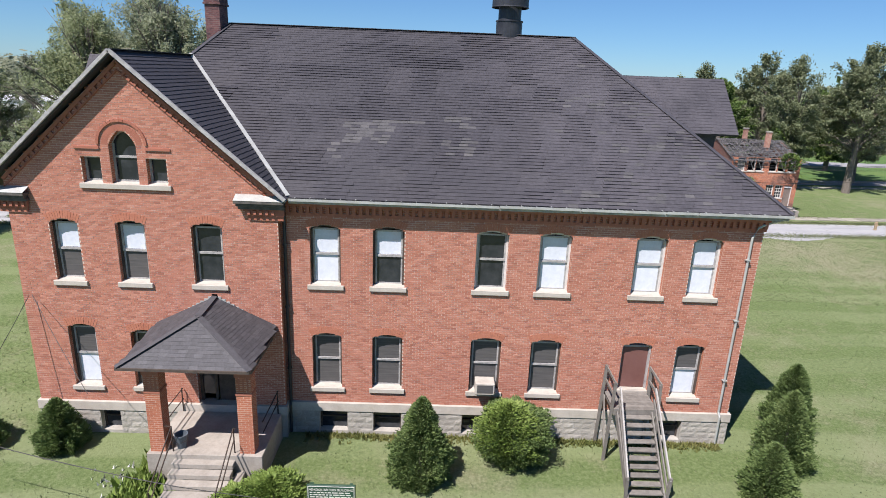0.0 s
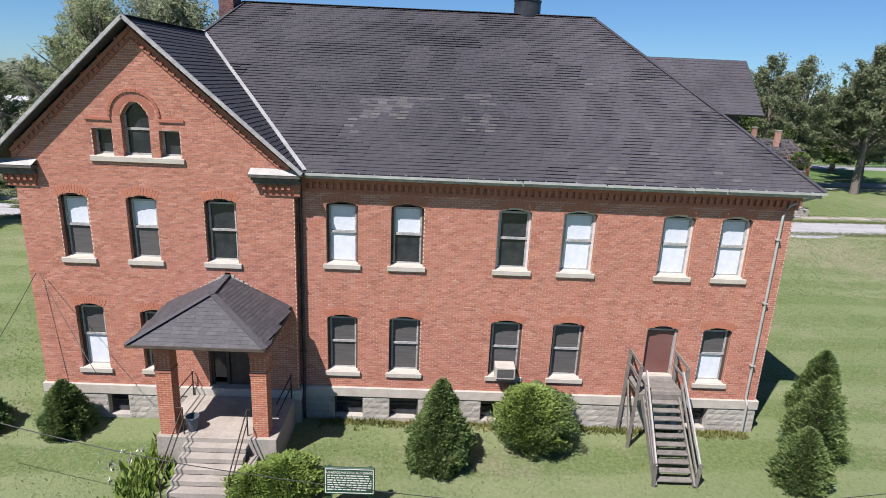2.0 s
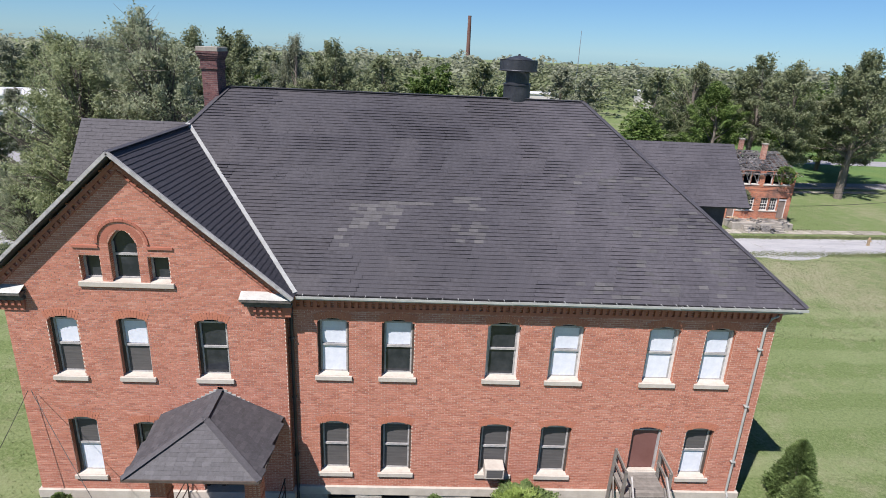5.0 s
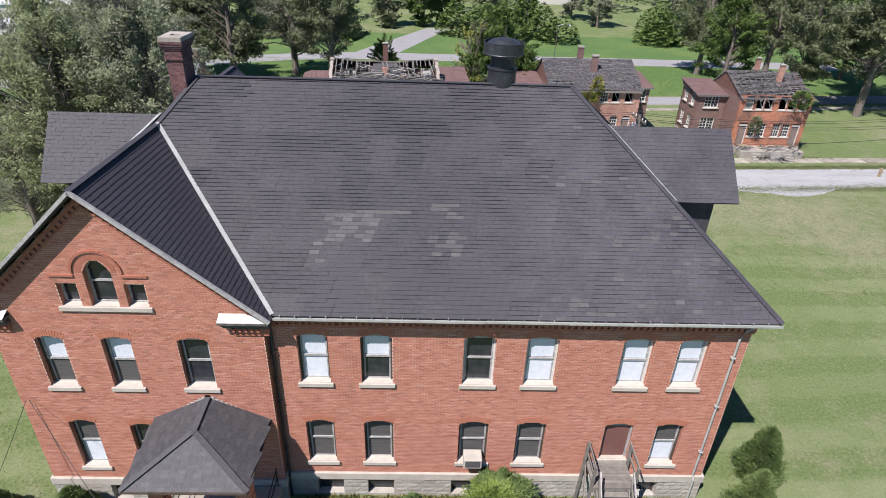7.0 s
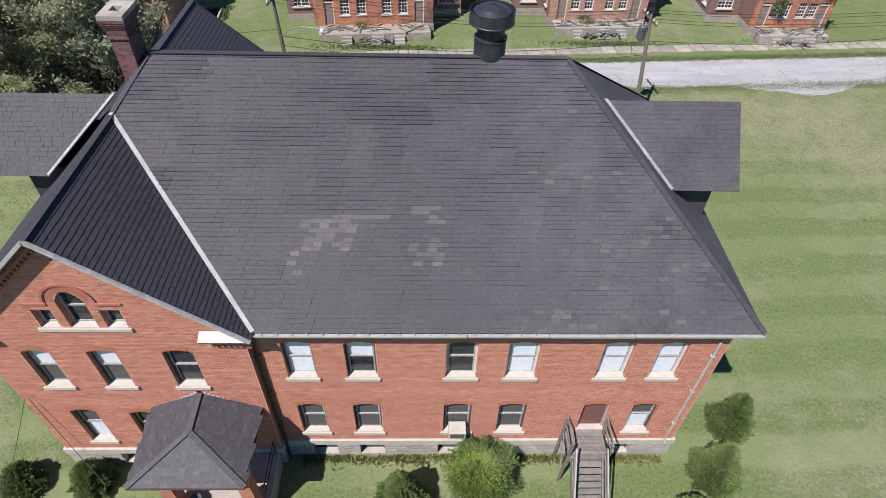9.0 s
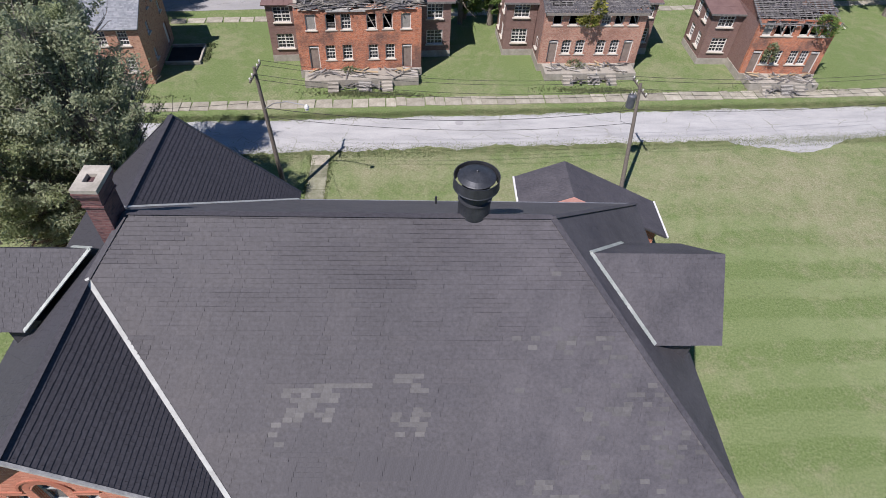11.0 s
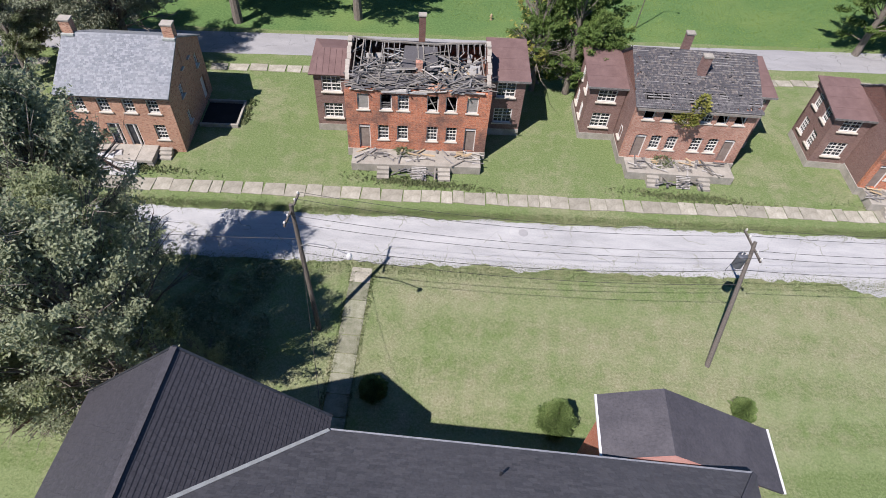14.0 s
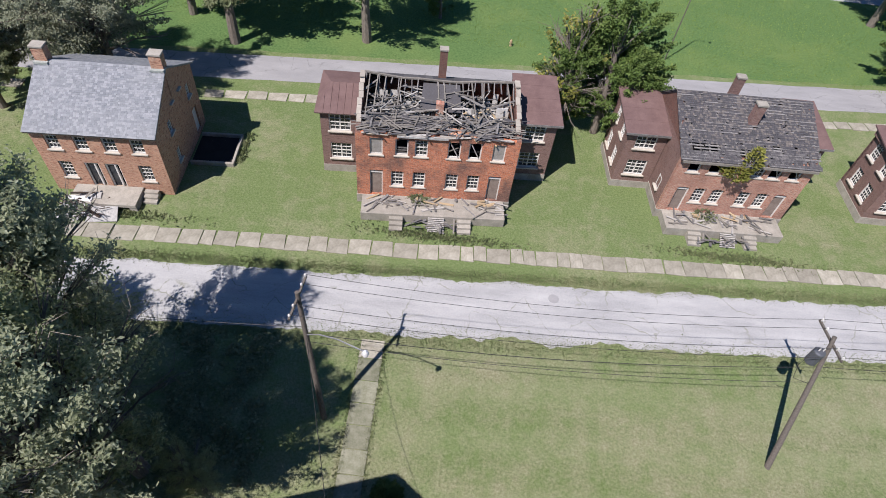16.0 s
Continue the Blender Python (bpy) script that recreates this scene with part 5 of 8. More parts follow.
# ---- notice board on the lawn ----
board = thing("sign_board", "dark green sign board with cream lettering on two posts", "sign", (-2.87, 10.75, 0))
part("panel", boxes((-0.70, 0.70, -0.04, 0.04, 0.45, 1.30), bevel=0.015), M_SIGN, board)
part("border", boxes((-0.67, 0.67, -0.046, -0.042, 1.25, 1.27), (-0.67, 0.67, -0.046, -0.042, 0.49, 0.51), (-0.67, -0.65, -0.046, -0.042, 0.51, 1.25), (0.65, 0.67, -0.046, -0.042, 0.51, 1.25)), M_LETTER, board)
tx = bpy.data.curves.new("lettering", "FONT")
tx.body, tx.size, tx.align_x, tx.extrude = "HEADQUARTERS BUILDING", 0.103, "CENTER", 0.002
tx.materials.append(M_LETTER)
to = new("lettering", tx)
to.parent = board
to.matrix_basis = pose(0, -0.047, 1.12, 90, 0, 0)
brng = random.Random(4)
for k in range(7):
    z = 1.04 - k * 0.075
    x = -0.61
    bm = bmesh.new()
    while x < 0.57 - 0.25 * (k == 6):
        w = brng.uniform(0.05, 0.17)
        box(bm, x, min(x + w, 0.61), -0.046, -0.042, z, z + 0.03)
        x += w + 0.03
    part("text_line", bm, M_LETTER, board)
for x in (-0.57, 0.57):
    part("post", boxes((x - 0.05, x + 0.05, 0.045, 0.14, 0.0, 1.26)), M_SIGN, board)

# ---- rear annex ----
annex = thing("annex", "lower rear annex with grey shingle roof and pink gable", "annex")
AX, AX0, AX1, AY0, AY1, AZ = 8.44, 5.93, 13.94, 29.53, 32.35, 8.80
az = lambda x: AZ - (AX - x) * (1.08 / (AX - AX0)) if x < AX else AZ - (x - AX) * (2.74 / (AX1 - AX))
bm = bmesh.new()
xa, xb, ya, yb = AX0 + 0.5, AX1 - 0.35, AY0 + 0.6, AY1 - 0.2
for y in (ya, yb):
    poly(bm, (xa, y, 0), (xb, y, 0), (xb, y, az(xb) - 0.1), (AX, y, AZ - 0.1), (xa, y, az(xa) - 0.1))
for x in (xa, xb):
    poly(bm, (x, ya, 0), (x, yb, 0), (x, yb, az(x) - 0.1), (x, ya, az(x) - 0.1))
part("wall", bm, M_BRICK, annex)
bm = bmesh.new()
for y in (AY0 - 0.05, AY0 - 0.01):
    poly(bm, (AX0 + 0.5, y, az(AX0 + 0.5) - 0.35), (AX + 3.2, y, az(AX + 3.2) - 0.35), (AX + 3.2, y, az(AX + 3.2) + 0.01), (AX, y, AZ + 0.02), (AX0 + 0.5, y, az(AX0 + 0.5) + 0.01))
part("gable_board", bm, M_PINK, annex, "faded pink gable board")
for xe in (AX0, AX1):
    pts = [(xe, AY0, az(xe)), (xe, AY1, az(xe)), (AX, AY1, AZ), (AX, AY0, AZ)]
    bm = bmesh.new()
    slab(bm, pts, 0.1)
    rf = part("roof", bm, M_ROOF, annex)
    shingle_mesh("shingles", shingle_tiles(pts, 0.32, 0.17, srng, 0.1, 0.014), M_ROOF, rf)
part("gutter", boxes((AX1, AX1 + 0.1, AY0, AY1, az(AX1) - 0.08, az(AX1) + 0.02)), M_METAL_WHITE, annex, "white gutter")
part("gutter", boxes((AX0 - 0.1, AX0, AY0, AY1, az(AX0) - 0.08, az(AX0) + 0.01)), M_METAL_WHITE, annex, "white gutter")

# ---- houses across the lane ----
def house_window_meshes(w, h, cols, rows, twin=False):
    """Frame, muntins, panes and sill of a small-paned window, built once and shared."""
    out = {}
    fb = boxes((-w / 2, -w / 2 + 0.07, 0.0, 0.10, 0, h), (w / 2 - 0.07, w / 2, 0.0, 0.10, 0, h), (-w / 2 + 0.07, w / 2 - 0.07, 0.0, 0.10, h - 0.07, h), (-w / 2 + 0.07, w / 2 - 0.07, 0.0, 0.10, 0, 0.07))
    mb = bmesh.new()
    for i in range(1, cols):
        x = -w / 2 + 0.07 + (w - 0.14) * i / cols
        t = 0.045 if twin and i == cols // 2 else 0.014
        box(mb, x - t, x + t, 0.03, 0.07, 0.07, h - 0.07)
    for j in range(1, rows):
        z = 0.07 + (h - 0.14) * j / rows
        t = 0.03 if j == rows // 2 else 0.014
        box(mb, -w / 2 + 0.07, w / 2 - 0.07, 0.025, 0.075, z - t, z + t)
    pb = boxes((-w / 2 + 0.06, w / 2 - 0.06, 0.08, 0.085, 0.06, h - 0.06))
    sb = boxes((-w / 2 - 0.1, w / 2 + 0.1, -0.18, -0.003, -0.09, 0.015), bevel=0.012)
    for nm, b, mt in (("window_frame", fb, M_PAINT_WHITE), ("muntins", mb, M_PAINT_WHITE), ("pane", pb, M_GLASS), ("window_sill", sb, M_SILL)):
        bmesh.ops.recalc_face_normals(b, faces=b.faces)
        me = bpy.data.meshes.new(nm)
        b.to_mesh(me)
        b.free()
        me.materials.append(mt)
        out[nm] = me
    return out


HW = house_window_meshes(0.82, 1.35, 3, 4)
HW2 = house_window_meshes(1.45, 1.35, 4, 4, True)
HWS = house_window_meshes(0.60, 1.0, 2, 4)
board_me = bpy.data.meshes.new("board")
b0 = boxes((-0.41, 0.41, 0.02, 0.05, 0, 1.35))
b0.to_mesh(board_me)
b0.free()
board_me.materials.append(M_BOARD)


def put_window(parent, m, meshes, skip=()):
    win = new("window")
    win.parent = parent
    win.matrix_basis = m
    for nm, me in meshes.items():
        if nm not in skip:
            o = new(nm, me)
            o.parent = win
    return win


def gable_end(parent, x, depth, z0, z1, mat, thick=0.3, ry=None):
    bm = bmesh.new()
    s = thick if x < 0 else -thick
    ry = ry or depth / 2
    for xx in (x, x + s):
        poly(bm, (xx, 0.0, z0), (xx, depth, z0), (xx, ry, z1))
    for (ya, za), (yb, zb) in (((0, z0), (ry, z1)), ((ry, z1), (depth, z0))):
        poly(bm, (x, ya, za), (x + s, ya, za), (x + s, yb, zb), (x, yb, zb))
    part("gable", bm, mat, parent)


def chimney_stack(parent, x, y, z0, z1, mat, w=0.55, cap=True):
    c = part("chimney", boxes((x - w / 2, x + w / 2, y - w * 0.4, y + w * 0.4, z0, z1)), mat, parent)
    if cap:
        part("cap", boxes((x - w / 2 - 0.05, x + w / 2 + 0.05, y - w * 0.4 - 0.05, y + w * 0.4 + 0.05, z1, z1 + 0.12), bevel=0.01), M_CONC, c)
    return c


def side_wing(house, x0, x1, y0, y1, z1, sgn, hipped):
    """A two-storey brown wing with paired small-paned windows and a maroon roof, hipped or in one slope."""
    w = part("wing", boxes((x0, x1, y0, y1, -0.02, 0.62)), M_CONC, house, "brown side wing on a concrete base with maroon roof")
    xm = (x0 + x1) / 2
    hw = min(0.73, (x1 - x0) / 2 - 0.3)
    mesh = HW2 if hw > 0.7 else HW
    ww = 0.725 if hw > 0.7 else 0.41
    holes = [(xm - ww, xm + ww, z, z + 1.35, 0.0) for z in (1.25, 3.65)]
    bm = bmesh.new()
    wall(bm, x0 + 0.03, x1 - 0.03, 0.62, z1, y0 + 0.03, y0 + 0.25, holes)
    part("wall", bm, M_SIDING, w)
    xo = x0 + 0.03 if sgn < 0 else x1 - 0.03
    side_holes = []
    d = y1 - y0
    for f in (0.3, 0.72):
        for z in (1.25, 3.65):
            side_holes.append((y0 + d * f - 0.41, y0 + d * f + 0.41, z, z + 1.35, 0.0))
    bm = bmesh.new()
    wall(bm, y0 + 0.252, y1 - 0.03, 0.62, z1, 0, 0.22, side_holes)
    rot = Matrix(((0, -1, 0, xo + (0.22 if sgn < 0 else 0.0)), (1, 0, 0, 0), (0, 0, 1, 0), (0, 0, 0, 1)))
    bm.transform(rot)
    part("wall", bm, M_SIDING, w)
    part("wall", boxes((x0 + 0.03, x1 - 0.03, y1 - 0.25, y1 - 0.03, 0.62, z1)), M_SIDING, w)
    # added near-black block gives the windows an unlit room behind them
    part("core", boxes((x0 + 0.5, x1 - 0.5, y0 + 0.6, y1 - 0.4, 0.62, z1 - 0.1)), M_DARK, w)
    for z in (1.25, 3.65):
        put_window(w, pose(xm, y0 + 0.08, z), mesh)
        for f in (0.3, 0.72):
            yy = y0 + d * f
            put_window(w, pose(xo + (0.05 if sgn < 0 else -0.05), yy, z, 0, 0, -90 if sgn < 0 else 90), HW)
    # low roof that rises towards the house
    e = 0.28
    inner, outer = (x1, x0 - e) if sgn < 0 else (x0, x1 + e)
    zi = z1 + 0.75
    if hipped:
        pts = [(outer, y0 - e, z1), (inner, y0 - e, z1), (inner, y0 + d * 0.5, zi), (outer + (0.9 if sgn < 0 else -0.9), y0 + d * 0.5, zi)]
        for p in (pts, [(outer, y0 - e, z1), (outer + (0.9 if sgn < 0 else -0.9), y0 + d * 0.5, zi), (outer, y1 + e, z1)], [(outer, y1 + e, z1), (inner, y1 + e, z1), (inner, y0 + d * 0.5, zi), (outer + (0.9 if sgn < 0 else -0.9), y0 + d * 0.5, zi)]):
            bm = bmesh.new()
            slab(bm, p, 0.1)
            part("roof", bm, M_ROOF_MAROON, w, "maroon roll roofing")
        bm = bmesh.new()
        k = 0.55
        while k < abs(inner - outer) - 0.2:
            xx = outer + (k if sgn < 0 else -k)
            f = min(1.0, k / 0.9)
            beam(bm, (xx, y0 - e + 0.02, z1 + 0.02), (xx, y0 - e + (y0 + d * 0.5 - y0 + e) * f, z1 + (zi - z1) * f + 0.02), 0.04, 0.03)
            k += 0.45
        part("roof_seam", bm, M_ROOF_MAROON, w)
    else:
        zb = z1 + 0.62
        bm = bmesh.new()
        slab(bm, [(outer, y0 - e, z1), (inner, y0 - e, z1), (inner, y1 + e, zb), (outer, y1 + e, zb)], 0.1)
        rf = part("roof", bm, M_ROOF_MAROON, w, "brown roll roofing with lapped seams")
        bm = bmesh.new()
        for f in (0.26, 0.51, 0.77):
            y, z = y0 - e + (d + 2 * e) * f, z1 + 0.62 * f
            beam(bm, (min(outer, inner) + 0.02, y, z + 0.004), (max(outer, inner) - 0.02, y + 0.02, z + 0.004), 0.05, 0.012)
        part("roof_seam", bm, M_ROOF_MAROON, rf)
        part("fascia", boxes((min(outer, inner), max(outer, inner), y0 - e - 0.03, y0 - e - 0.002, z1 - 0.16, z1 + 0.005)), M_WOOD_BURNT, rf, "dark rotten fascia board")
        bm = bmesh.new()
        slab(bm, [(xo, y0 + 0.05, z1), (xo, y1 - 0.03, z1), (xo, y1 - 0.03, zb - 0.14)], 0.18)
        part("cheek", bm, M_SIDING, w)
        part("wall", boxes((x0 + 0.03, x1 - 0.03, y1 - 0.25, y1 - 0.03, z1 + 0.001, zb - 0.14)), M_SIDING, w)
    return w


def debris(parent, r, n, x0, x1, y0, y1, z0, z1, lmin, lmax, mats, pitch=12, name="plank", wide=(0.08, 0.17)):
    """Loose boards lying at random angles; each is an object on a shared mesh."""
    meshes = []
    for mt in mats:
        for k in range(3):
            b = boxes((-0.5, 0.5, -0.5, 0.5, -0.5, 0.5))
            b.transform(Matrix.Shear("XY", 4, (0.0, r.uniform(-0.3, 0.3))))
            me = bpy.data.meshes.new(name)
            b.to_mesh(me)
            b.free()
            me.materials.append(mt)
            meshes.append(me)
    for _ in range(n):
        ob = new(name, meshes[r.randrange(len(meshes))])
        ob.parent = parent
        l = r.uniform(lmin, lmax)
        ob.matrix_basis = pose(r.uniform(x0, x1), r.uniform(y0, y1), r.uniform(z0, z1), r.uniform(-8, 8), r.uniform(-pitch, pitch), r.choice([0, 90, 0, 30, -40, 60, 15]) + r.uniform(-25, 25)) @ Matrix.Diagonal((l, r.uniform(*wide), r.uniform(0.03, 0.06), 1))


def porch_slab(house, hw, r, steps):
    """A raised concrete porch with fallen boards and broken steps in front of it."""
    p = part("porch", boxes((-hw + 0.35, hw - 0.35, -1.75, -0.02, 0.0, 0.72), bevel=0.02), M_CONC, house, "raised concrete porch strewn with fallen boards")
    debris(p, r, 36, -hw + 0.6, hw - 0.6, -1.5, -0.3, 0.75, 0.85, 0.4, 1.7, [M_WOOD_GREY, M_WOOD_PALE, M_WOOD_BURNT], 4, wide=(0.05, 0.13))
    for x in steps:
        s = part("steps", boxes((x - 0.45, x + 0.45, -2.05, -1.76, 0, 0.54), (x - 0.45, x + 0.45, -2.35, -2.052, 0, 0.36), (x - 0.45, x + 0.45, -2.65, -2.352, 0, 0.18)), M_CONC, p)
    for x in (0.2,):
        for k in range(8):
            bm = bmesh.new()
            beam(bm, (x - 0.55, -1.85 - 0.10 * k, 0.62 - 0.075 * k), (x + 0.55, -1.85 - 0.10 * k, 0.60 - 0.075 * k), 0.09, 0.03)
            part("slat", bm, M_WOOD_PALE, p)
    debris(p, r, 22, -1.8, 1.6, -2.5, -1.85, 0.08, 0.5, 0.4, 1.4, [M_WOOD_GREY, M_WOOD_BURNT, M_WOOD_BURNT], 30)
    debris(p, r, 16, -hw + 0.6, hw - 0.6, -0.7, -0.15, 0.76, 0.95, 0.3, 1.2, [M_WOOD_BURNT, M_WOOD_TAN], 12)
    return p


def duplex(name, label, cx, cy, rz, hw, depth, eave, ridge, ry, brick, seed, wing_l, wing_r, covers, hips=(False, False)):
    """A brick duplex: two doors, four windows below and six above, brick gables, chimneys, side wings and porch."""
    r = random.Random(seed)
    h = thing(name, label, "house", (cx, cy, 0), rz)
    k = hw / 5.45
    up = [-4.1 * k, -2.4 * k, -1.1 * k, 1.1 * k, 2.5 * k, 4.1 * k]
    low = [-2.65 * k, -1.15 * k, 1.15 * k, 2.65 * k]
    doors = [-4.1 * k, 4.15 * k]
    z1, z2 = 1.62, 4.32
    rise = 0.08 if brick is M_BRICK_PINK else 0.0
    holes = [(x - 0.41, x + 0.41, z2, z2 + 1.35, 0.0) for x in up] + [(x - 0.41, x + 0.41, z1, z1 + 1.35, rise) for x in low] + [(x - 0.42, x + 0.42, 0.78, 2.98, rise) for x in doors]
    part("footing", boxes((-hw - 0.05, hw + 0.05, -0.04, depth, 0, 0.72)), M_CONC, h)
    bm = bmesh.new()
    wall(bm, -hw, hw, 0.721, eave, 0, 0.3, holes)
    part("wall", bm, brick, h)
    for s in (-1, 1):
        x = -hw if s < 0 else hw - 0.3
        part("wall", boxes((x, x + 0.3, 0.302, depth - 0.302, 0.721, eave)), brick if s > 0 or wing_l is None else M_SIDING, h)
        gable_end(h, s * hw, depth, eave, ridge - 0.05, M_BRICK_SOOT, ry=ry)
    part("wall", boxes((-hw, hw, depth - 0.3, depth, 0.721, eave)), brick, h)
    # near-black wall and floor stand in for the shade of unlit rooms
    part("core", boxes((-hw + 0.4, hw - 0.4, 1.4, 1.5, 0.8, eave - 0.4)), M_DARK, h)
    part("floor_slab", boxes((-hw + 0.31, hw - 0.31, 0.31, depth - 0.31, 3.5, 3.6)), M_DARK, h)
    for x, c in zip(up, covers):
        if c == "w":
            put_window(h, pose(x, 0.12, z2), HW)
        elif c == "b":
            w = put_window(h, pose(x, 0.10, z2), HW, ("muntins", "pane"))
            o = new("board", board_me)
            o.parent = w
            o["label"] = "weathered board closing the window"
        else:
            w = put_window(h, pose(x, 0.12, z2), HW, ("muntins", "pane"))
            if c == "p":
                bm = bmesh.new()
                beam(bm, (-0.3, 0.0, 1.25), (0.3, -0.05, 0.05), 0.08, 0.05)
                part("plank", bm, M_WOOD_PALE, w, "plank leaning in the open window")
            elif c == "h":
                bm = bmesh.new()
                for q in range(3):
                    box(bm, -0.36, 0.36, 0.04, 0.06, 0.1 + q * 0.2, 0.2 + q * 0.2)
                part("shutter", bm, M_WOOD_BURNT, w)
    for x in low:
        put_window(h, pose(x, 0.12, z1), HW)
    for x in doors:
        d = part("door", boxes((x - 0.36, x + 0.36, 0.16, 0.20, 0.8, 2.7), bevel=0.004), M_DOOR_GREY, h, "weathered grey-brown door")
        part("door_frame", boxes((x - 0.42, x - 0.36, 0.08, 0.2, 0.78, 2.85), (x + 0.36, x + 0.42, 0.08, 0.2, 0.78, 2.85), (x - 0.36, x + 0.36, 0.08, 0.2, 2.7, 2.85)), M_PAINT_WHITE, d)
    # stone lintel course and lighter repair at the sills
    part("string_course", boxes((-hw - 0.02, hw + 0.02, -0.03, -0.001, 0.60, 0.721)), M_SILL, h)
    if wing_l:
        side_wing(h, *wing_l, -1, hips[0])
    if wing_r:
        side_wing(h, *wing_r, 1, hips[1])
    porch_slab(h, hw, r, (-2.6 * k, 2.2 * k))
    return h, r


# the burnt-out house: open roof with fallen rafters
h2, r2 = duplex("house", "burnt-out orange brick duplex with collapsed roof and brown side wings", -4.19, 55.17, 5.2, 5.2, 6.4, 6.0, 7.35, 4.5, M_BRICK_OLD, 31,
                (-7.85, -5.22, 2.9, 7.2, 5.3), (5.22, 8.15, 3.1, 7.5, 5.3), "bhwppb", (True, False))
for s in (-1, 1):
    # broken stretches of pale coping on the gable slopes
    cp = part("coping", boxes((s * 5.05 - 0.17, s * 5.05 + 0.17, 3.9, 4.6, 7.32, 7.42)), M_PORCH, h2, "pale stone gable coping")
    y = 0.7
    while y < 4.2:
        l = r2.uniform(0.35, 0.7)
        bm = bmesh.new()
        za, zb = 6.05 + (y / 4.5) * 1.3, 6.05 + ((y + l) / 4.5) * 1.3
        dx = r2.uniform(-.05, .05)
        beam(bm, (s * 5.05 + dx, y, za), (s * 5.05 + dx + r2.uniform(-.03, .03), y + l - 0.03, zb), 0.30, 0.09)
        part("coping_stone", bm, M_PORCH, cp)
        y += l
# the base sheet is near-black for the shaded room; boards lie on it
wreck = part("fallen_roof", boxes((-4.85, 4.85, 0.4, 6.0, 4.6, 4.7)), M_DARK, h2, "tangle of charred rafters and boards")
sag = lambda x: 0.32 * math.cos(x / 5.0 * math.pi / 2) + 0.05 * math.sin(x * 1.7)
# the back slope still hangs from the sagging ridge
bm = bmesh.new()
for k in range(20):
    xa, xb = -4.85 + k * 0.485, -4.85 + (k + 1) * 0.485
    poly(bm, (xa, 4.6, 7.36 - sag(xa)), (xb, 4.6, 7.36 - sag(xb)), (xb, 6.6, 6.0), (xa, 6.6, 6.0))
part("back_sheathing", bm, M_SHINGLE_WOOD, wreck, "grey back slope of the roof")
for k in range(24):
    x = -4.8 + k * 0.418
    bm = bmesh.new()
    beam(bm, (x, 4.52, 7.28 - sag(x)), (x + r2.uniform(-.04, .04), 6.4, 5.95), 0.07, 0.17)
    part("rafter", bm, M_WOOD_GREY, wreck)
    if r2.random() < 0.75:
        l = r2.uniform(0.35, 1.5)
        bm = bmesh.new()
        beam(bm, (x, 4.45, 7.3 - sag(x)), (x + r2.uniform(-.1, .1), 4.45 - l, 7.3 - sag(x) - l * r2.uniform(0.3, 0.9)), 0.06, 0.14)
        part("rafter", bm, M_WOOD_BURNT, wreck)
for k in range(8):
    xa, xb = -4.95 + k * 1.238, -4.95 + (k + 1) * 1.238
    bm = bmesh.new()
    beam(bm, (xa, 4.5, 7.36 - sag(xa)), (xb, 4.5, 7.36 - sag(xb)), 0.14, 0.10)
    part("ridge_board", bm, M_WOOD_GREY, wreck)
# bedroom partitions and pale plaster inside the open top floor
for x0, x1, y0, y1, z1 in ((-4.8, -1.2, 3.4, 3.5, 5.6), (1.4, 4.8, 3.5, 3.6, 5.7), (-1.25, -1.15, 0.6, 3.4, 5.5), (1.4, 1.5, 0.8, 3.5, 5.6)):
    part("partition", boxes((x0, x1, y0, y1, 4.7, z1)), M_PAINT_GREY, wreck, "pale plastered partition")
debris(wreck, r2, 130, -4.7, 4.7, 0.6, 4.3, 4.9, 6.2, 0.8, 2.8, [M_WOOD_BURNT, M_WOOD_PALE, M_WOOD_GREY], 18, wide=(0.05, 0.12))
debris(wreck, r2, 75, -4.6, 4.6, 0.9, 4.1, 6.0, 6.9, 0.8, 2.6, [M_WOOD_GREY, M_WOOD_BURNT, M_WOOD_PALE], 18, wide=(0.05, 0.11))
debris(wreck, r2, 80, -4.7, 4.7, 0.35, 1.6, 6.12, 6.4, 0.6, 2.0, [M_WOOD_BURNT, M_WOOD_GREY], 5, wide=(0.05, 0.12))
for k in range(21):
    x = -4.7 + k * 0.47
    if r2.random() < 0.7:
        bm = bmesh.new()
        beam(bm, (x, r2.uniform(0.3, 1.6), 5.75 + r2.uniform(-.3, .1)), (x + r2.uniform(-.15, .15), r2.uniform(3.6, 6.0), 5.8 + r2.uniform(-.2, .1)), 0.07, 0.15)
        part("joist", bm, M_WOOD_GREY, wreck)
    if r2.random() < 0.4:
        bm = bmesh.new()
        beam(bm, (x, r2.uniform(0.4, 2.2), 6.25), (x + r2.uniform(-.3, .3), 4.45, 7.25 - sag(x)), 0.07, 0.14)
        part("rafter", bm, M_WOOD_GREY, wreck)
debris(wreck, r2, 26, -4.6, 4.6, 1.0, 4.2, 5.0, 6.0, 0.4, 1.2, [M_PAINT_WHITE, M_WOOD_PALE], 30, "plaster_piece")
debris(wreck, r2, 14, 1.2, 4.0, 0.2, 3.4, 5.6, 6.3, 0.6, 1.6, [M_WOOD_TAN], 15)
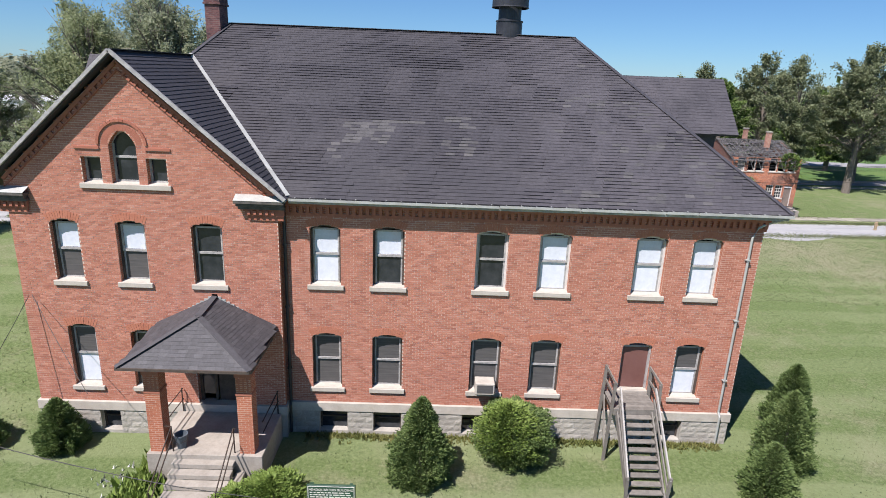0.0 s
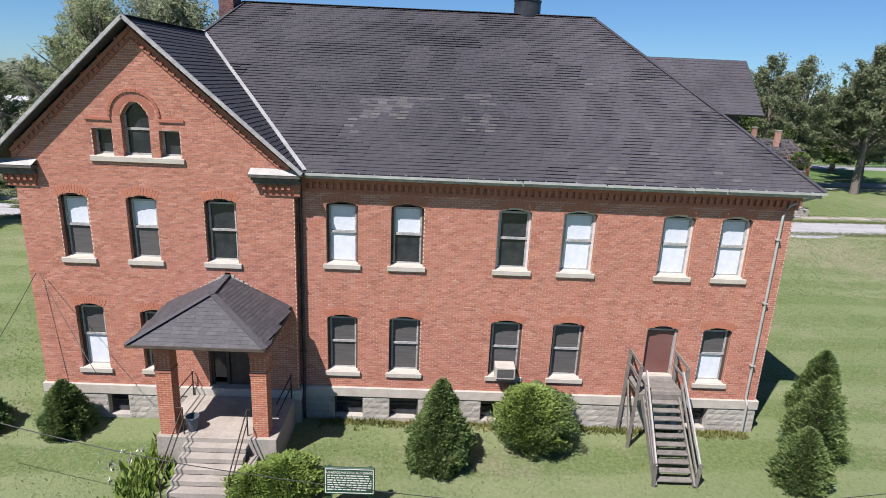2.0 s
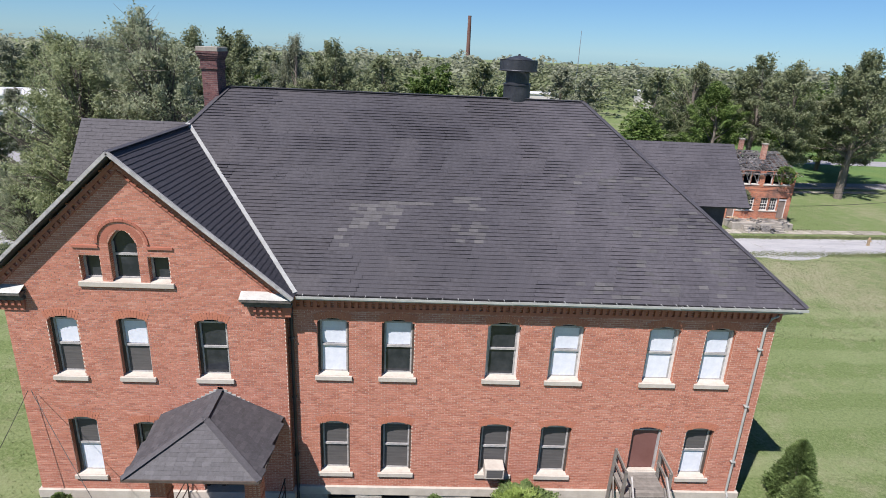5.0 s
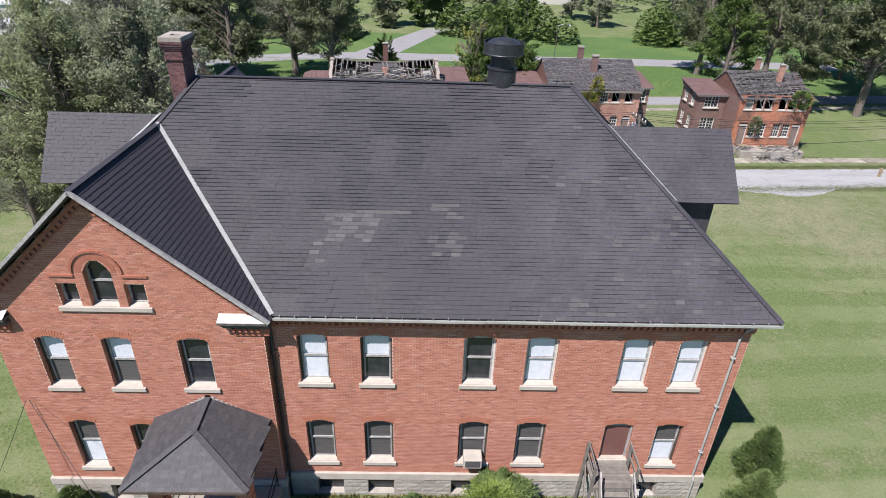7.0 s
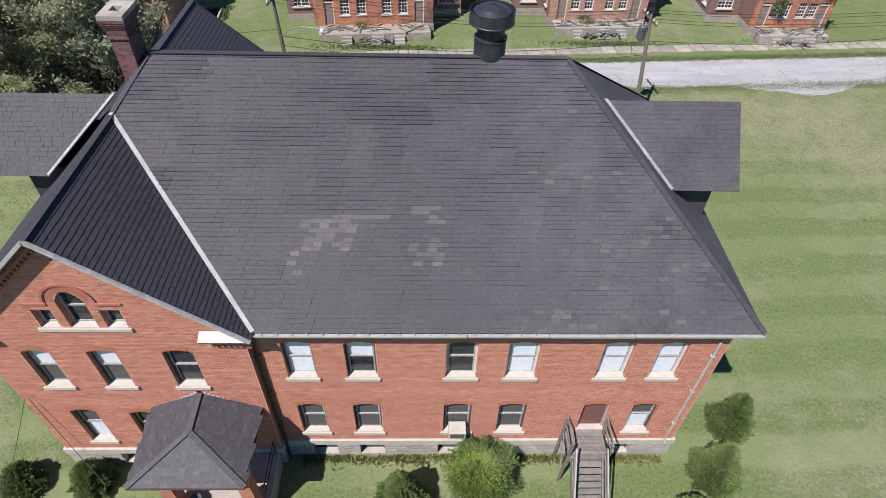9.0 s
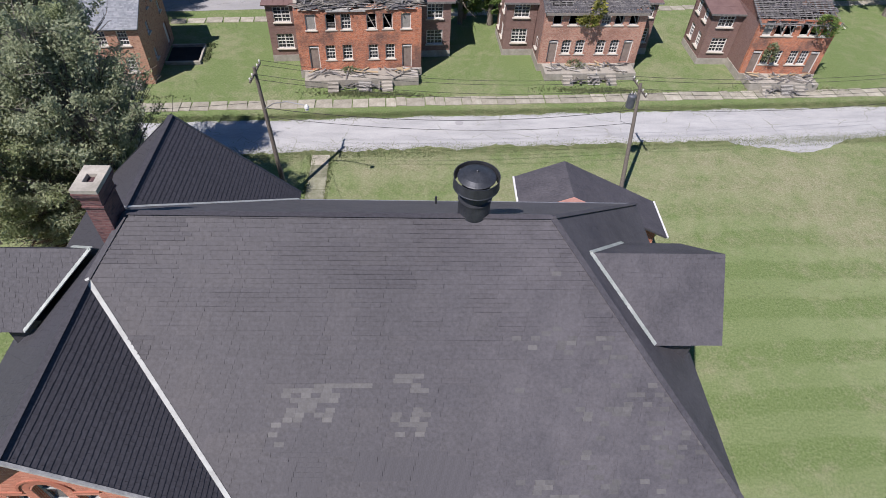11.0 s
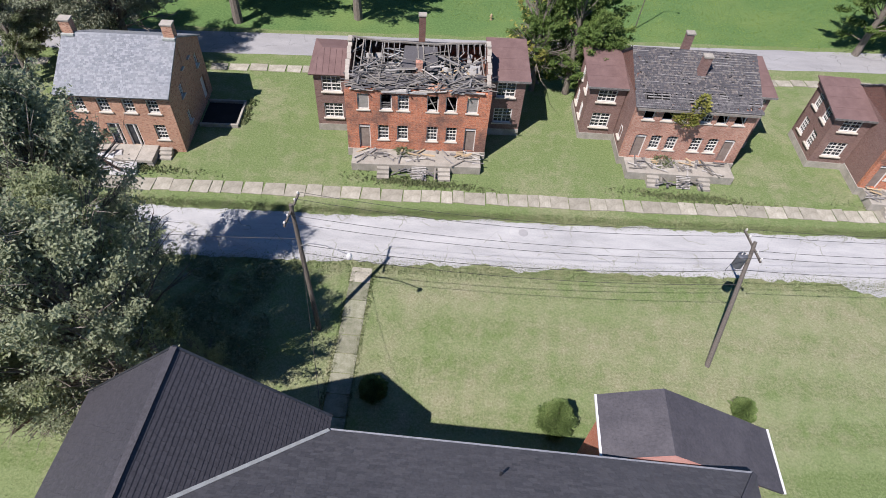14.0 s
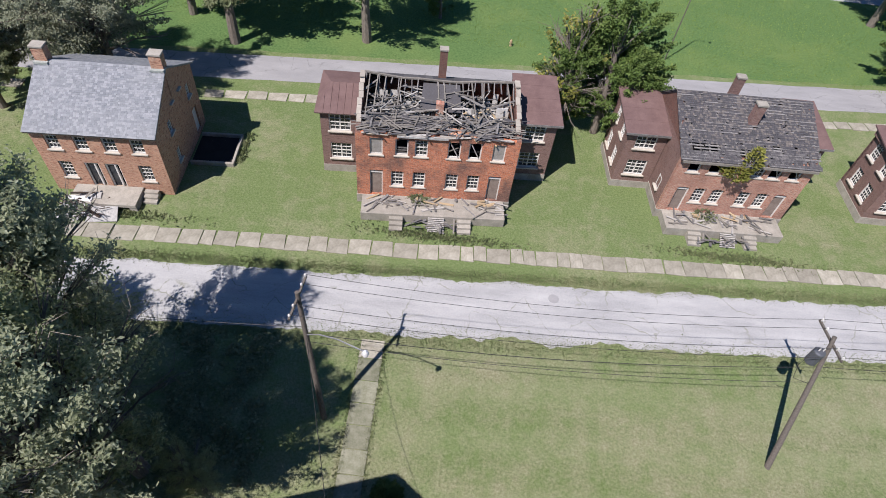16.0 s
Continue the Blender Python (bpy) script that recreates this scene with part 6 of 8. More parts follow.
# slid boards and shingle courses heaped along the front edge
heap = []
for mt in (M_WOOD_BURNT, M_SHINGLE_WOOD, M_SHINGLE_WOOD, M_WOOD_GREY):
    b0 = boxes((-0.5, 0.5, -0.5, 0.5, -0.5, 0.5))
    b0.transform(Matrix.Shear("XY", 4, (0.0, r2.uniform(-0.2, 0.2))))
    me = bpy.data.meshes.new("slid_board")
    b0.to_mesh(me)
    b0.free()
    me.materials.append(mt)
    heap.append(me)
for k in range(260):
    x = r2.uniform(-4.9, 4.9)
    if 0.3 < x < 2.3 and r2.random() < 0.75:
        continue
    o = new("slid_board", heap[k % 4])
    o.parent = wreck
    y = r2.uniform(-0.15, 1.75)
    o.matrix_basis = pose(x, y, 6.06 + 0.14 * y + r2.uniform(0, 0.16), r2.uniform(2, 16), r2.uniform(-7, 7), r2.gauss(3, 13)) @ Matrix.Diagonal((r2.uniform(0.4, 1.9), r2.uniform(0.04, 0.12), r2.uniform(0.012, 0.03), 1))
for k in range(16):
    # broken pale eave boards lying along the wall head
    x, l = r2.uniform(-5.0, 4.2), r2.uniform(0.4, 1.5)
    bm = bmesh.new()
    beam(bm, (x, r2.uniform(-0.12, 0.1), 6.05), (x + l, r2.uniform(-0.12, 0.1), 6.05 + r2.uniform(-0.05, 0.1)), 0.14, 0.03)
    part("edge_board", bm, M_WOOD_PALE if k % 3 else M_PORCH, wreck)
# crumbled brickwork over the middle windows
rub = boxes((-0.105, 0.105, -0.05, 0.05, -0.035, 0.035))
rub_me = bpy.data.meshes.new("loose_brick")
rub.to_mesh(rub_me)
rub.free()
rub_me.materials.append(M_BRICK_TAN)
for k in range(90):
    o = new("loose_brick", rub_me)
    o.parent = wreck
    o.matrix_basis = pose(r2.gauss(1.4, 0.65), r2.uniform(0.02, 0.9), 6.02 + r2.uniform(0, 0.12), r2.uniform(-30, 30), r2.uniform(-30, 30), r2.uniform(0, 360))
# standing sheets of white plaster between the studs
for k in range(30):
    x, y = r2.uniform(-4.7, 4.5), r2.choice((1.9, 2.6, 3.3, 4.2))
    w, z0 = r2.uniform(0.25, 0.8), r2.uniform(4.7, 5.2)
    part("plaster_sheet", boxes((x, x + w, y, y + 0.03, z0, z0 + r2.uniform(0.6, 1.5))), M_PAINT_WHITE if k % 3 else M_PAINT_GREY, wreck, "torn sheet of white plaster")
bm = bmesh.new()
slab(bm, [(-1.3, 2.3, 6.25), (1.4, 2.2, 6.3), (1.3, 4.3, 6.95), (-1.1, 4.4, 6.9)], 0.06)
part("roof_remnant", bm, M_SHINGLE_WOOD, wreck, "sagging remnant of grey roof")
chimney_stack(h2, 0.0, 2.3, 4.8, 6.95, M_BRICK_PINK, 0.5, False)
chimney_stack(h2, 0.15, 5.9, 6.0, 8.5, M_BRICK_SOOT, 0.5)
part("cornice_board", boxes((-2.6, 0.6, -0.16, -0.02, 5.9, 6.02)), M_PAINT_GREY, h2, "remains of a white eave board")


def rotten_roof(h, r, hw, depth, eave, ridge, mid, holes, coverage):
    """Rafters, open lath and what is left of the shingles, front and back."""
    # near-black sheet under the rafters paints the shade seen through the holes
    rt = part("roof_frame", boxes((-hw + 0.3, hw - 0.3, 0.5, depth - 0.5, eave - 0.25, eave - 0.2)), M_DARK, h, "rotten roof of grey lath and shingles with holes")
    for s in (0, 1):
        y0, y1 = (-0.3, mid) if s == 0 else (depth + 0.3, mid)
        sl = (ridge - eave) / (mid if s == 0 else depth - mid)
        ze = eave - 0.3 * sl + 0.05
        for k in range(int(2 * hw / 0.6) + 1):
            x = -hw + k * 0.6
            bm = bmesh.new()
            beam(bm, (x, y0, ze - 0.08), (x, y1, ridge - 0.05), 0.06, 0.13)
            part("rafter", bm, M_WOOD_BURNT, rt)
        n = 24
        bm = bmesh.new()
        for k in range(n):
            f = (k + 0.5) / n
            yy, zz3 = y0 + (y1 - y0) * f, ze + (ridge - ze) * f + 0.03
            x = -hw - 0.15
            while x < hw + 0.15:
                l = r.uniform(0.8, 2.6)
                if r.random() < 0.85:
                    dz = r.uniform(-0.02, 0.02)
                    beam(bm, (x, yy, zz3 + dz), (min(x + l, hw + 0.15), yy + r.uniform(-.03, .03), zz3 + dz + r.uniform(-.02, .02)), 0.13, 0.025, (0, 0, 1))
                x += l + r.uniform(0.0, 0.15)
        part("lath", bm, M_WOOD_BURNT, rt)["kind"] = "stuff"
        pts = [(-hw - 0.2, y0, ze + 0.05), (hw + 0.2, y0, ze + 0.05), (hw + 0.2, y1, ridge + 0.05), (-hw - 0.2, y1, ridge + 0.05)]
        tiles = shingle_tiles(pts, 0.15, 0.145, r, 0.12, 0.02, skip=lambda u, v: holes(u, v, s) or r.random() > coverage, g=0.008)
        low_edge = [t for t in tiles if t[4] < 1.1 and s == 0]
        shingle_mesh("shingles", low_edge, M_SHINGLE_WOOD, rt, drop=0.02)
        shingle_mesh("shingles", [t for t in tiles if t[4] >= 1.1 or s], M_SHINGLE_TABS, rt, "grey shingle tabs mixed with bare tan wood", drop=0.02)
    return rt


h3, r3 = duplex("house", "derelict pinkish brick duplex with rotten shingle roof and brown side wings", 16.05, 57.0, 3.0, 4.5, 6.9, 5.6, 7.5, 4.5, M_BRICK_PINK, 47,
                (-7.35, -4.52, 2.8, 7.2, 5.15), (4.52, 6.6, 2.9, 7.1, 5.15), "ooowpp")
rotten_roof(h3, r3, 4.5, 6.9, 5.6, 7.5, 4.5, lambda u, v, s: (0.7 < u < 2.6 and 0.7 < v < 1.25) or (6.2 < u < 6.8 and 1.2 < v < 1.6) or (8.3 < u < 9.6 and 0.4 < v < 1.0 and noise.noise((u * 3, v * 3, 1)) > 0) or (4.0 < u < 4.4 and v < 1.2), 0.94)
part("cornice_board", boxes((-4.5, 4.5, -0.34, -0.22, 5.33, 5.51)), M_WOOD_GREY, h3, "grey weathered eave board")
put_window(h3, pose(-4.52, 1.45, 1.5, 0, 0, -90), HWS)
chimney_stack(h3, 0.3, 2.7, 6.0, 8.15, M_SIDING, 0.60)
chimney_stack(h3, -0.55, 5.05, 6.0, 8.55, M_SIDING, 0.55)

h4, r4 = duplex("house", "derelict orange brick duplex with bare roof lath and brown side wing", 33.39, 55.9, 1.0, 3.5, 6.6, 5.4, 7.1, 4.2, M_BRICK_OLD, 59,
                (-6.45, -3.52, 2.8, 6.9, 5.0), None, "bppopp")
rotten_roof(h4, r4, 3.5, 6.6, 5.4, 7.1, 4.2, lambda u, v, s: noise.noise((u * 0.9, v * 1.6, 4.0)) > -0.12, 0.6)
chimney_stack(h4, 1.1, 2.6, 6.0, 8.0, M_BRICK_PINK, 0.46)
chimney_stack(h4, 0.0, 5.2, 6.0, 8.1, M_BRICK_PINK, 0.42)
debris(h4, r4, 12, 2.5, 3.7, -0.3, 0.5, 5.0, 5.6, 0.6, 1.4, [M_PAINT_WHITE, M_WOOD_GREY], 30)

# the house that still has its slates
slate_me = bpy.data.meshes.new("slate")
slate_me.from_pydata([(-0.5, 0, 0.016), (0.5, 0, 0.016), (0.5, 0.205, 0.002), (-0.5, 0.205, 0.002), (-0.5, 0, 0), (0.5, 0, 0)], [], [(0, 1, 2, 3), (4, 5, 1, 0), (1, 5, 2), (4, 0, 3)])
slate_me.materials.append(slate_material("pale_grey_single_slate", [(0.0, (0.157, 0.179, 0.206)), (0.5, (0.228, 0.252, 0.283)), (1.0, (0.330, 0.350, 0.378))], (0.282, 0.301, 0.309), 0.6, single=True))


def slate_house(cx, cy, rz):
    r = random.Random(77)
    hw, depth, eave, ridge = 3.78, 7.9, 5.2, 7.3
    h = thing("house", "tan brick duplex with intact pale grey slate roof", "house", (cx, cy, 0), rz)
    up = [-2.6, -0.9, 0.82, 2.5]
    z1, z2 = 1.15, 3.50
    top = eave - 0.17
    holes = [(x - 0.41, x + 0.41, z2, z2 + 1.35, 0.0) for x in up] + [(x - 0.41, x + 0.41, z1, z1 + 1.35, 0.0) for x in (-2.5, 2.45)] + [(x - 0.45, x + 0.45, 0.5, 2.5, 0.0) for x in (-0.85, 0.42)]
    bm = bmesh.new()
    wall(bm, -hw, hw, 0.0, top, 0, 0.3, holes)
    part("wall", bm, M_BRICK_TAN, h)
    sh = [(2.1, 2.7, 1.1, 2.1, 0.0), (2.1, 2.7, 3.4, 4.4, 0.0), (6.1, 6.7, 3.4, 4.4, 0.0), (6.1, 7.0, 0.3, 2.3, 0.0)]
    bm = bmesh.new()
    wall(bm, 0.302, depth - 0.302, 0.0, top, 0, 0.3, sh)
    bm.transform(Matrix(((0, -1, 0, hw), (1, 0, 0, 0), (0, 0, 1, 0), (0, 0, 0, 1))))
    part("wall", bm, M_BRICK_TAN, h)
    part("wall", boxes((-hw, -hw + 0.3, 0.302, depth - 0.302, 0, top)), M_BRICK_TAN, h)
    part("wall", boxes((-hw, hw, depth - 0.3, depth, 0, top)), M_BRICK_TAN, h)
    for s in (-1, 1):
        gable_end(h, s * hw, depth, top, ridge - 0.15, M_BRICK_TAN)
        c = chimney_stack(h, s * (hw - 0.30), depth / 2 + 0.12, eave, ridge + 0.85, M_BRICK_TAN, 0.74)
        part("flashing", boxes((s * (hw - 0.30) - 0.42, s * (hw - 0.30) + 0.42, depth / 2 - 0.40, depth / 2 - 0.18, ridge - 0.16, ridge - 0.02)), M_COPPER, c, "pale green copper flashing")
    # added near-black block in place of shaded rooms
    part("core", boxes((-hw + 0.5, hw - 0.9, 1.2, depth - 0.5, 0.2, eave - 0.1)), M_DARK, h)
    for x in up:
        put_window(h, pose(x, 0.1, z2), HW)
    for x in (-2.5, 2.45):
        put_window(h, pose(x, 0.1, z1), HW)
    for y, z in ((2.4, 1.1), (2.4, 3.4), (6.4, 3.4)):
        put_window(h, pose(hw - 0.06, y, z, 0, 0, 90), HWS)
    for y in (3.5, 5.0):
        put_window(h, pose(hw - 0.02, y, 5.0, 0, 0, 90) @ Matrix.Diagonal((0.7, 1, 0.75, 1)), HWS)
    part("door", boxes((hw - 0.2, hw - 0.14, 6.1, 7.0, 0.3, 2.3)), M_PAINT_WHITE, h, "faded pale side door")
    for x in (-0.85, 0.42):
        d = part("door", boxes((x - 0.38, x + 0.1, 0.16, 0.2, 0.5, 2.4)), M_GLASS, h, "door with pale frame standing ajar")
        part("door_frame", boxes((x - 0.45, x - 0.38, 0.05, 0.2, 0.5, 2.5), (x + 0.38, x + 0.45, 0.05, 0.2, 0.5, 2.5), (x - 0.38, x + 0.38, 0.05, 0.2, 2.4, 2.5), (x + 0.1, x + 0.2, 0.05, 0.2, 0.5, 2.4)), M_PAINT_WHITE, d)
    for pts in ([(-hw - .15, -.3, eave - .2), (hw + .15, -.3, eave - .2), (hw + .15, depth / 2, ridge), (-hw - .15, depth / 2, ridge)], [(-hw - .15, depth + .3, eave - .2), (hw + .15, depth + .3, eave - .2), (hw + .15, depth / 2, ridge), (-hw - .15, depth / 2, ridge)]):
        bm = bmesh.new()
        slab(bm, pts, 0.1)
        rf = part("roof", bm, M_SLATE, h)
        tiles = shingle_tiles(pts, 0.18, 0.145, r, 0.2, 0.016, skip=lambda u, v: 4.1 < u < 4.4 and 1.2 < v < 1.5)
        lone = [t for t in tiles if pts[0][1] < 0 and -1.6 < t[1][0].x < 2.6][:290]
        ids = {id(t) for t in lone}
        shingle_mesh("slating", [t for t in tiles if id(t) not in ids], M_SLATE, rf)
        for _, q, n, _, _ in lone:
            u = q[1] - q[0]
            w = u.length
            u.normalize()
            m = Matrix((u * w, n.cross(u), n)).transposed().to_4x4()
            m.translation = (q[0] + q[1]) / 2 - n * 0.016
            o = new("slate", slate_me)
            o.parent = rf
            o.matrix_basis = m
    part("eave_board", boxes((-hw - .1, hw + .1, -.26, -.18, eave - .34, eave - .2)), M_FRAME, h)
    p = part("porch", boxes((-2.4, 1.9, -1.75, -0.02, 0.35, 0.6), (-2.4, -2.0, -1.7, -0.05, 0, 0.35), (1.4, 1.9, -1.7, -0.05, 0, 0.35), bevel=0.02), M_CONC, h, "low concrete porch with a collapsed canopy")
    debris(p, r, 12, -2.6, 0.4, -2.4, -1.0, 0.4, 1.0, 0.8, 2.0, [M_WOOD_GREY, M_IRON], 25)
    for pts in ([(-3.3, -2.6, 0.06), (-1.5, -2.9, 0.10), (-1.3, -2.0, 0.42), (-2.9, -1.8, 0.36)], [(-1.0, -2.9, 0.08), (0.9, -2.7, 0.06), (0.8, -1.8, 0.50), (-0.8, -1.9, 0.55)], [(-1.9, -1.5, 0.64), (-0.4, -1.3, 0.66), (-0.5, -0.8, 0.72), (-1.7, -0.8, 0.70)]):
        bm = bmesh.new()
        slab(bm, pts, 0.05)
        part("fallen_panel", bm, M_PAINT_GREY, p, "fallen grey-white canopy panel")
    for k in range(16):
        # bent rusty frame of the canopy
        q = Vector((r.uniform(-2.2, -0.2), r.uniform(-2.7, -1.6), r.uniform(0.3, 0.8)))
        e1, e2 = (q + Vector((r.uniform(-1.0, 1.0), r.uniform(-0.7, 0.7), r.uniform(-0.3, 0.55))) for _ in range(2))
        for e0 in (e1, e2):
            e0.z = max(0.08, e0.z)
        bm = bmesh.new()
        tube(bm, [e1, q, e2], 0.028, 5)
        part("frame_bar", bm, M_IRON, p, "bent rusty canopy frame")
    bm = bmesh.new()
    slab(bm, [(-2.9, -2.3, 0.15), (-1.0, -2.5, 0.2), (-0.9, -1.3, 0.75), (-2.5, -1.2, 0.7)], 0.05)
    part("canopy", bm, M_GALV, p, "fallen white porch canopy")
    for k in range(3):
        part("step", boxes((2.0, 2.9, -0.4 - k * 0.3, -0.1 - k * 0.3, 0, 0.5 - k * 0.16)), M_CONC, p)
    return h


slate_house(-25.26, 52.86, 5.0)
# sunken cellar yard beside the slate house: low walls round a dark pit
shed = thing("cellar_entry", "low concrete walls round a sunken cellar entry beside the slate-roofed house", "cellar entry", (-20.2, 58.0, 0), 5.0)
part("wall", boxes((-1.5, 1.5, -1.6, -1.42, 0, 0.32), bevel=0.02), M_CONC, shed)
part("wall", boxes((-1.5, 1.5, 1.5, 1.68, 0, 0.32), bevel=0.02), M_CONC, shed)
part("wall", boxes((1.32, 1.5, -1.418, 1.498, 0, 0.28), bevel=0.02), M_CONC, shed)
# the pit has no depth; a near-black sheet paints its shade
part("pit_cover", boxes((-1.5, 1.318, -1.418, 1.498, 0, 0.06)), M_DARK, shed, "near-black sheet standing in for the shaded pit")

# ---- poles and wires behind the building ----
def wire(name, a, b, sag, rad=0.012, parent=None):
    bm = bmesh.new()
    a, b = Vector(a), Vector(b)
    tube(bm, [a.lerp(b, k / 14) - Vector((0, 0, 4 * sag * (k / 14) * (1 - k / 14))) for k in range(15)], rad, 4, cap=False)
    ob = mesh_object(name, bm, M_WIRE, parent)
    return ob


def utility_pole(x, y, h, lean, arm_turn, label):
    p = thing("utility_pole", label, "utility pole", (x, y, 0))
    bm = bmesh.new()
    tube(bm, [(0, 0, -0.1), (lean[0] * 0.5, lean[1] * 0.5, h / 2), (lean[0], lean[1], h)], [0.16, 0.135, 0.10], 12)
    part("shaft", bm, M_POLE, p)
    d = Vector((math.cos(radians(arm_turn)), math.sin(radians(arm_turn)), 0))
    c = Vector((lean[0], lean[1], h - 0.35))
    bm = bmesh.new()
    beam(bm, c - d * 1.15, c + d * 1.15, 0.09, 0.11)
    arm = part("crossarm", bm, M_POLE, p)
    for k in (-1.05, -0.55, 0.55, 1.05):
        bm = bmesh.new()
        q = c + d * k
        lathe(bm, [(0.02, q.z + 0.05), (0.03, q.z + 0.1), (0.06, q.z + 0.13), (0.06, q.z + 0.2), (0.03, q.z + 0.25)], 8, q.x, q.y)
        part("insulator", bm, M_PAINT_WHITE, arm, "white porcelain insulator")
    return p, c, d


pr, cr, dr = utility_pole(15.1, 39.05, 7.4, (0.4, 3.5), 97, "leaning dark wooden utility pole carrying a grey transformer")
bm = bmesh.new()
lathe(bm, [(0.24, 5.85), (0.28, 5.9), (0.28, 6.75), (0.22, 6.83), (0.1, 6.85)], 16, -0.10, 3.0)
tr = part("transformer", bm, M_TRAFO, pr, "grey cylindrical transformer")
for k in (-0.1, 0.1):
    bm = bmesh.new()
    tube(bm, [(-0.10 + k, 3.0, 6.84), (-0.10 + k, 3.0, 7.05)], 0.035, 6)
    part("bushing", bm, M_PAINT_WHITE, tr)
bm = bmesh.new()
tube(bm, [(-0.38, 3.0, 6.4), (-0.7, 2.75, 5.8), (-0.65, 2.45, 5.1), (0.15, 2.35, 4.9)], 0.014, 5)
part("lead", bm, M_WIRE, pr)
pl, cl, dl = utility_pole(-8.25, 38.9, 9.4, (-0.7, 1.15), 86, "dark wooden utility pole with a curved lamp arm")
bm = bmesh.new()
tube(bm, [(-0.48, 0.78, 6.75), (0.2, 0.5, 7.35), (1.1, 0.15, 7.72), (2.3, -0.3, 7.78)], 0.03, 8)
arm = part("lamp_arm", bm, M_GALV, pl, "pale curved metal lamp arm")
bm = bmesh.new()
lathe(bm, [(0.05, 7.84), (0.12, 7.76), (0.16, 7.64), (0.11, 7.58), (0.11, 7.48), (0.05, 7.42)], 14, 2.36, -0.32)
part("lamp_head", bm, M_METAL_WHITE, arm, "small white lamp head")
A = lambda k: Vector((15.1, 39.05, 0)) + cr + dr * k + Vector((0, 0, 0.22))
B = lambda k: Vector((-8.25, 38.9, 0)) + cl + dl * k + Vector((0, 0, 0.22))
wires = thing("power_lines", "thin black power lines slung between the poles", "cable", kind="stuff")
for k in (-1.05, -0.55, 0.55, 1.05):
    wire("line", A(k), B(k), 0.8, 0.014, wires)
    wire("line", A(k), A(k) + Vector((30, 4, -0.3)), 0.8, 0.014, wires)
wire("line", Vector((15.4, 41.8, 5.85)), Vector((-8.76, 39.73, 6.8)), 0.9, 0.02, wires)
wire("line", Vector((15.37, 41.4, 5.05)), Vector((-8.71, 39.66, 6.2)), 0.8, 0.016, wires)
wire("line", Vector((15.4, 41.8, 5.85)), Vector((45, 45, 6.5)), 0.9, 0.018, wires)
wire("line", Vector((-8.74, 39.71, 6.6)), Vector((-5.2, 29.4, 8.2)), 0.7, 0.014, wires)
wire("line", Vector((-8.79, 39.78, 7.2)), Vector((-35, 39.5, 7.2)), 0.8, 0.014, wires)
# service cables before the front
front = thing("service_cable", "thin dark overhead cable crossing before the front lawn", "cable")
wire("line", (-14.5, 10.6, 3.2), (-6.5, 9.2, 2.35), 0.15, 0.014, front)
wire("line", (-6.5, 9.2, 2.35), (3.0, 9.4, 1.25), 0.12, 0.012, front)
wire("line", (3.0, 9.4, 1.25), (16.0, 10.2, 2.3), 0.35, 0.012, front)
drop = thing("service_cable", "thin cable running down the corner of the brick wing", "cable")
wire("line", (-13.3, 14.75, 5.2), (-10.6, 12.6, 2.9), 0.1, 0.012, drop)
wire("line", (-13.4, 14.75, 5.2), (-14.6, 12.5, 2.0), 0.1, 0.012, drop)

# ---- walks ----
bm = bmesh.new()
prng = random.Random(2)
walk_path = thing("garden_path", "narrow concrete path from the rear door to the lane", "path", kind="structure")
y = 31.0
while y < 42.9:
    l = prng.uniform(1.1, 1.4)
    x = -6.26 - 0.018 * (y - 31)
    part("slab", boxes((x - 0.65, x + 0.65, y, y + l - 0.05, -0.03, 0.035 + prng.uniform(-.008, .012))), M_PATH if y < 41.3 else M_SLAB, walk_path)
    y += l
pavement("pavement", "broken concrete sidewalk slabs along the lane", 51.2, 1.2, -44, 46, 1.34, seed=1)
pavement("pavement_back", "pale concrete sidewalk behind the houses", 67.2, 1.0, -44, 60, 1.5, 0.043, seed=2, keep=0.9)

# ---- grass, weeds and ragged verges ----
def tufts(name, label, n, where, mat, h, seed, blades=3):
    r = random.Random(seed)
    vs, fs = [], []
    c = 0
    while c < n:
        x, y = where(r)
        c += 1
        for _ in range(blades):
            a = r.uniform(0, 2 * math.pi)
            hh = h * r.uniform(0.5, 1.3)
            px, py = x + r.uniform(-.06, .06), y + r.uniform(-.06, .06)
            w = hh * 0.28
            k = len(vs)
            vs += [(px - w * math.cos(a), py - w * math.sin(a), 0.0), (px + w * math.cos(a), py + w * math.sin(a), 0.0), (px + r.uniform(-.5, .5) * hh, py + r.uniform(-.5, .5) * hh, hh)]
            fs.append((k, k + 1, k + 2))
    me = bpy.data.meshes.new(name)
    me.from_pydata(vs, [], fs)
    me.materials.append(mat)
    ob = new(name, me)
    return tagged(ob, label, "grass", kind="stuff")


def edge(y0, spread):
    def f(r):
        x = r.uniform(-44, 48)
        return x, street_y(x, y0) + r.gauss(0, spread)
    return f


def area(x0, x1, y0, y1):
    def f(r):
        while True:
            x, y = r.uniform(x0, x1), r.uniform(y0, y1)
            if not (GX0 - 0.2 < x < XR + 0.2 and 12.0 < y < 33.3) or (x > GX1 and y < FY - 0.25) or y < 10.5:
                if -9 < x < -5 and 10 < y < 15:
                    continue
                return x, y
    return f


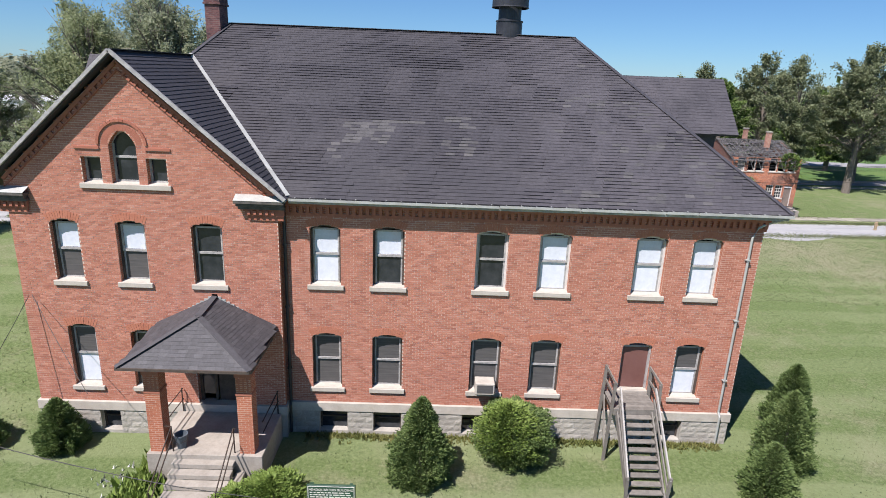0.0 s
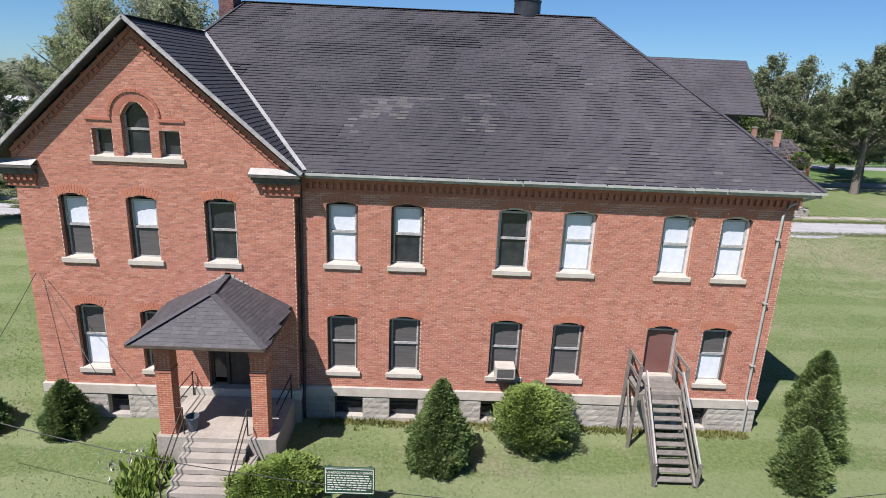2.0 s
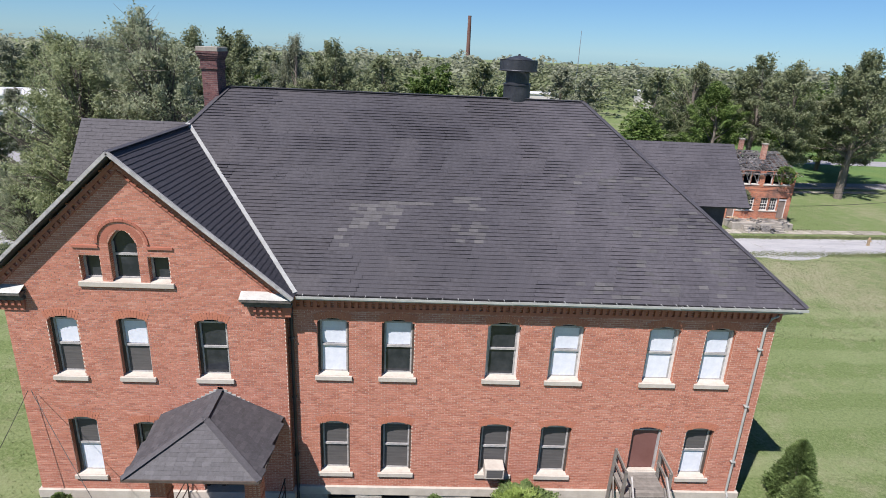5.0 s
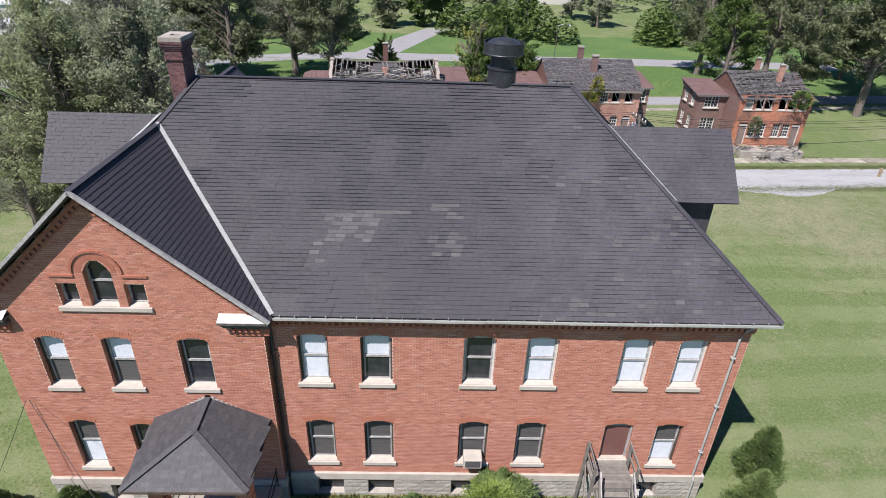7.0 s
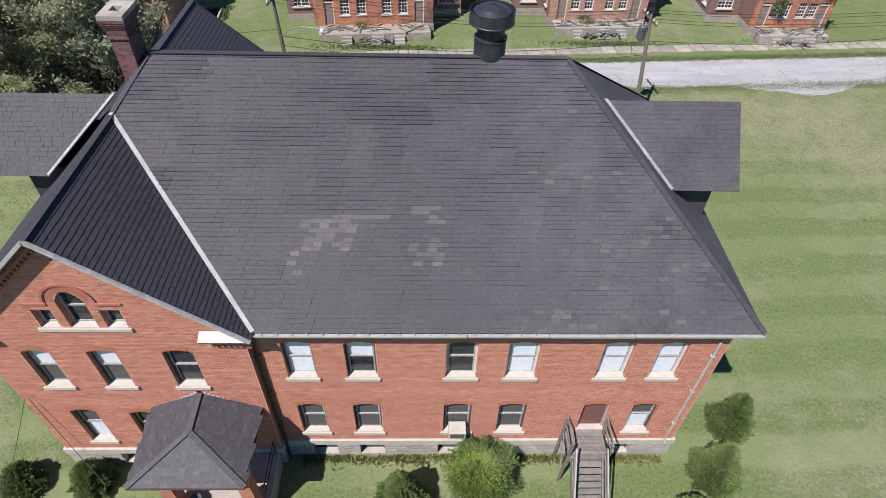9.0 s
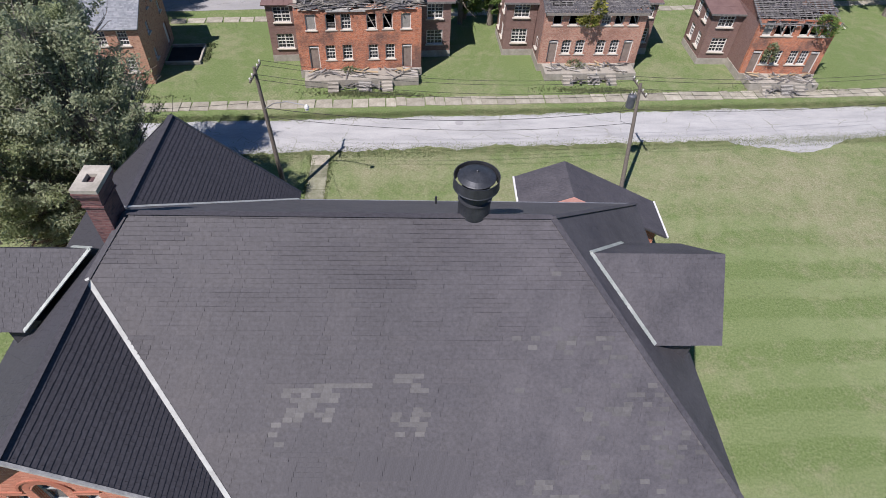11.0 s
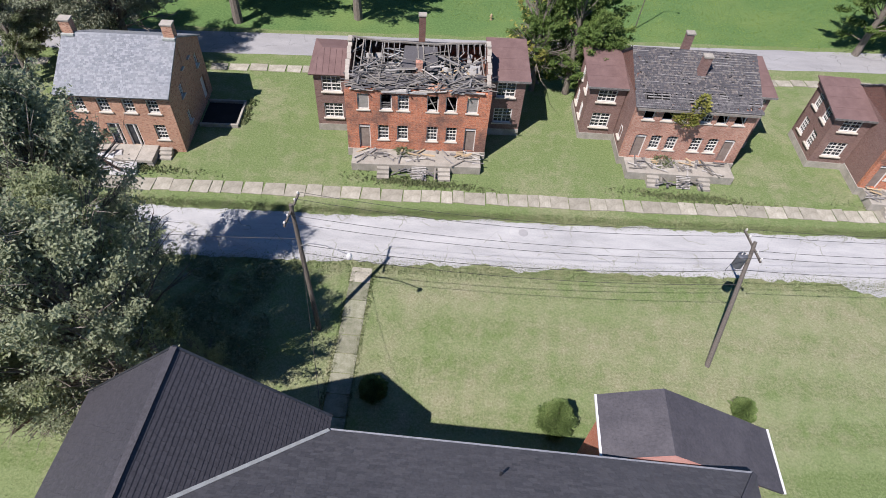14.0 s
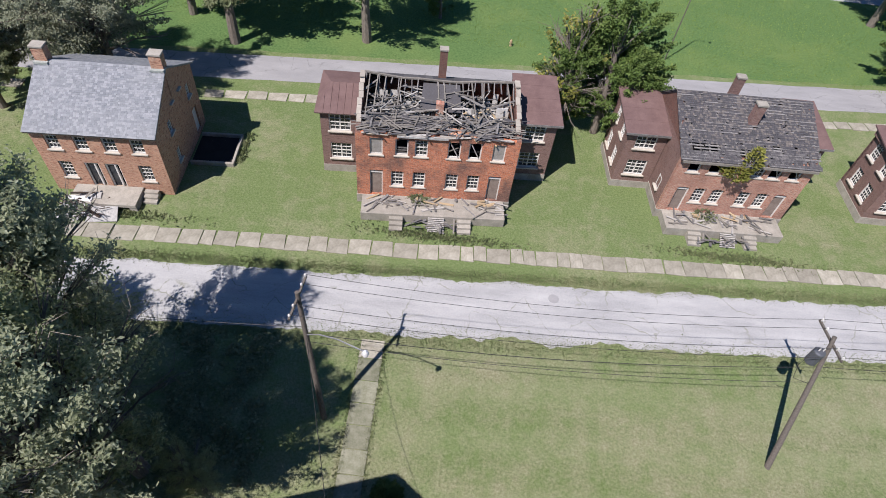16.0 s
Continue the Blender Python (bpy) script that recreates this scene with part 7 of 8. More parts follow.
tufts("verge_grass", "ragged green verge grass along the lane edge", 26000, edge(49.4, 0.28), M_TUFT, 0.07, 1)
tufts("verge_weeds", "straw-coloured weeds along the broken lane edge", 24000, edge(44.45, 0.42), M_TUFT, 0.07, 2)
tufts("lawn_tufts", "short uneven lawn grass with dry tips", 30000, area(-22, 30, 6, 31), M_TUFT, 0.05, 3, 2)
tufts("lawn_tufts_rear", "short uneven lawn grass with dry tips", 42000, area(-25, 42, 30, 45.5), M_TUFT, 0.06, 4, 2)
tufts("lawn_tufts_far", "short uneven lawn grass between the houses", 26000, lambda r: (r.uniform(-40, 46), r.uniform(51, 66)), M_TUFT, 0.06, 5, 2)
tufts("wall_weeds", "weeds growing along the stone footing", 1500, lambda r: (r.uniform(-4.5, 10.5), FY - 0.15 - abs(r.gauss(0, 0.18))), M_WEED, 0.13, 6)
tufts("house_weeds", "weeds in front of the derelict porches", 2600, lambda r: (lambda c: (c + r.gauss(0, 2.4), 52.5 + 0.06 * c + r.gauss(0, 0.25)))(r.choice([-24.5, -3.6, -3.6, 17.0, 17.0, 34.0])), M_TUFT, 0.16, 7)
daylily = tufts("daylily_clump", "arching yellow-green daylily leaves beside the porch steps", 420, lambda r: (-8.95 + r.gauss(0, 0.25), 11.7 + r.gauss(0, 0.6)), M_LEAF_BRIGHT, 0.36, 8)
tufts("field_tufts", "longer tufts in the lush field", 26000, lambda r: (r.uniform(-45, 55), r.uniform(76.5, 94)), M_LEAF_BRIGHT, 0.10, 12, 2)
tufts("path_weeds", "grass creeping over the edges of the garden path", 1800, lambda r: (-6.36 + r.choice([-0.66, 0.66]) + r.gauss(0, 0.12), r.uniform(31, 43.4)), M_TUFT, 0.09, 9)
tufts("white_wildflowers", "small white wildflowers in the front lawn", 26, lambda r: (-10.0 + r.gauss(0, 0.35), 12.4 + r.gauss(0, 0.35)), M_PAINT_WHITE, 0.16, 10, 2)
tufts("pit_weeds", "weeds along the low cellar walls", 160, lambda r: (-18.4 + r.gauss(0, 0.2), r.uniform(56.9, 60.3)), M_TUFT, 0.2, 11)

# ---- small fixtures and far things ----
def hydrant(x, y, s, mat, label):
    ob = thing("fire_hydrant", label, "fire hydrant", (x, y, 0), 20)
    ob.scale = (s, s, s)
    bm = bmesh.new()
    lathe(bm, [(0.16, 0.0), (0.16, 0.06), (0.11, 0.07), (0.11, 0.5), (0.14, 0.51), (0.14, 0.56)], 14)
    body = part("body", bm, mat, ob)
    bm = bmesh.new()
    lathe(bm, [(0.13, 0.561), (0.12, 0.64), (0.07, 0.71), (0.03, 0.73), (0.03, 0.78)], 14)
    part("bonnet", bm, mat, ob)
    for a in (0, 180, 270):
        bm = bmesh.new()
        tube(bm, [(0.10, 0, 0.42), (0.19, 0, 0.42)], 0.055, 8)
        bm.transform(Matrix.Rotation(radians(a), 4, "Z"))
        part("nozzle", bm, mat, ob)


hydrant(41.6, 50.2, 1.1, M_WOOD_TAN, "faded yellow fire hydrant beside the lane")
hydrant(0.95, 77.1, 0.85, M_WOOD_TAN, "pale fire hydrant beside the back street")


def street_post(x, y):
    ob = thing("street_lamp", "slim dark street lamp post beside the back street", "street lamp", (x, y, 0))
    bm = bmesh.new()
    tube(bm, [(0, 0, -0.1), (0.1, 0, 4.5), (0.15, 0.05, 8.2)], [0.06, 0.05, 0.035], 8)
    part("post", bm, M_POLE, ob)
    bm = bmesh.new()
    tube(bm, [(0.15, 0.05, 8.1), (0.9, 0, 8.4), (1.6, -0.05, 8.35)], 0.03, 6)
    arm = part("arm", bm, M_GALV, ob)
    bm = bmesh.new()
    lathe(bm, [(0.05, 8.33), (0.14, 8.26), (0.12, 8.16)], 10, 1.65, -0.05)
    part("lamp_head", bm, M_METAL_WHITE, arm)


street_post(15.7, 78.0)


def far_building(x, y, rz, w, d, h, mat, label):
    b = thing("low_building", label, "building", (x, y, 0), rz)
    n = max(3, int(w / 4))
    bm = bmesh.new()
    wall(bm, -w / 2, w / 2, 0, h, 0, 0.3, [(-w / 2 + (k + 0.3) * w / n, -w / 2 + (k + 0.7) * w / n, h * 0.35, h * 0.7, 0.0) for k in range(n)])
    part("wall", bm, mat, b)
    for xx in (-w / 2, w / 2 - 0.3):
        part("wall", boxes((xx, xx + 0.3, 0.302, d - 0.302, 0, h)), mat, b)
    part("wall", boxes((-w / 2, w / 2, d - 0.3, d, 0, h)), mat, b)
    part("roof", boxes((-w / 2 - 0.2, w / 2 + 0.2, -0.2, d + 0.2, h + 0.002, h + 0.3), bevel=0.03), M_METAL_WHITE, b)
    for k in range(n):
        part("pane", boxes((-w / 2 + (k + 0.3) * w / n, -w / 2 + (k + 0.7) * w / n, 0.15, 0.17, h * 0.35, h * 0.7)), M_GLASS, b)


far_building(-70, 103, 12, 24, 14, 5.0, M_PAINT_WHITE, "long low white building beyond the far road")
far_building(-62, 90, 12, 5, 5, 4.0, M_PAINT_WHITE, "small white outbuilding beside the far road")
far_building(30, 168, 5, 14, 8, 4.5, M_PAINT_WHITE, "distant pale building among the trees")
far_building(78, 190, -8, 20, 9, 5.0, M_PAINT_WHITE, "distant pale building among the trees")
bm = bmesh.new()
for a, b, c, d in (((-80, 60), (-76, 60), (-76, 110), (-80, 110)), ((-66, 82), (-48, 70), (-44, 76), (-62, 88))):
    poly(bm, (*a, 0.02), (*b, 0.02), (*c, 0.02), (*d, 0.02))
yard = mesh_object("yard_paving", bm, M_ROAD_BACK)
tagged(yard, "grey paved yard before the white building", "paving", kind="structure")
stack = thing("smokestack", "tall thin dark smokestack on the horizon", "chimney", (28, 420, 0))
bm = bmesh.new()
tube(bm, [(0, 0, 0), (0, 0, 28), (0, 0, 36)], [1.5, 1.2, 1.1], 12)
part("shaft", bm, M_BRICK_SOOT, stack)
bm = bmesh.new()
tube(bm, [(0, 0, 0), (0, 0, 26)], [0.25, 0.1], 6)
mast = thing("mast", "thin grey mast above the trees", "mast", (74, 300, 0))
part("shaft", bm, M_GALV, mast)


def parked_car(x, y, rz):
    c = thing("parked_car", "dark blue-grey parked car beside the trees", "car", (x, y, 0), rz)
    bm = bmesh.new()
    prof = [(-2.1, 0.35), (2.1, 0.35), (2.15, 0.7), (1.2, 0.88), (0.55, 1.38), (-1.0, 1.42), (-1.75, 0.95), (-2.12, 0.85)]
    for s in (-1, 1):
        poly(bm, *[(px, s * (0.82 if pz < 1.0 else 0.66), pz) for px, pz in prof])
    for (ax, az_), (bx, bz) in zip(prof, prof[1:] + prof[:1]):
        wa, wb = (0.82 if az_ < 1.0 else 0.66), (0.82 if bz < 1.0 else 0.66)
        poly(bm, (ax, -wa, az_), (bx, -wb, bz), (bx, wb, bz), (ax, wa, az_))
    part("body", bm, M_TRAFO, c)
    for a, b in (((1.18, 0.90), (0.58, 1.36)), ((-1.05, 1.40), (-1.72, 0.97))):
        bm = bmesh.new()
        slab(bm, [(a[0], -0.62, a[1] + 0.01), (a[0], 0.62, a[1] + 0.01), (b[0], 0.6, b[1] + 0.01), (b[0], -0.6, b[1] + 0.01)], 0.02)
        part("windscreen", bm, M_GLASS, c)
    for wx in (-1.35, 1.35):
        for s in (-1, 1):
            bm = bmesh.new()
            tube(bm, [(wx, s * 0.62, 0.32), (wx, s * 0.86, 0.32)], 0.32, 14)
            w = part("wheel", bm, M_WIRE, c)
            bm = bmesh.new()
            tube(bm, [(wx, s * 0.80, 0.32), (wx, s * 0.875, 0.32)], 0.19, 12)
            part("rim", bm, M_GALV, w)


parked_car(-39.2, 53.6, 20)

# ---- trees and shrubs ----
def tree_mesh(seed, height, spread, trunk, leaf_n, leaf, leaf_mat, clumps=110, crown_low=0.25, lean=0.0, droop=0.0, bare=0.0, clump=0.2):
    """A tapered trunk with limbs, and a crown of small leaves set in uneven clumps; returns the two meshes."""
    r = random.Random(seed)
    bm = bmesh.new()
    top = Vector((lean * height, 0, height * 0.85))
    pts = [Vector((0, 0, -0.1)), Vector((r.uniform(-.1, .1), r.uniform(-.1, .1), height * 0.2)), Vector((lean * height * 0.4 + r.uniform(-.3, .3), r.uniform(-.3, .3), height * 0.5)), top]
    tube(bm, pts, [trunk * 1.3, trunk, trunk * 0.65, trunk * 0.1], 9)
    lobes = [(r.uniform(0, 2 * math.pi), r.uniform(crown_low, 0.95), r.uniform(0.55, 1.0)) for _ in range(9)]
    tips = []
    for i in range(clumps):
        la, lf, ls = lobes[i % 9]
        f = min(1.0, max(crown_low, lf + r.gauss(0, 0.13)))
        ang = la + r.gauss(0, 0.55)
        base = pts[1].lerp(pts[2], min(1, f * 1.2)) if f < 0.6 else pts[2].lerp(pts[3], (f - 0.6) / 0.4)
        prof = math.sin(math.pi * min(0.95, max(0.12, (f - crown_low) / (1 - crown_low) * 0.8 + 0.16))) ** 0.75
        reach = spread * prof * (0.35 + 0.65 * ls) * r.uniform(0.3, 1.05)
        tip = Vector((base.x + reach * math.cos(ang), base.y + reach * math.sin(ang), height * (f * 0.97) + r.uniform(-0.03, 0.05) * height - droop * reach))
        start = Vector((base.x, base.y, min(base.z, tip.z) * r.uniform(0.72, 0.92)))
        mid = start.lerp(tip, 0.55) + Vector((0, 0, 0.10 * reach))
        if i % 2 == 0:
            tube(bm, [start, mid, tip], [trunk * 0.28 * (1.1 - f * 0.6), trunk * 0.13, trunk * 0.03], 5, cap=False)
        if bare and r.random() < bare:
            for _ in range(5):
                q = tip + Vector((r.gauss(0, .6), r.gauss(0, .6), r.gauss(0.3, .5)))
                tube(bm, [mid, tip.lerp(q, 0.3), q], [0.03, 0.018, 0.006], 3, cap=False)
            continue
        tips.append((mid, tip, r.uniform(0.55, 1.2) * clump * spread))
    me = bpy.data.meshes.new("trunk")
    bm.to_mesh(me)
    bm.free()
    me.materials.append(M_BARK)
    vs, fs = [], []
    per = max(1, leaf_n // len(tips))
    for mid, tip, rad in tips:
        for _ in range(per):
            d = Vector((r.gauss(0, 1), r.gauss(0, 1), r.gauss(0, 0.62)))
            u = r.random() ** 0.6 * 1.15
            p = mid.lerp(tip, u) + d * rad * (0.56 - 0.25 * u)
            if p.z < 0.3:
                p.z = 0.3 + r.random() * 0.5
            a = Vector((r.gauss(0, 1), r.gauss(0, 1), r.gauss(0, 0.8))).normalized()
            b = a.cross(Vector((r.gauss(0, 0.8), r.gauss(0, 0.8), 1))).normalized()
            s = leaf * r.uniform(0.55, 1.3)
            k = len(vs)
            bend = Vector((0, 0, -0.35 * s))
            vs += [tuple(p - a * s), tuple(p + b * s * 0.5), tuple(p + a * s + bend), tuple(p - b * s * 0.5)]
            fs.append((k, k + 1, k + 2, k + 3))
    lm = bpy.data.meshes.new("crown")
    lm.from_pydata(vs, [], fs)
    lm.materials.append(leaf_mat)
    return me, lm


TREES = {
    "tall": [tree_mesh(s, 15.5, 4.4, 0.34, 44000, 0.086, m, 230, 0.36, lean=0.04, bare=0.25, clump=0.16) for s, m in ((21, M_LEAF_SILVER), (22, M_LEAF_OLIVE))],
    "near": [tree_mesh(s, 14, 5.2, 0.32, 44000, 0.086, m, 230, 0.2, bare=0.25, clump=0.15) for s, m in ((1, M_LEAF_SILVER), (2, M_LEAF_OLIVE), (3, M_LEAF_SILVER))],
    "elm": [tree_mesh(s, 15, 5.6, 0.34, 26000, 0.15, M_LEAF_ELM, 130, 0.3, clump=0.15) for s in (4, 5, 6)],
    "willow": [tree_mesh(s, 15, 6.2, 0.36, 52000, 0.10, M_LEAF_BLUE, 170, 0.24, droop=0.14, bare=0.12, clump=0.14) for s in (7, 8)],
    "maple": [tree_mesh(s, 12, 4.6, 0.26, 30000, 0.13, M_LEAF_MAPLE, 120, 0.16, clump=0.15) for s in (9, 10)],
    "far": [tree_mesh(s, 13, 5.4, 0.3, 5500, 0.33, m, 70, 0.1) for s, m in ((11, M_LEAF_ELM), (12, M_LEAF_MAPLE), (13, M_LEAF_BLUE))],
}


def tree(kind, variant, x, y, scale, turn, label, name="tree", sz=1.0, group=""):
    ob = thing(name, label, "tree", (x, y, 0), turn, group)
    ob.scale = (scale, scale, scale * sz)
    t, c = TREES[kind][variant]
    for nm, me in (("trunk", t), ("crown", c)):
        o = new(nm, me)
        o.parent = ob
    return ob


near_label = "tall grey-green deciduous tree with a ragged open crown and dead twigs"
for kind, v, x, y, s, a in (("tall", 0, -20.2, 37.8, 1.1, 20), ("tall", 1, -22.2, 34.2, 1.0, 60), ("tall", 1, -19.7, 31.4, 0.95, 320), ("tall", 0, -14.8, 31.9, 1.02, 150), ("tall", 1, -16.2, 35.2, 0.96, 250),
                          ("near", 0, -19.4, 38.4, 0.74, 75), ("near", 1, -18.6, 35.0, 0.72, 130), ("near", 2, -18.2, 31.9, 0.70, 10),
                          ("near", 2, -24.5, 41.0, 0.60, 110), ("near", 2, -25.5, 34.5, 0.60, 200), ("near", 1, -30.5, 40.5, 0.55, 300), ("near", 2, -37.0, 37.0, 0.70, 40), ("near", 1, -13.0, 34.6, 0.34, 15)):
    tree(kind, v, x, y, s, a, near_label, group="trees beside the building")
green = "deciduous tree with an uneven green crown behind the houses"
for kind, v, x, y, s, a in (("willow", 0, -41, 48, 0.72, 77), ("elm", 1, -37, 60, 0.66, 45), ("elm", 2, -38, 68, 0.66, 10), ("willow", 1, -29.9, 63.8, 1.0, 200), ("elm", 0, -45, 58, 0.74, 5), ("willow", 0, -50, 72, 0.6, 120),
                            ("elm", 1, -23.4, 72.2, 1.1, 60), ("elm", 2, -12.2, 74.9, 1.05, 130), ("willow", 1, -18.5, 83.0, 1.1, 20), ("elm", 0, -30.0, 79.0, 1.1, 250), ("willow", 0, -34.8, 64.0, 1.0, 310), ("elm", 1, -28.5, 76.0, 0.9, 15), ("maple", 0, -6.0, 80.5, 0.5, 50), ("elm", 0, -33, 80, 1.0, 260),
                            ("maple", 1, 37.8, 77.0, 1.08, 20), ("elm", 0, 45, 72, 1.05, 200), ("elm", 2, 52, 70, 1.15, 100), ("willow", 1, 58, 78, 1.15, 33), ("elm", 1, 64, 66, 1.1, 280), ("willow", 0, 71, 78, 1.1, 5), ("elm", 2, 47, 84, 1.1, 70), ("maple", 0, 62, 90, 1.2, 140), ("elm", 1, 76, 62, 1.0, 0), ("elm", 0, 40, 90, 1.0, 90)):
    tree(kind, v, x, y, s, a, green)
mixed = "leafy tree with yellowing and bare branches beside the ruined house"
tree("maple", 0, 7.9, 65.6, 0.98, 0, mixed)
tree("maple", 1, 9.7, 64.4, 0.68, 80, mixed)
tree("maple", 1, 5.4, 66.8, 0.72, 200, mixed)
TREES["dead"] = [tree_mesh(31, 9, 3.2, 0.18, 900, 0.14, M_LEAF_YELLOW, 70, 0.25, bare=0.75)]
tree("dead", 0, 4.9, 65.6, 1.15, 30, "half-dead tree with bare grey branches and yellow leaves")
trng = random.Random(21)
for i in range(46):
    x = -170 + i * 8.3 + trng.uniform(-3, 3)
    y = 116 + trng.uniform(-4, 26) + abs(x) * 0.05
    if -16 < x < -2 and y < 124:
        y += 12
    tree("far", trng.randrange(3), x, y, trng.uniform(0.7, 1.05), trng.uniform(0, 360), "distant tree in the far tree line", "distant_tree", group="far tree line")


def shrub_mesh(seed, h, w, n, leaf, mat, kind):
    """A conifer or round shrub as a shell of short needle sprays with lumps and gaps."""
    r = random.Random(seed)
    vs, fs = [], []
    for _ in range(n):
        f = r.random() ** (1.25 if kind == "cone" else 0.9)
        a = r.uniform(0, 2 * math.pi)
        rad = w * (1 - f) ** 0.62 * min(1.0, 0.72 + 1.6 * f) if kind == "cone" else w * math.sqrt(max(0.02, 1 - (1.75 * f - 0.72) ** 2))
        lump = 1 + 0.42 * noise.noise((math.cos(a) * 2.6 + seed, math.sin(a) * 2.6, f * 6)) + 0.24 * noise.noise((math.cos(a) * 6 + seed, math.sin(a) * 6, f * 14))
        q = rad * lump * r.uniform(0.62, 1.08)
        p = Vector((q * math.cos(a), q * math.sin(a), 0.03 + f * h * (1 + 0.05 * r.random())))
        d = Vector((math.cos(a) + r.uniform(-.6, .6), math.sin(a) + r.uniform(-.6, .6), r.uniform(0.1, 1.2))).normalized()
        b = d.cross(Vector((r.uniform(-1, 1), r.uniform(-1, 1), r.uniform(-1, 1)))).normalized()
        s = leaf * r.uniform(0.6, 1.3)
        k = len(vs)
        vs += [tuple(p - b * s * .45), tuple(p + b * s * .45), tuple(p + d * s * 1.4)]
        fs.append((k, k + 1, k + 2))
    me = bpy.data.meshes.new("foliage")
    me.from_pydata(vs, [], fs)
    me.materials.append(mat)
    return me


def shrub(name, label, x, y, mesh, h):
    ob = thing(name, label, "shrub", (x, y, 0))
    bm = bmesh.new()
    tube(bm, [(0, 0, -0.05), (0, 0, h * 0.6)], [0.07, 0.03], 6)
    part("stem", bm, M_BARK, ob)
    o = new("foliage", mesh)
    o.parent = ob
    return ob


shrub("conifer_shrub", "pointed green conifer shrub before the front wall", -0.35, 12.9, shrub_mesh(1, 2.75, 1.05, 36000, 0.062, M_LEAF_YEW, "cone"), 2.7)
yew = shrub("yew_shrub", "rounded bright green yew below the windows", 2.8, 14.1, shrub_mesh(2, 2.0, 1.15, 34000, 0.062, M_LEAF_YEW, "round"), 2.1)
o = new("new_growth", shrub_mesh(5, 1.75, 0.98, 12000, 0.062, M_LEAF_BRIGHT, "round"))
o.parent = yew
o.location = (-0.2, -0.3, 0.42)
for x, y, h, w in ((-12.55, 13.9, 1.75, 0.8), (-15.3, 13.9, 1.5, 0.8), (13.7, 16.3, 2.6, 0.95), (12.3, 14.1, 2.7, 1.0), (10.8, 12.3, 1.9, 0.85), (5.7, 34.4, 2.5, 1.05), (-4.4, 35.2, 1.3, 0.8), (16.4, 36.2, 1.3, 0.7)):
    shrub("conifer_shrub", "small green conifer shrub on the lawn", x, y, shrub_mesh(int(abs(x) * 7) + 40, h, w, 22000, 0.062, M_LEAF_YEW, "cone"), h)
leafy = shrub("leafy_shrub", "loose bright green leafy shrub beside the porch steps", -4.7, 11.25, shrub_mesh(3, 1.05, 0.85, 13000, 0.062, M_LEAF_BRIGHT, "round"), 0.9)
shrub("leafy_shrub", "loose bright green leafy shrub beside the porch steps", -5.65, 10.95, shrub_mesh(4, 0.85, 0.65, 7500, 0.058, M_LEAF_BRIGHT, "round"), 0.7)
# growth on the ruins
def ruin_growth(house, x, z, w, h, mat, seed, n):
    g = new("wall_growth", shrub_mesh(seed, h, w, n, 0.16, mat, "round"))
    g.parent = house
    g.location = (x, -0.15, z)
    g["label"] = "leafy growth rooted in the ruined wall"


ruin_growth(h3, -0.75, 4.4, 0.8, 1.0, M_LEAF_YELLOW, 61, 1100)
ruin_growth(h3, 0.0, 5.0, 0.5, 1.7, M_LEAF_YELLOW, 62, 500)
ruin_growth(h4, 2.2, 4.6, 0.9, 1.5, M_LEAF_MAPLE, 63, 800)
ruin_growth(h4, -1.6, 2.0, 0.5, 1.6, M_LEAF_ELM, 64, 500)
ruin_growth(h3, -1.2, 0.1, 0.9, 0.9, M_LEAF_ELM, 65, 700)
ruin_growth(h2, -1.0, 0.1, 0.8, 0.8, M_LEAF_ELM, 66, 600)


# ---- far woods and thickets ----
def woods(name, label, n, spots, leaf, mat, seed):
    """Clumped leaf sprays over a stretch of country: uneven tops, gaps and bays."""
    r = random.Random(seed)
    vs, fs = [], []
    for _ in range(n):
        cx, cy, rad, h = spots[r.randrange(len(spots))]
        a, q = r.uniform(0, 2 * math.pi), rad * math.sqrt(r.random())
        x, y = cx + q * math.cos(a), cy + q * math.sin(a)
        dome = math.sqrt(max(0.05, 1 - (q / rad) ** 2))
        z = h * dome * (1 - 0.55 * r.random() ** 2) * (0.85 + 0.3 * noise.noise((x * 0.4, y * 0.4, seed)))
        if r.random() < 0.3:
            z *= r.random()
        d = Vector((r.uniform(-1, 1), r.uniform(-1, 1), r.uniform(-.4, .4))).normalized()
        b = d.cross(Vector((r.uniform(-.6, .6), r.uniform(-.6, .6), 1))).normalized()
        s = leaf * r.uniform(0.5, 1.3)
        p = Vector((x, y, max(0.1, z)))
        k = len(vs)
        vs += [tuple(p - d * s), tuple(p + b * s * 0.6), tuple(p + d * s), tuple(p - b * s * 0.6)]
        fs.append((k, k + 1, k + 2, k + 3))
    me = bpy.data.meshes.new(name)
    me.from_pydata(vs, [], fs)
    me.materials.append(mat)
    return tagged(new(name, me), label, "woods", kind="stuff")


wr = random.Random(88)
band = [(wr.uniform(-230, 260), wr.uniform(150, 210), wr.uniform(5, 9), wr.uniform(8, 14)) for _ in range(170)]
woods("far_woods", "continuous belt of distant green woods", 60000, band, 0.75, M_LEAF_ELM, 3)
band = [(wr.uniform(-400, 480), wr.uniform(230, 420), wr.uniform(8, 16), wr.uniform(9, 15)) for _ in range(240)]
woods("horizon_woods", "hazy belt of woods along the horizon", 60000, band, 1.5, M_LEAF_BLUE, 4)
thick = [(x, 113 + wr.uniform(-4, 9) + 0.05 * abs(x), wr.uniform(2.5, 5), wr.uniform(3.5, 8)) for x in [wr.uniform(-60, 90) for _ in range(60)] if not -13 < x < 3 and not 32 < x < 42]
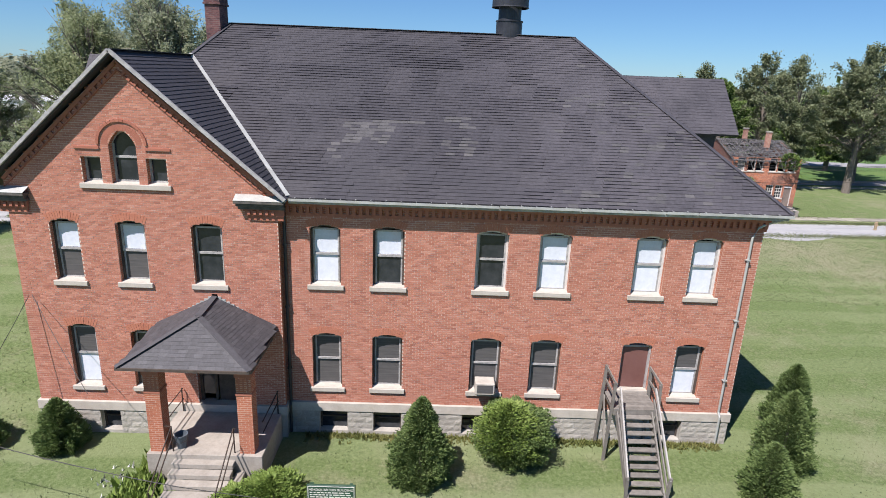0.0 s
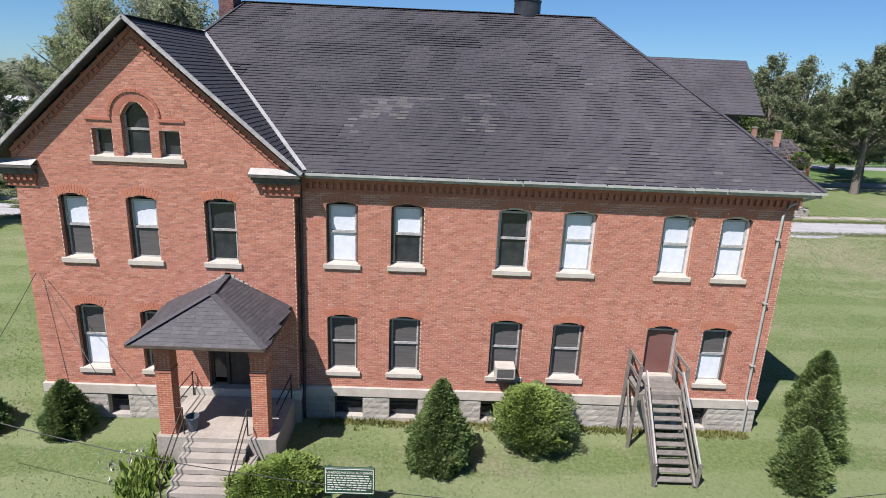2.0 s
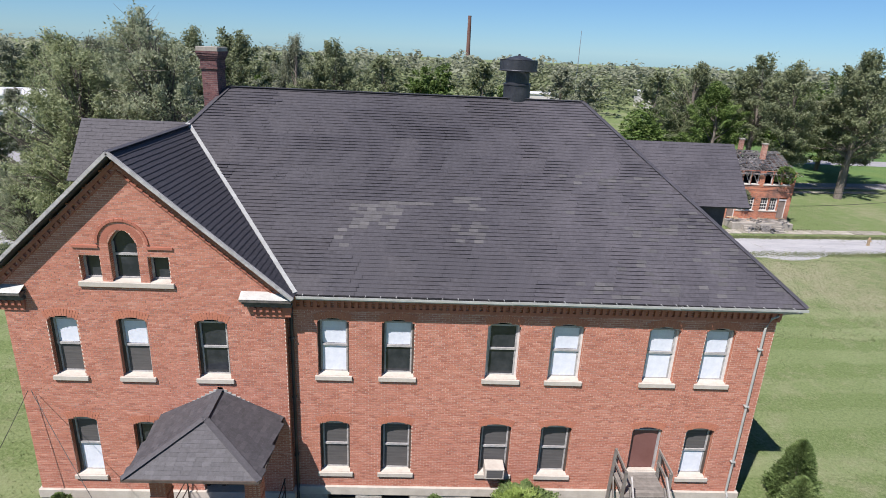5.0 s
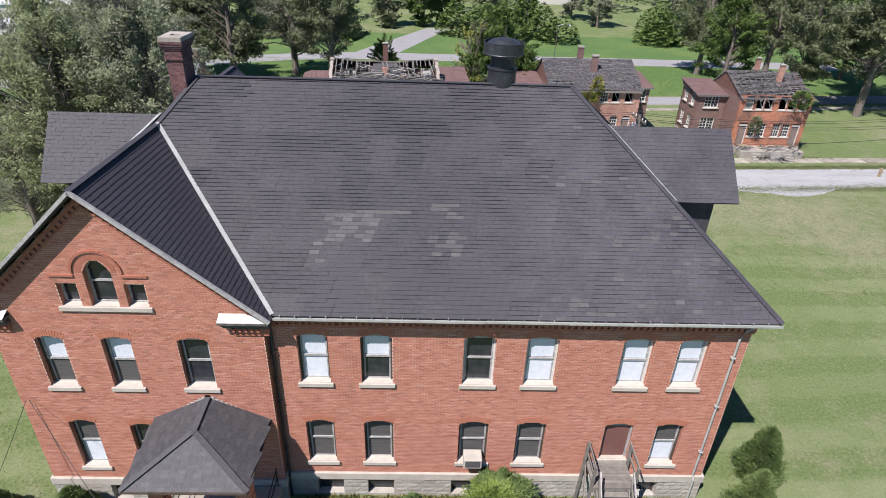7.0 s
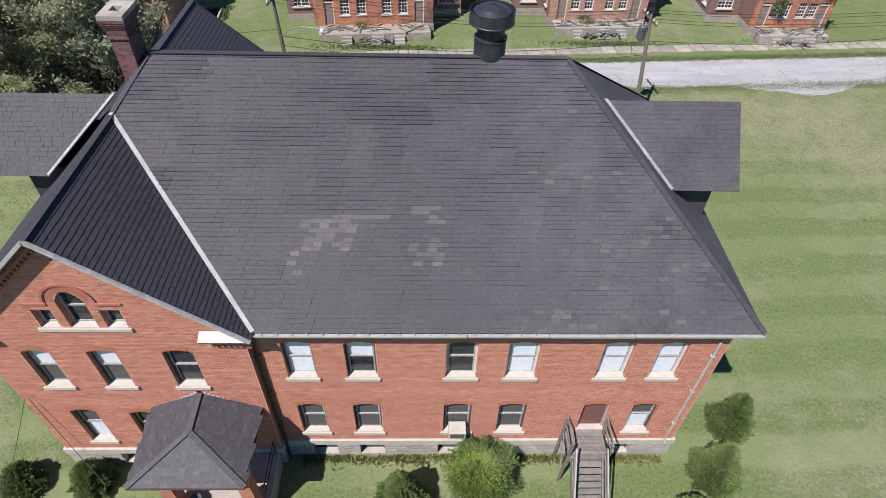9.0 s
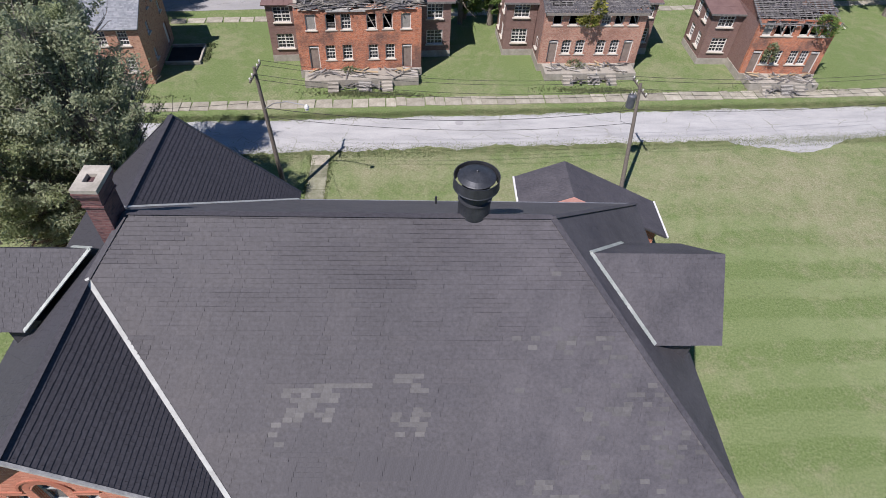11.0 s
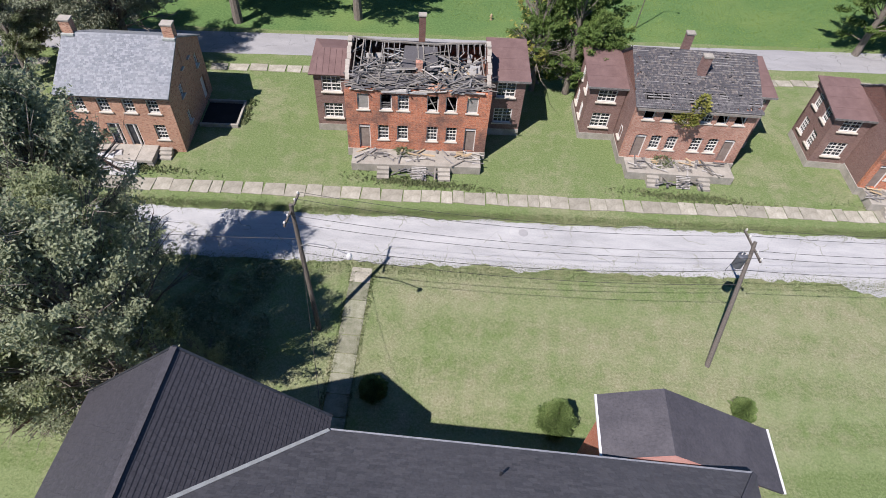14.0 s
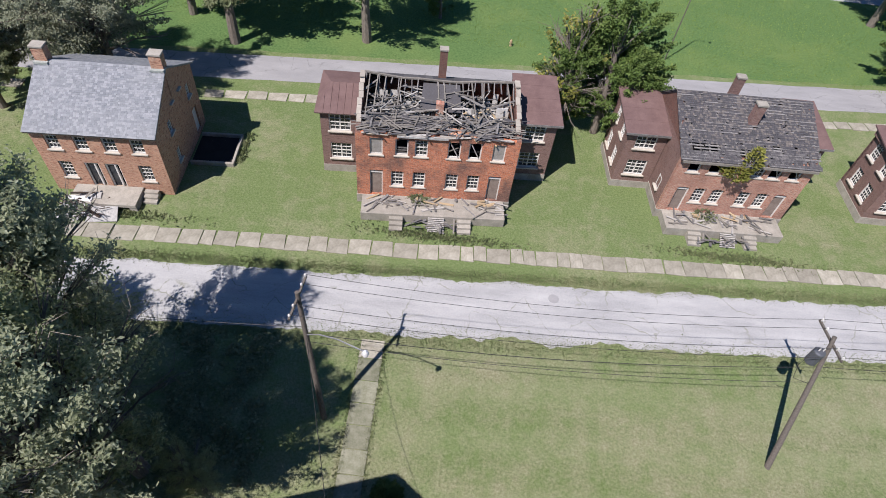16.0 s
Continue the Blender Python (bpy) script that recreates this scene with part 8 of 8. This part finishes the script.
woods("thicket", "dense green thicket beyond the far road", 42000, thick, 0.38, M_LEAF_MAPLE, 5)
hedge = [(-44 + wr.uniform(-6, 4), 60 + wr.uniform(-8, 20), wr.uniform(1.5, 3), wr.uniform(2, 4.5)) for _ in range(16)]
woods("thicket", "undergrowth beneath the trees beside the slate-roofed house", 20000, hedge, 0.22, M_LEAF_ELM, 6)
under = [(wr.uniform(-17, -11.5), wr.uniform(35, 43), wr.uniform(0.4, 1.0), wr.uniform(0.15, 0.6)) for _ in range(50)]
woods("undergrowth", "low green undergrowth in the shade of the trees", 6000, under, 0.10, M_LEAF_ELM, 7)

# ---- face brickwork of the main building ----
def brick_piece_material(name, single):
    m = Mat(name, 0.88)
    co = m.n("NewGeometry").outputs["Position"]
    pick = m.rand() if single else m.island()
    col = m.ramp(pick, [(0.0, (0.305, 0.124, 0.087)), (0.14, (0.372, 0.153, 0.104)), (0.5, (0.418, 0.180, 0.124)), (0.86, (0.445, 0.198, 0.139)), (1.0, (0.495, 0.245, 0.178))])
    big = m.noise(co, 0.35, 5)
    col = m.mix(m.math("MULTIPLY", m.ramp(big, [(0.48, (0, 0, 0)), (0.75, (1, 1, 1))]), 0.25), col, (0.29, 0.110, 0.072))
    bloom = m.noise(m.scaled(co, 1, 1, 2.2), 0.8, 6, 0.7)
    col = m.mix(m.math("MULTIPLY", m.ramp(bloom, [(0.5, (0, 0, 0)), (0.78, (1, 1, 1))]), 0.25), col, (0.52, 0.27, 0.19))
    fine = m.noise(co, 35, 4, 0.7)
    col = m.mix(m.math("MULTIPLY", fine, 0.22), col, (0.30, 0.125, 0.085))
    m.color(col)
    return m.bump(fine, 0.4, 0.004).m


M_BRICK_FACE = brick_piece_material("red_face_brick", False)
M_BRICK_ONE = brick_piece_material("red_face_brick_single", True)
M_MORTAR = plain_material("pink_grey_mortar", (0.52, 0.40, 0.33), (0.64, 0.51, 0.43), 3.0, 0.95)
BL, BH, JT = 0.203, 0.0600, 0.012


def course_spans(x0, x1, z, holes):
    """The stretches of one course that openings leave free."""
    spans = [(x0, x1)]
    for xa, xb, za, zb, rise in holes:
        if not za - BH < z < zb:
            continue
        mid, half = (xa + xb) / 2, (xb - xa) / 2
        zt = z + BH / 2
        if rise and zt > zb - rise:
            half *= math.sqrt(max(0.0, 1 - (zt - zb + rise) / rise))
        out = []
        for a, b in spans:
            if mid + half <= a or mid - half >= b:
                out.append((a, b))
            else:
                if mid - half > a:
                    out.append((a, mid - half))
                if mid + half < b:
                    out.append((mid + half, b))
        spans = out
    return spans


def lay_bricks(parent, x0, x1, z0, z1, y, holes, top, single):
    r = random.Random(int(abs(x0) * 10))
    vs, fs, alone = [], [], 0
    me = bpy.data.meshes.new("brick")
    me.from_pydata([(0, 0, 0), (BL, 0, 0), (BL, 0, BH), (0, 0, BH), (0, 0.006, 0), (BL, 0.006, 0), (BL, 0.006, BH), (0, 0.006, BH)], [], [(0, 1, 2, 3), (1, 5, 6, 2), (4, 0, 3, 7), (3, 2, 6, 7), (0, 4, 5, 1)])
    me.materials.append(M_BRICK_ONE)
    row, z = 0, z0
    while z + BH < z1:
        for a, b in course_spans(x0, x1, z, holes):
            x = x0 - (BL + JT) * (0.5 if row % 2 else 0.0)
            while x < b:
                p, q = max(a, x), min(b, x + BL)
                x += BL + JT
                if q - p < 0.03 or z + BH > top((p + q) / 2):
                    continue
                yy = y - 0.006 + r.uniform(-0.0012, 0.0012)
                if single(p, z) and q - p > BL - 1e-4 and alone < 299:
                    ob = new("brick", me)
                    ob.parent = parent
                    ob.location = (p, yy, z)
                    alone += 1
                    continue
                k = len(vs)
                j = r.uniform(-0.0015, 0.0015)
                vs += [(p, yy, z + j), (q, yy, z + j), (q, yy, z + BH + j), (p, yy, z + BH + j), (p, y, z + j), (q, y, z + j), (q, y, z + BH + j), (p, y, z + BH + j)]
                fs += [(k, k + 1, k + 2, k + 3), (k + 1, k + 5, k + 6, k + 2), (k + 4, k, k + 3, k + 7), (k + 3, k + 2, k + 6, k + 7), (k, k + 4, k + 5, k + 1)]
        z += BH + JT
        row += 1
    face = bpy.data.meshes.new("bricks")
    face.from_pydata(vs, [], fs)
    face.materials.append(M_BRICK_FACE)
    ob = new("bricks", face)
    ob.parent = parent
    ob["kind"] = "stuff"


bm = bmesh.new()
wall(bm, GX1 + 0.002, XR - 0.002, 1.262, 8.10, FY - 0.002, FY + 0.01, [(a + 0.001, b - 0.001, c, d, e) for a, b, c, d, e in holes_front])
part("mortar_bed", bm, M_MORTAR, hq)
lay_bricks(front_wall, GX1 + 0.004, XR, 1.27, 8.10, FY - 0.002, holes_front, lambda x: 99, lambda x, z: 4.75 < x < 6.1 and z < 7.0)
bm = bmesh.new()
wall(bm, GX0 + 0.002, GX1 - 0.002, 1.262, 8.7, GY - 0.002, GY + 0.01, [(a + 0.001, b - 0.001, c, d, e) for a, b, c, d, e in holes_gable if c < 8.7])
wall(bm, -11.7, -8.0, 8.7, gtop, GY - 0.002, GY + 0.01, [(a + 0.001, b - 0.001, c, d, e) for a, b, c, d, e in holes_gable if c > 8.7])
poly(bm, (GX0, GY - 0.002, 8.7), (-11.7, GY - 0.002, 8.7), (-11.7, GY - 0.002, rake(-11.7)), (GX0, GY - 0.002, max(8.7, rake(GX0))))
poly(bm, (-8.0, GY - 0.002, 8.7), (GX1, GY - 0.002, 8.7), (GX1, GY - 0.002, max(8.7, rake(GX1))), (-8.0, GY - 0.002, rake(-8.0)))
poly(bm, (-11.7, GY - 0.002, gtop), (-8.0, GY - 0.002, gtop), (-8.0, GY - 0.002, rake(-8.0)), (GA, GY - 0.002, rake(GA)), (-11.7, GY - 0.002, rake(-11.7)))
part("mortar_bed", bm, M_MORTAR, hq)
lay_bricks(gable_wall, GX0, GX1, 1.27, GRZ, GY - 0.002, holes_gable, lambda x: rake(x) if rake(x) > 8.7 else 8.7, lambda x, z: False)
